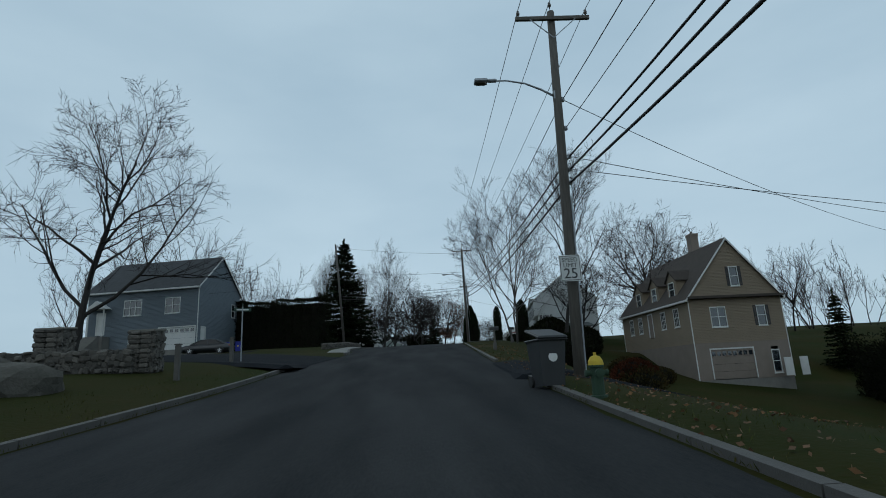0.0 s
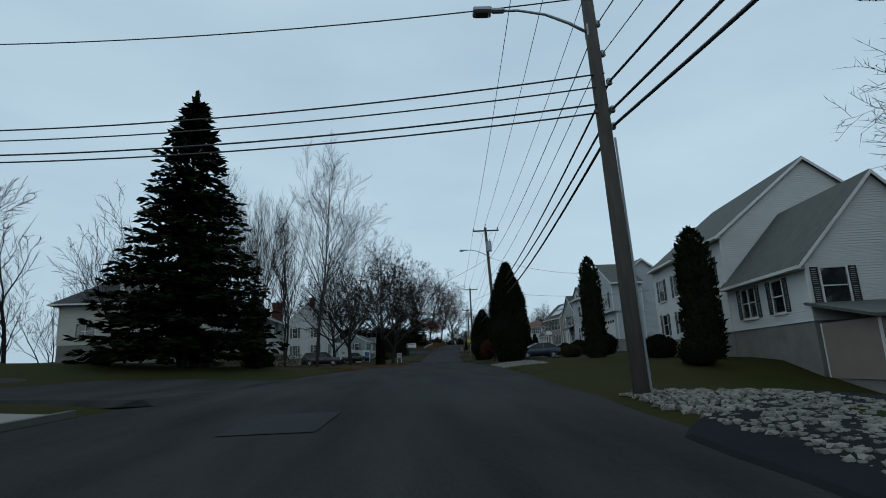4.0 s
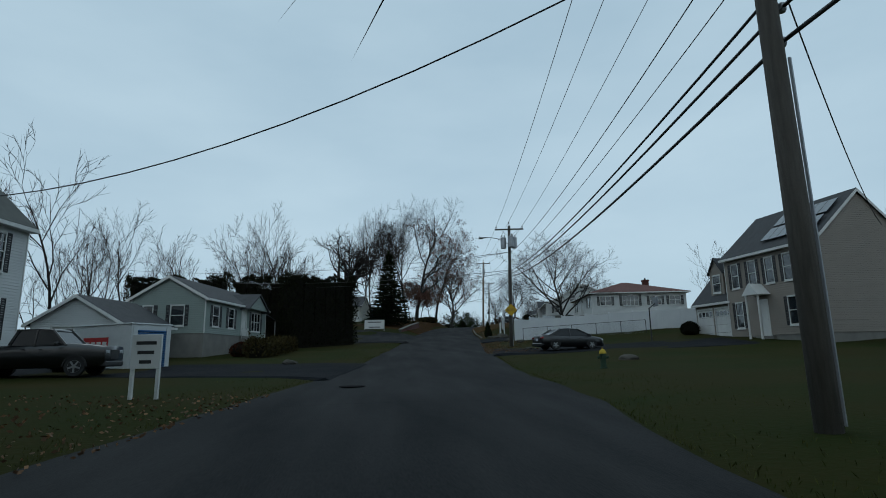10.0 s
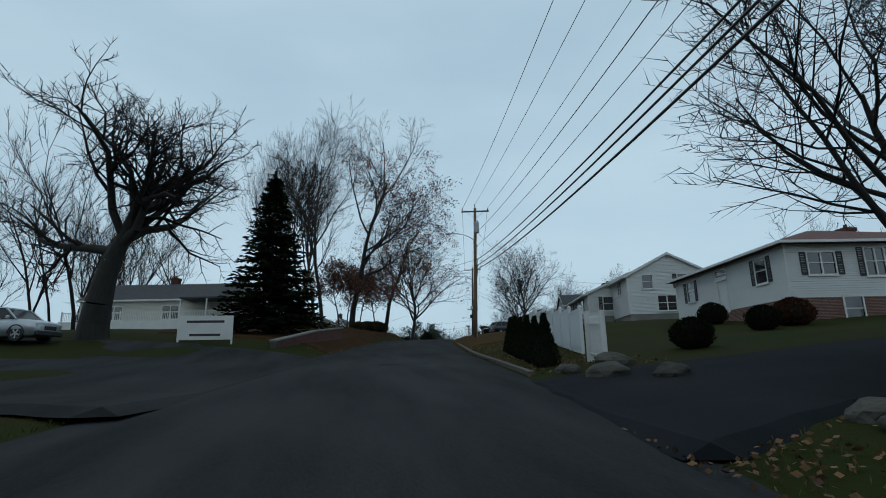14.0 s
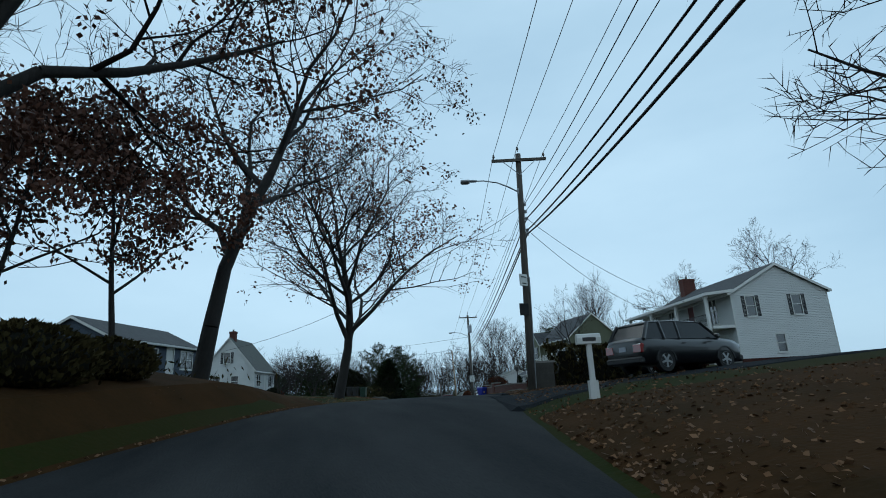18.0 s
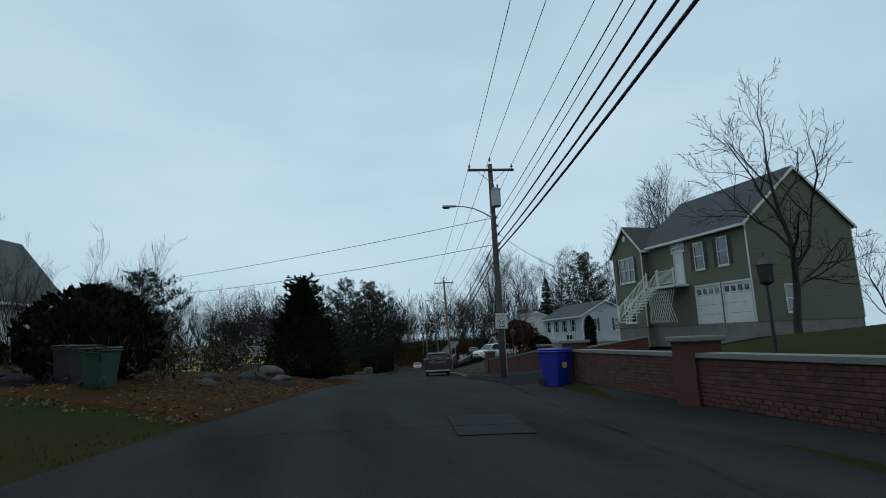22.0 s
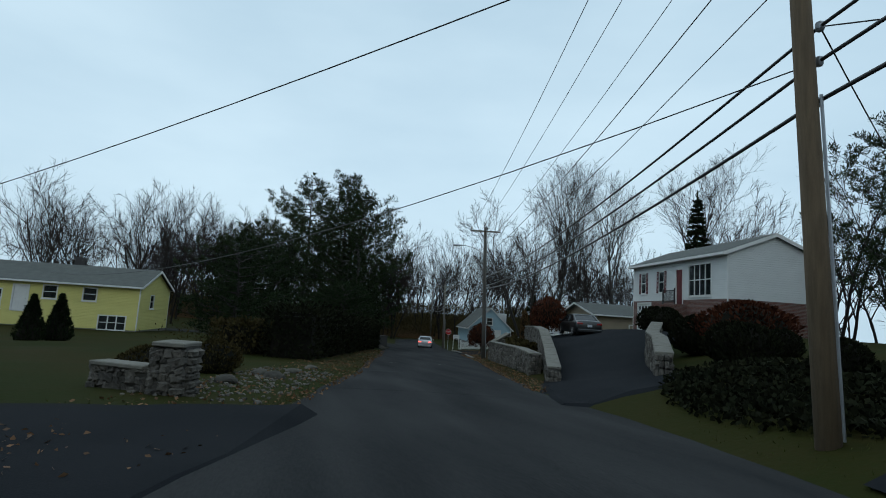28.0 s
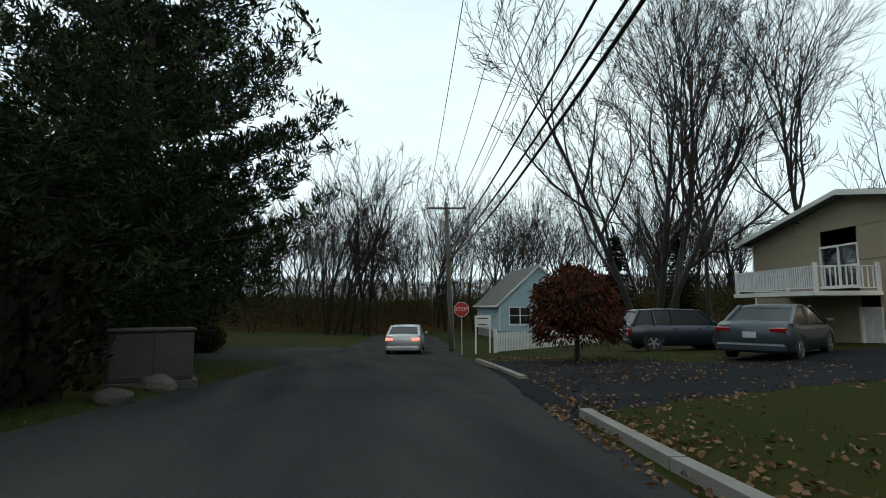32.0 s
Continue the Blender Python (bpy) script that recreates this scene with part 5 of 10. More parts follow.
    for f, dz in ((0, -0.05), (0.08, 0.0), (0.5, 0.035), (0.92, 0.0), (1, -0.05)):
        yy = y1 - 0.06 + (y2 - y1 + 0.12) * f
        secs.append([(x, yy, zr + dz + q) for x, q in ((-rw - 0.03, -0.05), (rw + 0.03, -0.05), (rw * 0.9, -0.005), (rw * 0.4, 0.015), (-rw * 0.4, 0.015), (-rw * 0.9, -0.005))])
    loft(bm, secs)
    part("roof", bm, paintm, th, smooth=True)
    for sx in (-1, 1):
        for yy in (-P["wb"], P["wb"] - 0.02):
            x = sx * (Wd - 0.11)
            bm = bmesh.new()
            r = P["wr"]
            lathe(bm, [(r * 0.55, -0.1), (r * 0.97, -0.1), (r, -0.07), (r, 0.07), (r * 0.97, 0.1), (r * 0.55, 0.1)], 20)
            w_ = part("wheel", bm, M_TYRE, th, "black rubber tyre on an alloy rim", smooth=False)
            w_.matrix_local = pose(x, yy, r, 0, 90 * sx, 0)
            bm = bmesh.new()
            lathe(bm, [(0.05, 0.11), (0.06, 0.115)], 10)
            lathe(bm, [(r * 0.58, 0.085), (r * 0.62, 0.105), (r * 0.66, 0.085)], 20)
            for k in range(5):
                q = bmesh.new()
                a = k * 2 * math.pi / 5
                ca, sa = math.cos(a), math.sin(a)
                v = box(bm, 0.03, r * 0.62, -0.035, 0.035, 0.088, 0.108)
                for vert in v:
                    vx, vy = vert.co.x, vert.co.y
                    vert.co.x, vert.co.y = vx * ca - vy * sa, vx * sa + vy * ca
                q.free()
            part("rim", bm, M_RIM, w_)
            bm = bmesh.new()
            rings = []
            for i in range(13):
                ca, sa = math.cos(math.pi * i / 12), math.sin(math.pi * i / 12)
                rings.append([bm.verts.new((xo, yy + rr * ca, r + rr * sa)) for xo, rr in ((sx * (Wd + 0.012), r + 0.07), (sx * (Wd + 0.012), r + 0.01), (sx * (Wd - 0.2), r + 0.01), (sx * (Wd - 0.2), r + 0.07))])
            for ra, rb in zip(rings, rings[1:]):
                for k in range(4):
                    bm.faces.new((ra[k], ra[(k + 1) % 4], rb[(k + 1) % 4], rb[k]))
            part("wheel_arch", bm, M_CARTRIM, th)
        bm = bmesh.new()
        zt_ = P["deck"] - (0.14 if kind == "sedan" else 0.2)
        soft_box(bm, min(sx * Wd * 0.5, sx * Wd * 0.93), max(sx * Wd * 0.5, sx * Wd * 0.93), -hl - 0.015, -hl + 0.22, zt_ - (0.14 if kind == "sedan" else 0.3), zt_, 0.03)
        part("tail_light", bm, M_TAIL_ON if lit else M_TAIL, th)
        bm = bmesh.new()
        zt_ = P["hood"] - (0.2 if kind != "pickup" else 0.24)
        soft_box(bm, min(sx * Wd * 0.5, sx * Wd * 0.86), max(sx * Wd * 0.5, sx * Wd * 0.86), hl - 0.3, hl - 0.03 + (0.04 if kind == "pickup" else 0), zt_ - 0.16, zt_, 0.03)
        part("headlight", bm, M_HEADL, th)
        bm = bmesh.new()
        soft_box(bm, min(sx * (Wd + 0.02), sx * (Wd + 0.18)), max(sx * (Wd + 0.02), sx * (Wd + 0.18)), y3 - 0.35, y3 - 0.2, zbelt, zbelt + 0.14, 0.03)
        part("mirror", bm, paintm, th)
        for yd in (-0.25, 0.75) if kind != "pickup" else (0.1, 0.75):
            bm = bmesh.new()
            box(bm, min(sx * (Wd + 0.0), sx * (Wd + 0.025)), max(sx * (Wd + 0.0), sx * (Wd + 0.025)), yd - 0.35, yd - 0.2, P["belt"] - 0.2, P["belt"] - 0.17)
            part("door_handle", bm, paintm, th)
    for nm, ya, yb, za, zb2, hw in (("rear_bumper", -hl - 0.06, -hl + 0.2, c + 0.06, c + 0.28, 0.9), ("front_bumper", hl - 0.22, hl + 0.05, c + 0.02, c + 0.26, 0.86)):
        bm = bmesh.new()
        soft_box(bm, -Wd * hw, Wd * hw, ya, yb, za, zb2, 0.05)
        part(nm, bm, M_CARTRIM if kind != "sedan" else paintm, th)
    bm = bmesh.new()
    soft_box(bm, -Wd * 0.42, Wd * 0.42, hl - 0.06, hl + 0.02, c + 0.3, P["hood"] - 0.32 if kind != "pickup" else P["hood"] - 0.22, 0.03)
    part("grille", bm, M_CARTRIM, th)
    if plate:
        bm = bmesh.new()
        zp = P["deck"] - 0.42 if kind != "pickup" else 0.75
        box(bm, -0.16, 0.16, -hl - 0.025, -hl + 0.12, zp, zp + 0.16)
        part("number_plate", bm, M_PLATE, th)
    return th


def write(text, size, material, m, parent=None, name="lettering", depth=0.004, label=""):
    """Raised letters as a mesh, lying in the local x-z plane and facing -y."""
    cu = bpy.data.curves.new("text", "FONT")
    cu.body, cu.size, cu.align_x, cu.align_y, cu.extrude = text, size, "CENTER", "CENTER", depth
    tmp = bpy.data.objects.new("text", cu)
    me = bpy.data.meshes.new_from_object(tmp)
    bpy.data.objects.remove(tmp)
    me.transform(Matrix.Rotation(math.pi / 2, 4, "X"))
    me.materials.clear()
    me.materials.append(material)
    ob = new(name, me)
    ob.parent = parent
    ob.matrix_local = m
    if label:
        ob["label"] = label
    return ob


# ---- walls of stone and brick, made of single pieces ----
STONES = []
_rng = random.Random(5)
for _i in range(10):
    _bm = bmesh.new()
    soft_box(_bm, -0.5, 0.5, -0.5, 0.5, -0.5, 0.5, 0.2)
    for _v in _bm.verts:
        _v.co += Vector((_rng.uniform(-0.1, 0.1), _rng.uniform(-0.1, 0.1), _rng.uniform(-0.1, 0.1)))
    _me = bpy.data.meshes.new("stone")
    _bm.to_mesh(_me)
    _bm.free()
    _me.materials.append(M_STONE)
    STONES.append(_me)
LATER = []


def stone_wall(pts, h, thick, label, name="stone_wall", size=0.42, cap=True, kind="", limit=200, top=None, group=""):
    """A mortared wall of rough stones along ground points (s, u); the stones are laid last."""
    s0, u0 = pts[0]
    x0, y0 = lay(s0, u0)
    th = thing(name, Matrix.Translation((x0, y0, ground_z(s0, u0))), label, "wall", group)
    org = Vector((x0, y0, ground_z(s0, u0)))
    line = [Vector((*lay(s, u), ground_z(s, u))) - org for s, u in pts]
    hs = top or [h] * len(pts)
    for i, (a, b) in enumerate(zip(line, line[1:])):
        d = b - a
        L = math.hypot(d.x, d.y)
        rot = Matrix.Rotation(math.atan2(d.y, d.x), 4, "Z")
        base = Matrix.Translation(a) @ rot
        bm = bmesh.new()
        v = box(bm, -0.001 * i, L, -thick / 2 + 0.05, thick / 2 - 0.05, -0.3, 0)
        for k, q in enumerate(v):
            f = 1 if q.co.x > L / 2 else 0
            q.co.z = (d.z * f - 0.4) if k < 4 else d.z * f + (hs[i + 1] if f else hs[i]) - 0.06
        ob = part("mortar_core", bm, M_MORTAR, th)
        ob.matrix_local = base
        if cap:
            n = max(1, int(L / 0.9))
            for k in range(n):
                bm = bmesh.new()
                xa, xb = L * k / n + 0.008, L * (k + 1) / n - 0.008
                z = d.z * (k + 0.5) / n + hs[i] + (hs[i + 1] - hs[i]) * (k + 0.5) / n
                soft_box(bm, xa, xb, -thick / 2 - 0.05, thick / 2 + 0.05, z - 0.06, z + 0.03 + 0.004 * (k % 2), 0.02)
                for q in bm.verts:
                    q.co.z += (q.co.x - (xa + xb) / 2) * (d.z + hs[i + 1] - hs[i]) / L
                ob = part("cap_stone", bm, M_CAP, th)
                ob.matrix_local = base
        LATER.append(("stone", th, base, L, d.z, hs[i], hs[i + 1], thick, size, limit))
    return th


def lay_stones(th, base, L, dz, h0, h1, thick, size, limit):
    limit = min(limit, 110)
    rng = random.Random(int(L * 100))
    rest = bmesh.new()
    z, count = 0.0, 0
    hmax = max(h0, h1)
    rh = size * 0.58
    while z < hmax - 0.06:
        x = rng.uniform(-0.3, 0) * size
        while x < L:
            sw = size * rng.uniform(0.4, 0.75)
            f = min(1, max(0, (x + sw / 2) / L))
            room = h0 + (h1 - h0) * f - 0.02
            for sy in (-1, 1):
                w, h = sw * rng.uniform(1.0, 1.35), rh * rng.uniform(0.8, 1.55)
                zc = z + rh / 2 + rng.uniform(-0.35, 0.35) * rh
                h = min(h, 2 * (room - zc))
                xc = min(max(x + sw / 2, w * 0.4), L - w * 0.4)
                if h > 0.07 and count < 2000:
                    m = Matrix.Translation((xc, sy * (thick / 2 - 0.09 + rng.uniform(-0.035, 0.035)), zc + dz * f)) @ Matrix.Rotation(rng.uniform(-0.4, 0.4), 4, "Y") @ Matrix.Diagonal((w, 0.24, h, 1))
                    if count < limit:
                        ob = new("stone", STONES[rng.randrange(10)])
                        ob.parent = th
                        ob.matrix_local = base @ m
                    else:
                        soft_box(rest, -0.5, 0.5, -0.5, 0.5, -0.5, 0.5, 0.2)
                        rest.verts.ensure_lookup_table()
                        for v in rest.verts[-24:]:
                            v.co = base @ m @ (v.co + Vector((rng.uniform(-0.1, 0.1), rng.uniform(-0.08, 0.08), rng.uniform(-0.1, 0.1))))
                    count += 1
            x += sw
        for f in (0, 1):
            for k in range(2 if thick > 0.4 else 1):
                room = (h1 if f else h0) - 0.03
                if z + rh * 0.5 < room:
                    w = (thick - 0.16) / (2 if thick > 0.4 else 1)
                    ob = new("stone", STONES[rng.randrange(10)])
                    ob.parent = th
                    ob.matrix_local = base @ Matrix.Translation((L * f + (0.01 if f else -0.01), (k + 0.5) * w - (thick - 0.16) / 2, z + min(rh, room - z) / 2 + dz * f)) @ Matrix.Diagonal((0.2, w - 0.02, min(rh, room - z) - 0.02, 1))
                    count += 1
        z += rh
    if len(rest.verts):
        ob = part("stones", rest, M_STONE_J, th)
        ob["kind"] = "stuff"
    else:
        rest.free()


BRICK_ME = bpy.data.meshes.new("brick")
_bm = bmesh.new()
soft_box(_bm, -0.5, 0.5, -0.5, 0.5, -0.5, 0.5, 0.05)
_bm.to_mesh(BRICK_ME)
_bm.free()
BRICK_ME.materials.append(M_BRICK)


def brick_wall(pts, h, thick, label, limit=180, pillars=(), top=None):
    s0, u0 = pts[0]
    x0, y0 = lay(s0, u0)
    org = Vector((x0, y0, ground_z(s0, u0)))
    th = thing("brick_wall", Matrix.Translation(org), label, "wall")
    line = [Vector((*lay(s, u), ground_z(s, u))) - org for s, u in pts]
    hs = top or [h] * len(pts)
    for i, (a, b) in enumerate(zip(line, line[1:])):
        d = b - a
        L = math.hypot(d.x, d.y)
        base = Matrix.Translation(a) @ Matrix.Rotation(math.atan2(d.y, d.x), 4, "Z")
        for nm, t_, za, zb, mm in (("mortar_core", thick - 0.03, -0.5, -0.03, M_MORTAR), ("coping", thick + 0.1, -0.03, 0.05, M_CONC)):
            bm = bmesh.new()
            v = box(bm, -0.002 * i, L, -t_ / 2, t_ / 2, 0, 1)
            for k, q in enumerate(v):
                f = 1 if q.co.x > L / 2 else 0
                hz = d.z * f + (hs[i + 1] if f else hs[i])
                q.co.z = (d.z * f - 0.4 if nm == "mortar_core" else hz + za) if k < 4 else hz + zb
            ob = part(nm, bm, mm, th)
            ob.matrix_local = base
        LATER.append(("brick", th, base, L, d.z, hs[i], hs[i + 1], thick, 0.0, limit))
    for s, u, hh in pillars:
        p = Vector((*lay(s, u), ground_z(s, u))) - org
        bm = bmesh.new()
        box(bm, p.x - 0.3, p.x + 0.3, p.y - 0.3, p.y + 0.3, p.z - 0.3, p.z + hh)
        q = part("pillar", bm, M_BRICK_J, th)
        bm = bmesh.new()
        soft_box(bm, p.x - 0.38, p.x + 0.38, p.y - 0.38, p.y + 0.38, p.z + hh, p.z + hh + 0.1, 0.02)
        part("pillar_cap", bm, M_CONC, th)
    return th


def lay_bricks(th, base, L, dz, h0, h1, thick, limit):
    limit = min(limit, 110)
    count = 0
    rest = bmesh.new()
    row, z = 0, 0.0
    bl, bh = 0.215, 0.075
    n = max(h0, h1)
    while z < n - 0.05:
        x = -(row % 2) * bl / 2
        while x < L:
            xa, xb = max(0, x), min(L, x + bl)
            f = (xa + xb) / 2 / L
            if xb - xa > 0.04 and z + bh < h0 + (h1 - h0) * f - 0.02:
                for sy in (-1, 1):
                    m = base @ Matrix.Translation(((xa + xb) / 2, sy * (thick / 2 - 0.03), z + bh / 2 + dz * f)) @ Matrix.Diagonal((xb - xa - 0.012, 0.085, bh - 0.012, 1))
                    if count < limit and sy == 1:
                        ob = new("brick", BRICK_ME)
                        ob.parent = th
                        ob.matrix_local = m
                        count += 1
                    elif z > -1:
                        v = [rest.verts.new(m @ Vector(c)) for c in ((-.5, -.5, -.5), (.5, -.5, -.5), (.5, .5, -.5), (-.5, .5, -.5), (-.5, -.5, .5), (.5, -.5, .5), (.5, .5, .5), (-.5, .5, .5))]
                        for fc in ((0, 1, 5, 4), (2, 3, 7, 6), (4, 5, 6, 7)):
                            rest.faces.new([v[i] for i in fc])
            x += bl
        z += bh
        row += 1
    if len(rest.verts):
        ob = part("bricks", rest, M_BRICK_J, th)
        ob["kind"] = "stuff"
    else:
        rest.free()

# ---- placing on plots ----
def plot(s, u, z, turn=0.0, k=(1, 1, 1)):
    """Pose at a station and offset, z metres above the road; k stretches the plan and the height."""
    x, y = lay(s, u)
    return pose(x, y, road_z(s) + z, 0, 0, turn - head(s)) @ Matrix.Diagonal((*k, 1))


def hip_roof(th, ox, oy, w, d, z, rise_, over, material, trim):
    hw, hd = w / 2 + over, d / 2 + over
    bm = bmesh.new()
    k = min(hw, hd)
    if hw > hd:
        r = [(ox - hw + k, oy), (ox + hw - k, oy)]
    else:
        r = [(ox, oy - hd + k), (ox, oy + hd - k)]
    c = [bm.verts.new(p) for p in ((ox - hw, oy - hd, z), (ox + hw, oy - hd, z), (ox + hw, oy + hd, z), (ox - hw, oy + hd, z))]
    b = [bm.verts.new((v.co.x, v.co.y, z - 0.14)) for v in c]
    t = [bm.verts.new((x, y, z + rise_)) for x, y in r]
    if hw > hd:
        fs = [(c[0], c[1], t[1], t[0]), (c[1], c[2], t[1]), (c[2], c[3], t[0], t[1]), (c[3], c[0], t[0])]
    else:
        fs = [(c[0], c[1], t[0]), (c[1], c[2], t[1], t[0]), (c[2], c[3], t[1]), (c[3], c[0], t[0], t[1])]
    for f in fs:
        bm.faces.new(f)
    for i in range(4):
        j = (i + 1) % 4
        bm.faces.new((b[i], b[j], c[j], c[i]))
    bm.faces.new(b[::-1])
    part("roof", bm, material, th)
    for x0, x1, y0, y1 in ((-hw - .08, hw + .08, -hd - .08, -hd - .003), (-hw - .08, hw + .08, hd + .003, hd + .08), (-hw - .08, -hw - .003, -hd, hd), (hw + .003, hw + .08, -hd, hd)):
        bm = bmesh.new()
        box(bm, ox + x0, ox + x1, oy + y0, oy + y1, z - 0.16, z - 0.02)
        part("gutter", bm, trim, th)


S_SLATE = siding("slate_blue_siding", (0.12, 0.145, 0.165))
S_BROWN = siding("tan_brown_clapboard", (0.20, 0.155, 0.105))
S_TANST = mat("tan_stucco", (0.22, 0.18, 0.15), (0.17, 0.14, 0.115), 1.0, 0.9, 0.2)
S_WHITE = siding("white_siding", (0.52, 0.53, 0.52), 0.85)
S_CREAM = siding("cream_siding", (0.50, 0.49, 0.43), 0.85)
S_GREY = siding("light_grey_siding", (0.36, 0.38, 0.40), 0.85)
S_GREY2 = siding("mid_grey_siding", (0.24, 0.25, 0.26), 0.85)
S_TAUPE = siding("taupe_siding", (0.22, 0.19, 0.16), 0.85)
M_BRICKFACE = brick_face("brick_facing", (0.13, 0.038, 0.026), (0.20, 0.18, 0.16))
S_SAGE = siding("sage_green_siding", (0.095, 0.102, 0.058), 0.85)
S_SAGE2 = siding("grey_green_siding", (0.22, 0.26, 0.24), 0.85)
S_NAVY = siding("dark_blue_siding", (0.035, 0.05, 0.075), 0.85)
S_YELLOW = siding("yellow_siding", (0.55, 0.50, 0.16), 0.85)
S_BLUE = siding("pale_blue_siding", (0.28, 0.40, 0.45), 0.85)
S_STUCCO = mat("tan_render", (0.26, 0.215, 0.15), (0.21, 0.17, 0.12), 0.8, 0.9, 0.15)
M_TEAL = mat("teal_trim_paint", (0.05, 0.16, 0.16), (0.04, 0.12, 0.12), 2, 0.6)


def house_brown():
    th = thing("house", plot(59.1, 28.0, -5.1, 5, (0.83, 0.98, 1.15)), "tan brown clapboard cape house with dormers and a garage below", "house")
    ops = [("S", 3.3, 4.3, 1.7, 1.5, "double"), ("S", 8.4, 4.3, 0.9, 1.5, "plain+"), ("S", 5.9, 7.6, 0.9, 1.5, "plain+"), ("S", 4.2, 0.15, 4.9, 2.3, "garage"), ("S", 9.2, 0.5, 0.8, 1.7, "plain"),
           ("W", 2.6, 4.6, 0.9, 1.4, "grid"), ("W", 5.0, 4.6, 0.9, 1.4, "grid"), ("W", 7.6, 4.0, 1.0, 2.1, "door"), ("W", 10.6, 4.6, 0.9, 1.4, "grid"), ("W", 13.4, 4.6, 0.9, 1.4, "grid")]
    volume(th, 0, 0, 11, 16, 6.7, 4.8, "y", S_BROWN, M_ROOF_B, ops, shutter=M_SHUT, lower=S_TANST, lower_h=3.0, base=0.1, drop=1.5, doorm=S_TANST)
    for y in (-4.5, -0.5, 3.5):
        dormer(th, -5.0, y, 7.0, 1.9, 1.6, 3.2, "W", S_BROWN, M_ROOF_B, M_WHITE)
    chimney(th, 0.6, -1.5, 9.0, 13.4, 1.0, 0.9, S_TANST)
    bm = bmesh.new()
    box(bm, -5.6, 5.6, -8.55, -8.05, 6.55, 6.75)
    part("pent_roof", bm, M_ROOF_B, th)
    for x in (3.4, 5.2):
        bm = bmesh.new()
        box(bm, x, x + 0.9, -9.4, -9.34, 0.2, 1.6)
        part("lattice_panel", bm, M_WHITE, th)


def house_slate():
    th = thing("house", plot(66.0, -32.9, 0.62, -6.3, (0.95, 0.90, 1.17)), "slate blue raised ranch house with an open garage", "house")
    ops = [("S", 11.9, 0.1, 4.6, 2.1, "garage"), ("S", 11.2, 3.7, 1.8, 1.4, "double"), ("S", 6.0, 3.7, 2.2, 1.4, "triple"), ("S", 1.9, 1.9, 1.0, 2.1, "door"), ("S", 6.4, 0.9, 1.2, 0.9, "double"),
           ("E", 8.6, 3.7, 0.8, 1.3, "plain"), ("E", 1.3, 0.1, 0.95, 2.05, "door")]
    volume(th, 0, 0, 14.5, 10.4, 6.2, 3.5, "x", S_SLATE, M_ROOF, ops, base=0.1, doorm=M_WHITE)
    bm = bmesh.new()
    prism(bm, [(-1.3, 4.4), (1.3, 4.4), (0, 5.2)], -1.2, 0)
    ob = part("portico_roof", bm, M_WHITE, th)
    ob.location = (-5.3, -5.2, 0)
    for x in (-6.3, -4.3):
        bm = bmesh.new()
        lathe(bm, [(0.11, 1.6), (0.09, 1.75), (0.09, 4.2), (0.12, 4.4)], 10, x, -6.2)
        part("column", bm, M_WHITE, th)
    bm = bmesh.new()
    box(bm, -6.6, -4.0, -6.5, -5.2, -0.6, 1.7)
    part("landing", bm, M_CONC, th)
    porch_steps(th, -5.3, -6.5, 1.7, 1.8, 8, "S")


def house_dormer():
    th = thing("house", plot(119.0, -34.0, 2.9, 7, (1.25, 1.25, 1.25)), "white bungalow with a dark hipped roof and a shed dormer", "house")
    ops = [("S", 2.2, 1.0, 1.5, 1.3, "double+"), ("S", 9.6, 1.0, 1.3, 1.5, "double+"), ("S", 6.0, 0.5, 0.95, 2.05, "door"), ("E", 2.4, 1.0, 1.3, 1.5, "double"), ("E", 5.6, 1.0, 1.3, 1.5, "double")]
    volume(th, 0, 0, 12, 8.5, 3.9, 0, "x", S_CREAM, M_ROOF, ops, base=0.5)
    hip_roof(th, 0, 0, 12, 8.5, 4.0, 3.6, 0.6, M_ROOF, M_WHITE)
    bm = bmesh.new()
    box(bm, -1.6, 1.6, -3.6, -1.0, 4.9, 6.4)
    part("dormer", bm, S_CREAM, th)
    bm = bmesh.new()
    prism(bm, [(-4.1, 6.35), (-1.0, 6.9), (-1.0, 7.05), (-4.1, 6.5)], -2.0, 2.0)
    ob = part("dormer_roof", bm, M_ROOF, th)
    ob.matrix_local = pose(0, 0, 0, 0, 0, 90)
    bm = bmesh.new()
    box(bm, -1.2, 1.2, -3.64, -3.6, 5.15, 6.1)
    part("dormer_window", bm, M_PANE, th)
    bm = bmesh.new()
    prism(bm, [(-0.9, 2.75), (0.9, 2.75), (0.5, 3.3), (-0.5, 3.3)], -5.4, -4.25)
    part("door_hood", bm, M_ROOF, th)


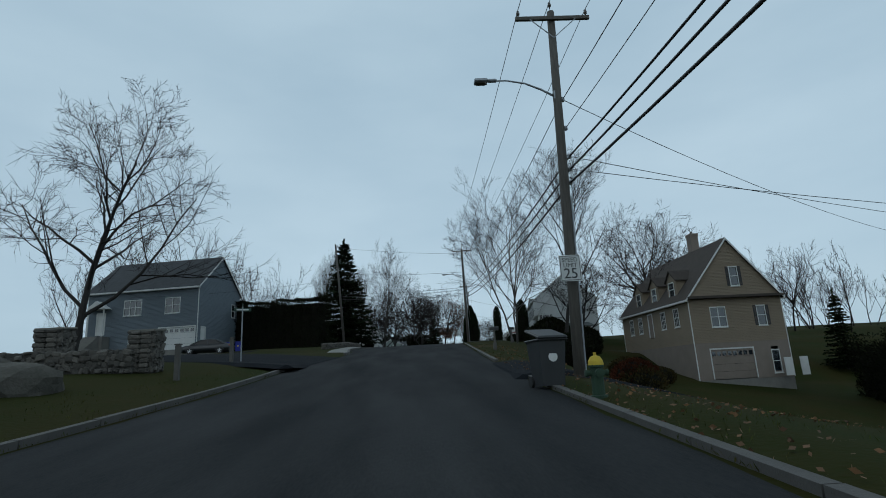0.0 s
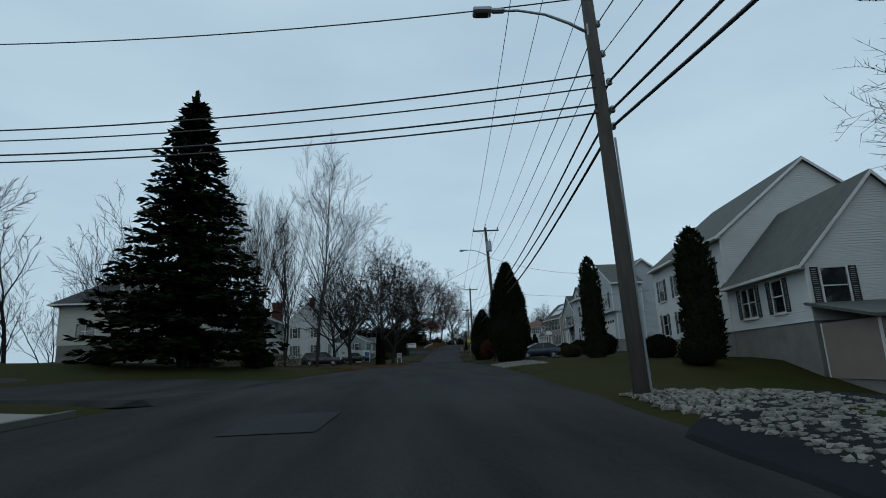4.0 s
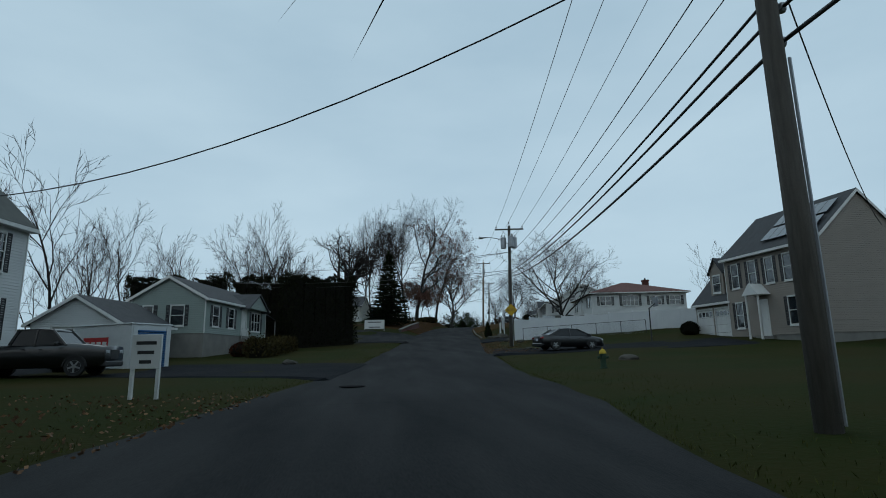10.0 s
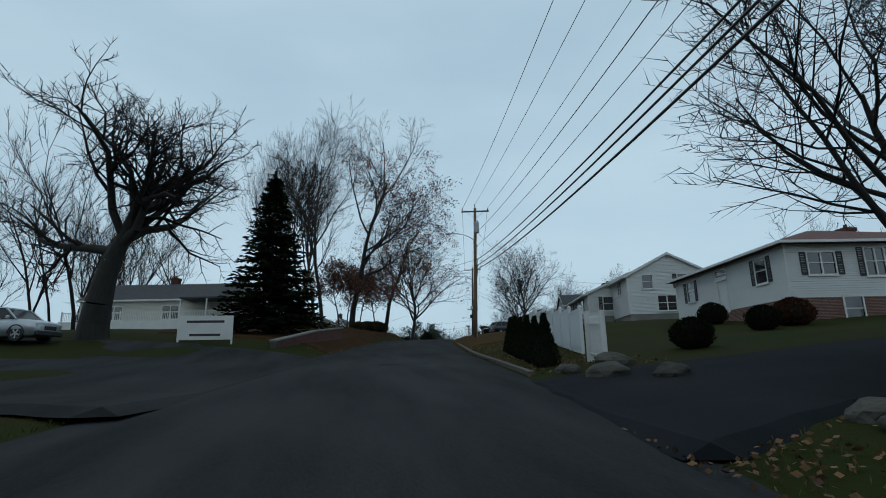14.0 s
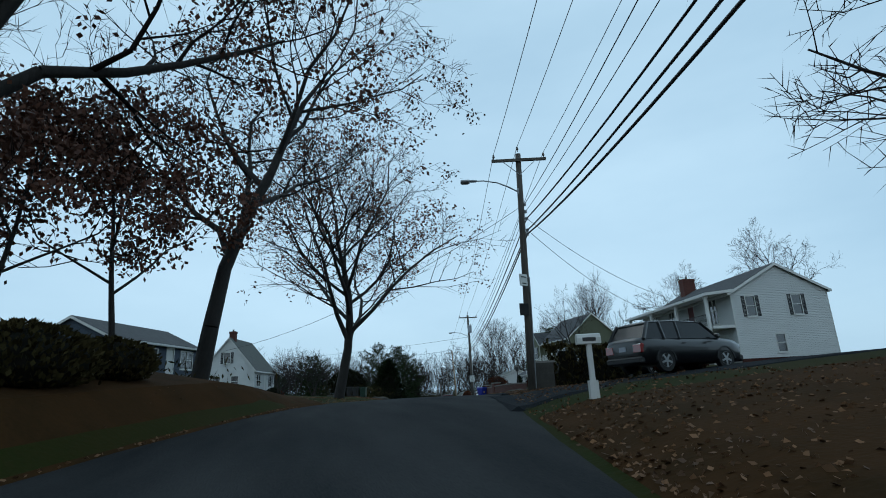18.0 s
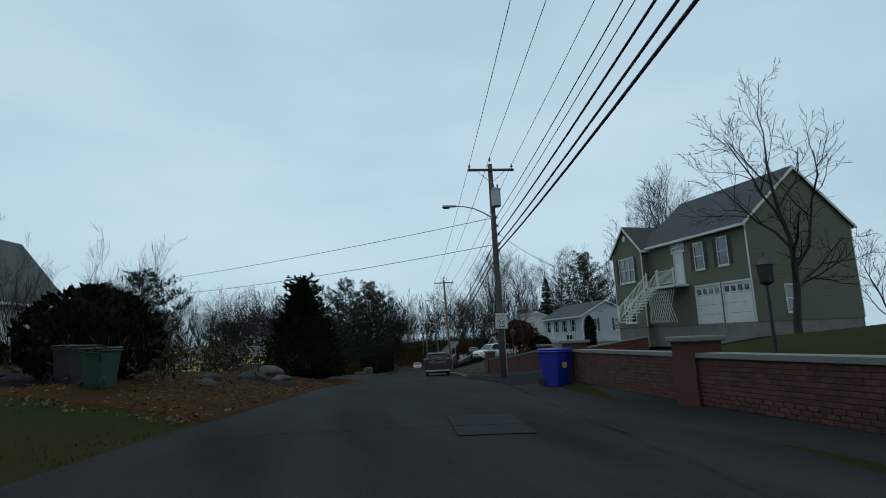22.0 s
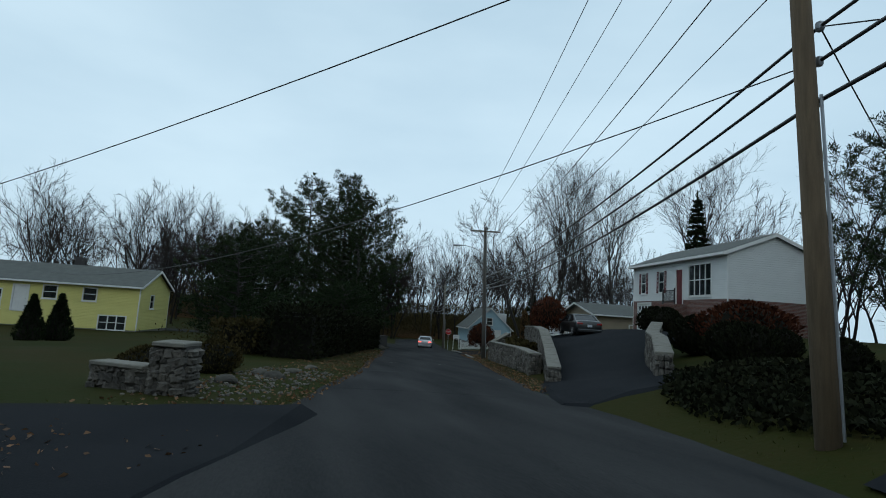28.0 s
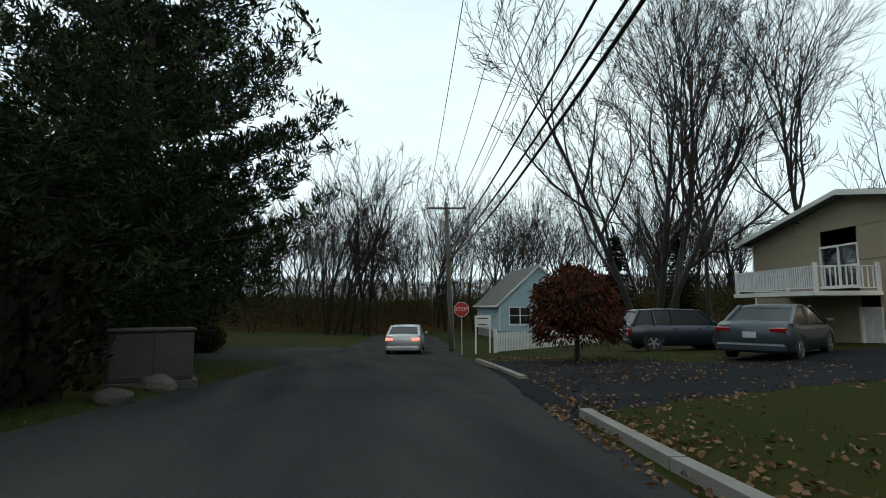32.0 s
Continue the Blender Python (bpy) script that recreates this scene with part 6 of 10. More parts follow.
def house_white_colonial():
    th = thing("house", plot(80.5, 18.8, 1.1, -2.7, (0.84, 0.84, 0.84)), "white colonial house with a lower wing and a basement garage", "house")
    main = [("W", 1.6, 3.3, 0.95, 1.5, "plain+"), ("W", 4.6, 3.3, 0.95, 1.5, "plain+"), ("W", 7.6, 3.3, 0.95, 1.5, "plain+"), ("W", 10.2, 3.3, 0.95, 1.5, "plain+"), ("W", 1.6, 0.7, 0.95, 1.5, "plain+"), ("W", 4.6, 0.7, 0.95, 1.5, "plain+"), ("W", 7.4, 0.2, 1.0, 2.1, "door"), ("W", 10.2, 0.7, 0.95, 1.5, "plain+")]
    volume(th, 0, 6.5, 11, 12, 6.0, 4.4, "y", S_WHITE, M_ROOF_G, main, shutter=M_SHUT, base=0.3)
    wing = [("S", 1.2, 1.0, 1.1, 1.6, "plain+"), ("S", 5.9, 1.0, 0.9, 1.5, "plain+"), ("W", 2.2, 0.9, 1.4, 1.5, "double+"), ("W", 5.0, 0.9, 0.9, 1.5, "plain+")]
    volume(th, -1.9, -3.2, 7.2, 7.4, 3.0, 3.9, "y", S_WHITE, M_ROOF_G, wing, shutter=M_SHUT, base=0.3, z0=0.0, drop=2.4)
    gar = [("S", 2.0, 0.05, 2.6, 2.05, "garage"), ("S", 5.2, 0.05, 2.6, 2.05, "garage")]
    volume(th, -1.6, -8.7, 7.4, 3.4, 2.35, 0, "x", S_TANST, M_ROOF_G, gar, base=0.05, z0=-2.2)
    bm = bmesh.new()
    prism(bm, [(-2.1, 0.15), (2.0, 1.0), (2.0, 1.12), (-2.1, 0.27)], -4.1, 4.1)
    ob = part("garage_roof", bm, M_ROOF_G, th)
    ob.matrix_local = pose(-1.6, -8.7, 0, 0, 0, 90)
    for x in (0.1, 0.35):
        bm = bmesh.new()
        lathe(bm, [(0.03, -0.18), (0.07, -0.1), (0.07, -0.02)], 8, x - 1.7, -10.45)
        part("flood_lamp", bm, glow("warm_flood_lamp", (1.0, 0.75, 0.4), 3.0), th)


def house_grey_two_storey():
    th = thing("house", plot(120.7, 21.9, 1.66, 3.5, (0.75, 1.14, 1.04)), "light grey two-storey house with an overhanging garage front", "house")
    main = [("W", 2.2, 0.8, 1.5, 1.4, "double"), ("W", 2.4, 3.5, 0.9, 1.3, "plain"), ("W", 4.6, 3.5, 0.9, 1.3, "plain"), ("W", 5.2, 0.1, 1.0, 2.1, "door")]
    volume(th, 0.2, 1.0, 9, 13.5, 5.9, 2.5, "y", S_GREY, M_ROOF_G, main, base=0.3)
    front = [("W", 2.0, 3.4, 1.6, 1.5, "double+"), ("W", 5.0, 3.4, 1.6, 1.5, "double+")]
    volume(th, -3.2, -3.4, 4.4, 7.0, 3.0, 2.4, "x", S_GREY, M_ROOF_G, [(f, c, z - 2.9, a, b, k) for f, c, z, a, b, k in front], z0=2.9, base=0.0, shutter=M_SHUT)
    volume(th, -2.9, -3.4, 4.0, 6.6, 2.9, 0, "x", S_GREY, M_ROOF_G, [("W", 3.3, 0.05, 5.0, 2.2, "garage")], base=0.05, over=0, doorm=M_WHITE)
    for y in (3.2, 5.8):
        dormer(th, -4.3, y, 6.0, 1.9, 0.5, 2.6, "W", S_GREY, M_ROOF_G, M_WHITE)


def house_grey_gable():
    th = thing("house", plot(154.6, 27.1, 1.5, 5.3, (0.82, 0.91, 1.135)), "grey house with a gable to the road and three shuttered windows", "house")
    ops = [("W", c, 3.3, 0.9, 1.4, "plain+") for c in (1.5, 3.7, 5.9)] + [("W", 1.7, 0.3, 1.0, 2.1, "door"), ("W", 5.2, 0.8, 1.4, 1.4, "double")]
    volume(th, 0, 0, 9.2, 7.4, 5.3, 2.6, "x", S_GREY2, M_ROOF, ops, shutter=M_SHUT, base=0.3)
    volume(th, 2.5, -6.5, 7, 5.6, 2.7, 1.8, "x", S_GREY2, M_ROOF, [("W", 2.8, 0.05, 3.6, 2.1, "garage")], base=0.1)
    bm = bmesh.new()
    prism(bm, [(-6.25, 2.55), (-4.55, 3.1), (-4.55, 3.22), (-6.25, 2.67)], -3.6, 1.0)
    part("porch_roof", bm, M_ROOF_G, th)
    for y in (-3.3, 0.8):
        bm = bmesh.new()
        box(bm, -6.05, -5.91, y - 0.07, y + 0.07, -0.2, 2.6)
        part("porch_post", bm, M_WHITE, th)


def house_taupe():
    th = thing("house", plot(175.9, 26.9, 0.5, 14.9, (0.87, 0.71, 1.23)), "taupe two-storey house with solar panels and a two-car garage", "house")
    ops = [("W", c, 3.3, 0.95, 1.45, "plain+") for c in (1.5, 4.0, 6.3, 8.6, 10.8)] + [("W", 1.6, 0.8, 0.95, 1.5, "plain+"), ("W", 8.6, 0.8, 1.0, 1.5, "plain+"), ("W", 10.9, 0.8, 1.0, 1.5, "plain+"), ("W", 5.0, 0.15, 1.0, 2.1, "door")]
    volume(th, 0, 0, 8.6, 12.2, 5.3, 2.7, "y", S_TAUPE, M_ROOF, ops, shutter=M_SHUT, base=0.25)
    volume(th, 0.1, 9.2, 8.0, 6.2, 2.7, 3.0, "y", S_TAUPE, M_ROOF, [("W", 1.6, 0.05, 2.5, 2.1, "garage"), ("W", 4.6, 0.05, 2.5, 2.1, "garage")], base=0.1)
    dormer(th, -3.6, 8.6, 3.1, 2.2, 1.5, 3.0, "W", S_TAUPE, M_ROOF, M_WHITE)
    m_pv = glass("solar_panel_glass", (0.01, 0.013, 0.022), 0.1)
    for i in range(6):
        for j in range(2):
            bm = bmesh.new()
            box(bm, -0.78, 0.78, -0.5, 0.5, 0, 0.05)
            ob = part("solar_panel", bm, m_pv, th)
            x = -3.3 + j * 1.55
            ob.matrix_local = pose(x, -5.0 + i * 1.08, 5.3 + (x + 4.3) / 4.3 * 2.7 + 0.32, 0, -math.degrees(math.atan2(2.7, 4.3)), 0)
    bm = bmesh.new()
    prism(bm, [(-1.1, 2.6), (1.1, 2.6), (0, 3.3)], -1.3, 0.0)
    ob = part("portico_roof", bm, M_WHITE, th)
    ob.matrix_local = pose(-4.3, 1.1, 0, 0, 0, -90)
    for y in (0.3, 1.9):
        bm = bmesh.new()
        lathe(bm, [(0.12, 0.0), (0.1, 0.15), (0.09, 2.45), (0.12, 2.6)], 10, -5.4, y)
        part("column", bm, M_WHITE, th)
    porch_steps(th, -4.3, 1.1, 0.2, 2.2, 1, "W")


def house_left_split():
    th = thing("house", plot(131.5, -27.5, 1.9, 2, (1.1, 1.1, 1.15)), "white split-level house with a brick chimney behind bare trees", "house")
    ops = [("E", 3.0, 2.5, 1.6, 1.2, "double+"), ("E", 7.0, 2.5, 2.2, 1.4, "triple"), ("E", 11.0, 2.5, 1.6, 1.2, "double+"), ("E", 3.0, 0.4, 0.95, 2.0, "door"), ("E", 10.0, 0.5, 2.4, 1.9, "garage"), ("S", 4.0, 2.6, 1.3, 1.2, "double")]
    volume(th, 0, 0, 8, 14, 4.1, 1.9, "y", S_WHITE, M_ROOF, ops, shutter=M_SHUT, base=0.3)
    chimney(th, 2.6, 6.3, 4.0, 7.2, 1.3, 0.7)


def house_left_colonial():
    th = thing("house", plot(155.9, -23.7, 0.95, -1.4, (0.935, 0.75, 1.18)), "white two-storey colonial house with black shutters and an entry portico", "house")
    ops = [("E", c, 3.4, 0.95, 1.45, "grid+") for c in (1.8, 6.0, 10.2)] + [("E", 2.2, 0.8, 1.7, 1.5, "double+"), ("E", 6.2, 0.2, 1.0, 2.1, "door"), ("E", 10.0, 0.8, 1.7, 1.5, "double+"), ("S", 1.8, 3.4, 0.9, 1.4, "grid+"), ("S", 5.8, 3.4, 0.9, 1.4, "grid+"), ("S", 1.8, 0.8, 0.9, 1.4, "grid+"), ("S", 5.8, 0.8, 0.9, 1.4, "grid+")]
    volume(th, 0, 0, 8, 12.4, 5.4, 3.0, "y", S_WHITE, M_ROOF_G, ops, shutter=M_SHUT, base=0.35)
    chimney(th, 0.3, -3.0, 7.0, 9.6, 0.9, 0.9)
    bm = bmesh.new()
    prism(bm, [(-1.1, 2.7), (1.1, 2.7), (0.6, 3.35), (-0.6, 3.35)], -1.4, 0.0)
    ob = part("portico_roof", bm, M_ROOF_G, th)
    ob.matrix_local = pose(4.0, 0.0, 0, 0, 0, 90)
    for y in (-0.9, 0.9):
        bm = bmesh.new()
        lathe(bm, [(0.11, 0.2), (0.08, 0.35), (0.08, 2.55), (0.11, 2.7)], 10, 5.2, y)
        part("column", bm, M_WHITE, th)
    bm = bmesh.new()
    box(bm, 4.02, 5.5, -1.1, 1.1, -0.5, 0.2)
    part("landing", bm, M_BRICK_J, th)
    railing(th, [(5.4, -1.0, 0.2), (4.1, -1.0, 0.2)], 0.9)
    railing(th, [(5.4, 1.0, 0.2), (4.1, 1.0, 0.2)], 0.9)


def house_ranch_grey():
    th = thing("house", plot(178.5, -20.0, 1.0, -0.2, (0.78, 0.93, 1.06)), "grey-green ranch house with black shutters and a carport", "house")
    ops = [("E", 1.8, 0.95, 1.0, 1.35, "plain+"), ("E", 4.6, 0.95, 1.0, 1.35, "plain+"), ("E", 7.2, 0.45, 0.95, 2.05, "door"), ("E", 9.9, 0.9, 2.0, 1.4, "triple+"), ("S", 1.6, 0.95, 0.9, 1.3, "plain+"), ("S", 4.4, 0.95, 1.2, 1.3, "plain+")]
    volume(th, 0, 0, 7, 12.4, 2.75, 1.45, "y", S_SAGE2, M_ROOF, ops, shutter=M_SHUT, base=0.4)
    bm = bmesh.new()
    prism(bm, [(-2.2, 2.55), (2.2, 2.55), (0, 3.7)], -0.8, 0.4)
    ob = part("porch_gable", bm, S_SAGE2, th)
    ob.matrix_local = pose(3.5, 2.6, 0, 0, 0, 90)
    bm = bmesh.new()
    for sg in (-1, 1):
        prism(bm, [(0, 3.72), (sg * 2.5, 2.4), (sg * 2.5, 2.52), (0, 3.84)], -1.0, 3.0)
    ob = part("porch_roof", bm, M_ROOF, th)
    ob.matrix_local = pose(3.5, 2.6, 0, 0, 0, 90)
    bm = bmesh.new()
    prism(bm, [(6.0, 2.5), (9.4, 1.95), (9.4, 2.05), (6.0, 2.6)], -3.4, 3.3)
    ob = part("carport_roof", bm, M_ROOF, th)
    ob.matrix_local = pose(0, 0.2, 0, 0, 0, 90)
    for x in (-3.2, 3.3):
        bm = bmesh.new()
        box(bm, x - 0.05, x + 0.05, 9.3, 9.4, -0.3, 2.0)
        part("carport_post", bm, M_WHITE, th)
    railing(th, [(3.7, 0.4, 0.1), (3.7, 1.6, 0.1)], 0.85)
    porch_steps(th, 3.5, 1.0, 0.4, 1.3, 3, "E")
    gt = thing("garage", plot(168.5, -21.5, 0.1, 1), "small white clapboard garage with a side door", "garage")
    volume(gt, 0, 0, 5.2, 5.6, 2.35, 1.5, "y", S_WHITE, M_ROOF, [("E", 4.6, 0.05, 0.9, 2.0, "door"), ("S", 2.6, 0.05, 2.7, 2.05, "garage")], base=0.1)


def house_white_ranch_hip():
    th = thing("house", plot(215.6, 24.8, 0.75, 0.6, (0.935, 0.96, 1.0)), "white raised ranch house with black shutters and a low reddish roof", "house")
    ops = [("S", 2.0, 2.5, 1.5, 1.1, "double+"), ("S", 5.6, 2.4, 2.2, 1.4, "bay+"), ("S", 9.2, 2.5, 1.5, 1.1, "double+"), ("S", 12.0, 2.5, 1.5, 1.1, "double+"), ("W", 2.2, 2.4, 1.0, 1.3, "plain+"), ("W", 10.6, 2.4, 1.0, 1.3, "plain+"), ("W", 6.4, 1.2, 1.0, 2.1, "door"), ("W", 6.4, 3.3, 1.2, 0.5, "plain"), ("S", 3.4, 0.1, 1.0, 1.2, "plain"), ("S", 8.0, -0.6, 2.6, 2.0, "garage")]
    volume(th, 0, 0, 13.6, 12.8, 4.1, 0, "x", S_WHITE, M_ROOF_R, ops, shutter=M_SHUT, base=0.0, lower=M_BRICKFACE, lower_h=1.3, z0=0.0)
    bm = bmesh.new()
    box(bm, -6.75, 6.75, -6.35, 6.35, -2.2, 0.0)
    part("foundation", bm, M_BRICK_J, th)
    hip_roof(th, 0, 0, 13.6, 12.8, 4.2, 2.1, 0.5, M_ROOF_R, M_WHITE)
    chimney(th, 4.0, 2.0, 4.5, 6.9, 0.9, 0.7)


def house_left_porch():
    th = thing("house", plot(240.0, -28.0, 1.7, 4), "low beige house with a porch behind a white signboard", "house")
    ops = [("S", 3.0, 0.9, 2.4, 1.3, "triple"), ("S", 9.0, 0.9, 1.6, 1.3, "double"), ("E", 3.0, 0.9, 1.2, 1.2, "double"), ("E", 6.4, 0.9, 1.2, 1.2, "double")]
    volume(th, 0, 0, 16, 9, 2.9, 2.1, "x", S_CREAM, M_ROOF, ops, base=0.3)
    chimney(th, -1.0, 0.5, 4.0, 5.9, 0.8, 0.7)
    bm = bmesh.new()
    box(bm, 3.0, 8.2, -7.2, -4.5, 2.55, 2.7)
    part("porch_roof", bm, M_ROOF, th)
    bm = bmesh.new()
    box(bm, -8.2, 8.2, -7.2, -4.55, -0.6, 0.5)
    part("porch_floor", bm, M_WHITE, th)
    for x in (3.1, 5.6, 8.1):
        bm = bmesh.new()
        box(bm, x - 0.06, x + 0.06, -7.1, -6.98, 0.5, 2.56)
        part("porch_post", bm, M_WHITE, th)
    railing(th, [(-8.0, -7.1, 0.5), (-2.5, -7.1, 0.5), (3.1, -7.1, 0.5), (8.0, -7.1, 0.5)], 0.9, 0.16)


def house_far_white():
    th = thing("house", plot(236.0, 21.5, 1.4, 0), "white house with a green roof behind the fence", "house")
    ops = [("S", 1.8, 2.6, 0.9, 1.2, "plain"), ("S", 5.0, 2.6, 0.9, 1.2, "plain+"), ("S", 3.4, 0.6, 1.6, 1.3, "double"), ("W", 2.4, 2.4, 1.2, 1.2, "double"), ("W", 6.4, 2.4, 1.2, 1.2, "double")]
    volume(th, 0, 0, 7.5, 9, 3.8, 1.9, "y", S_WHITE, M_ROOF_G, ops, base=0.3, shutter=M_SHUT)
    volume(th, 5.6, -1.5, 4.2, 5, 2.6, 1.2, "x", S_WHITE, M_ROOF_G, [("S", 2.0, 0.9, 0.9, 1.2, "plain")], base=0.3)


def house_white_ranch_right():
    th = thing("house", plot(244.5, 19.4, 1.2, 1.3), "long white ranch house with black shutters above a brown lawn", "house")
    ops = [("W", c, 0.85, 1.1, 1.35, "plain+") for c in (5.4, 9.2, 12.6)] + [("W", 2.2, 0.05, 3.0, 2.1, "garage"), ("S", 2.0, 0.85, 1.0, 1.3, "plain+"), ("S", 5.0, 0.85, 1.0, 1.3, "plain+")]
    volume(th, 0, 0, 8.4, 15.4, 2.55, 1.9, "y", S_WHITE, M_ROOF, ops, shutter=M_SHUT, base=0.3)
    volume(th, -3.6, 3.2, 2.6, 4.2, 2.5, 1.3, "x", S_WHITE, M_ROOF, [("W", 2.1, 0.85, 2.2, 1.3, "triple")], base=0.3)
    chimney(th, 1.0, 4.0, 3.4, 5.3, 1.1, 0.8)


def house_porch():
    """White house with a two-storey colonnade facing the road."""
    th = thing("house", plot(279.5, 21.7, 2.47, 4.8, (0.66, 0.86, 0.93)), "white two-storey house with a columned porch and a balcony", "house")
    ops = [("W", c, 1.75, 1.0, 1.9, "double") for c in (2.0, 5.4, 12.4)] + [("W", 8.9, 1.5, 1.0, 2.05, "reddoor"), ("W", 3.0, -0.9, 1.8, 1.5, "triple"), ("S", 2.0, 2.0, 0.95, 1.4, "plain+"), ("S", 7.0, 2.0, 0.95, 1.4, "plain+"), ("S", 4.5, -0.6, 0.9, 1.2, "plain")]
    volume(th, 1.0, 0, 10.5, 15.0, 3.7, 2.0, "y", S_WHITE, M_ROOF, ops, shutter=M_SHUT, base=-1.0, lower=M_BRICKFACE, lower_h=0.0, drop=2.0, z0=0.0)
    bm = bmesh.new()
    box(bm, -4.2, 6.2, -7.46, 7.46, -2.2, -0.95)
    part("foundation", bm, M_BRICK_J, th)
    bm = bmesh.new()
    prism(bm, [(-7.1, 3.55), (-4.0, 3.75), (-4.0, 3.95), (-7.1, 3.75)], -7.8, 7.8)
    part("porch_roof", bm, M_WHITE, th)
    bm = bmesh.new()
    box(bm, -6.6, -4.27, -7.5, 7.5, 1.2, 1.4)
    part("balcony_floor", bm, M_WHITE, th)
    for y in (-7.2, -2.4, 2.4, 7.2):
        bm = bmesh.new()
        box(bm, -6.85, -6.6, y - 0.13, y + 0.13, -2.0, 3.6)
        box(bm, -6.9, -6.55, y - 0.18, y + 0.18, 3.4, 3.58)
        part("column", bm, M_WHITE, th)
    railing(th, [(-6.62, -7.0, 1.4), (-6.62, -2.6, 1.4)], 0.95, 0.14, M_BLACK)
    railing(th, [(-6.62, 2.6, 1.4), (-6.62, 7.0, 1.4)], 0.95, 0.14, M_BLACK)
    chimney(th, 0.5, 5.0, 4.4, 7.0, 1.6, 0.8)


def house_blue_left():
    th = thing("house", plot(287.2, -29.4, 3.2, -7.5, (1.0, 1.05, 1.15)), "dark blue ranch house with white trim", "house")
    ops = [("E", 2.2, 0.85, 1.1, 1.3, "plain"), ("E", 5.2, 0.85, 1.1, 1.3, "plain"), ("E", 7.6, 0.3, 0.95, 2.0, "door"), ("E", 10.2, 0.8, 1.9, 1.4, "double"), ("S", 2.4, 0.9, 1.1, 1.3, "plain")]
    volume(th, 0, 0, 7.2, 12.0, 2.6, 1.6, "y", S_NAVY, M_ROOF, ops, base=0.3)


def house_cape_left():
    th = thing("house", plot(316.5, -26.9, 2.9, -5, (0.93, 0.86, 1.06)), "white cape house with a steep grey roof and a brick chimney", "house")
    ops = [("E", 2.0, 0.95, 1.7, 1.4, "double"), ("E", 5.2, 0.4, 1.0, 2.1, "door"), ("E", 8.0, 0.95, 1.1, 1.4, "plain+"), ("S", 2.2, 0.95, 1.0, 1.3, "plain"), ("S", 4.8, 0.95, 1.0, 1.3, "plain"), ("S", 3.6, 3.9, 0.9, 1.3, "plain+")]
    volume(th, 0, 0, 7.6, 10.0, 3.0, 4.0, "y", S_WHITE, M_ROOF_G, ops, shutter=M_SHUT, base=0.4)
    chimney(th, 0, -3.5, 5.8, 8.0, 0.9, 0.7)
    volume(th, -6.2, -2.6, 5.0, 4.6, 2.4, 1.6, "y", S_WHITE, M_ROOF_G, [("S", 1.3, 0.9, 1.8, 1.2, "triple"), ("S", 3.8, 0.1, 0.9, 2.0, "door")], base=0.2)


def house_green():
    th = thing("house", plot(310.3, 20.3, 2.3, 10, (0.71, 0.67, 0.95)), "sage green raised ranch with two garage doors and white front stairs", "house")
    main = [("W", 7.6, 3.4, 0.95, 1.5, "plain+"), ("W", 10.2, 3.4, 0.95, 1.5, "plain+"), ("W", 8.1, 0.1, 2.6, 2.2, "garage"), ("W", 11.1, 0.1, 2.6, 2.2, "garage"), ("W", 5.1, 2.6, 1.0, 2.1, "door"), ("W", 5.1, 4.75, 1.5, 0.4, "plain"), ("S", 3.4, 0.6, 0.8, 1.4, "plain")]
    volume(th, 0, 0, 10.4, 12.6, 5.5, 3.2, "y", S_SAGE, M_ROOF, main, shutter=M_SHUT, base=0.1)
    wing = [("W", 2.2, 3.3, 2.3, 1.6, "triple+"), ("W", 2.2, 0.5, 1.6, 1.5, "double")]
    volume(th, -3.3, 7.7, 5.2, 4.6, 5.4, 1.7, "x", S_SAGE, M_ROOF, wing, shutter=M_SHUT, base=0.1)
    bm = bmesh.new()
    lathe(bm, [(0.22, 0.0), (0.22, 0.05), (0.15, 0.06)], 14)
    ob = part("gable_vent", bm, M_WHITE, th)
    ob.matrix_local = pose(-5.95, 7.7, 6.35, 0, -90, 0)
    bm = bmesh.new()
    box(bm, -6.7, -5.25, 0.2, 3.9, 2.45, 2.6)
    part("landing", bm, M_WHITE, th)
    for k in range(11):
        bm = bmesh.new()
        box(bm, -6.7 - 0.28 * (k + 1), -6.7 - 0.28 * k, 2.4, 3.8, 2.5 - 0.19 * (k + 1), 2.55 - 0.19 * (k + 1) + 0.03)
        part("step", bm, M_WHITE, th)
    for y in (2.38, 3.82):
        railing(th, [(-6.7, y, 2.6), (-9.8, y, 0.5)], 0.9, 0.16)
    railing(th, [(-6.65, 0.25, 2.6), (-6.65, 2.3, 2.6)], 0.95, 0.14)
    for k in range(12):
        for sg in (-1, 1):
            bm = bmesh.new()
            z0_, z1_ = (0.3, 2.3) if sg > 0 else (2.3, 0.3)
            tube(bm, [(-6.72 - 0.004 * sg, 0.25 + k * 0.3, z0_), (-6.72 - 0.004 * sg, 0.25 + min(3.6, k * 0.3 + 1.2) if k < 8 else 3.8, z1_)], 0.02, 4)
            part("lattice_slat", bm, M_WHITE, th)


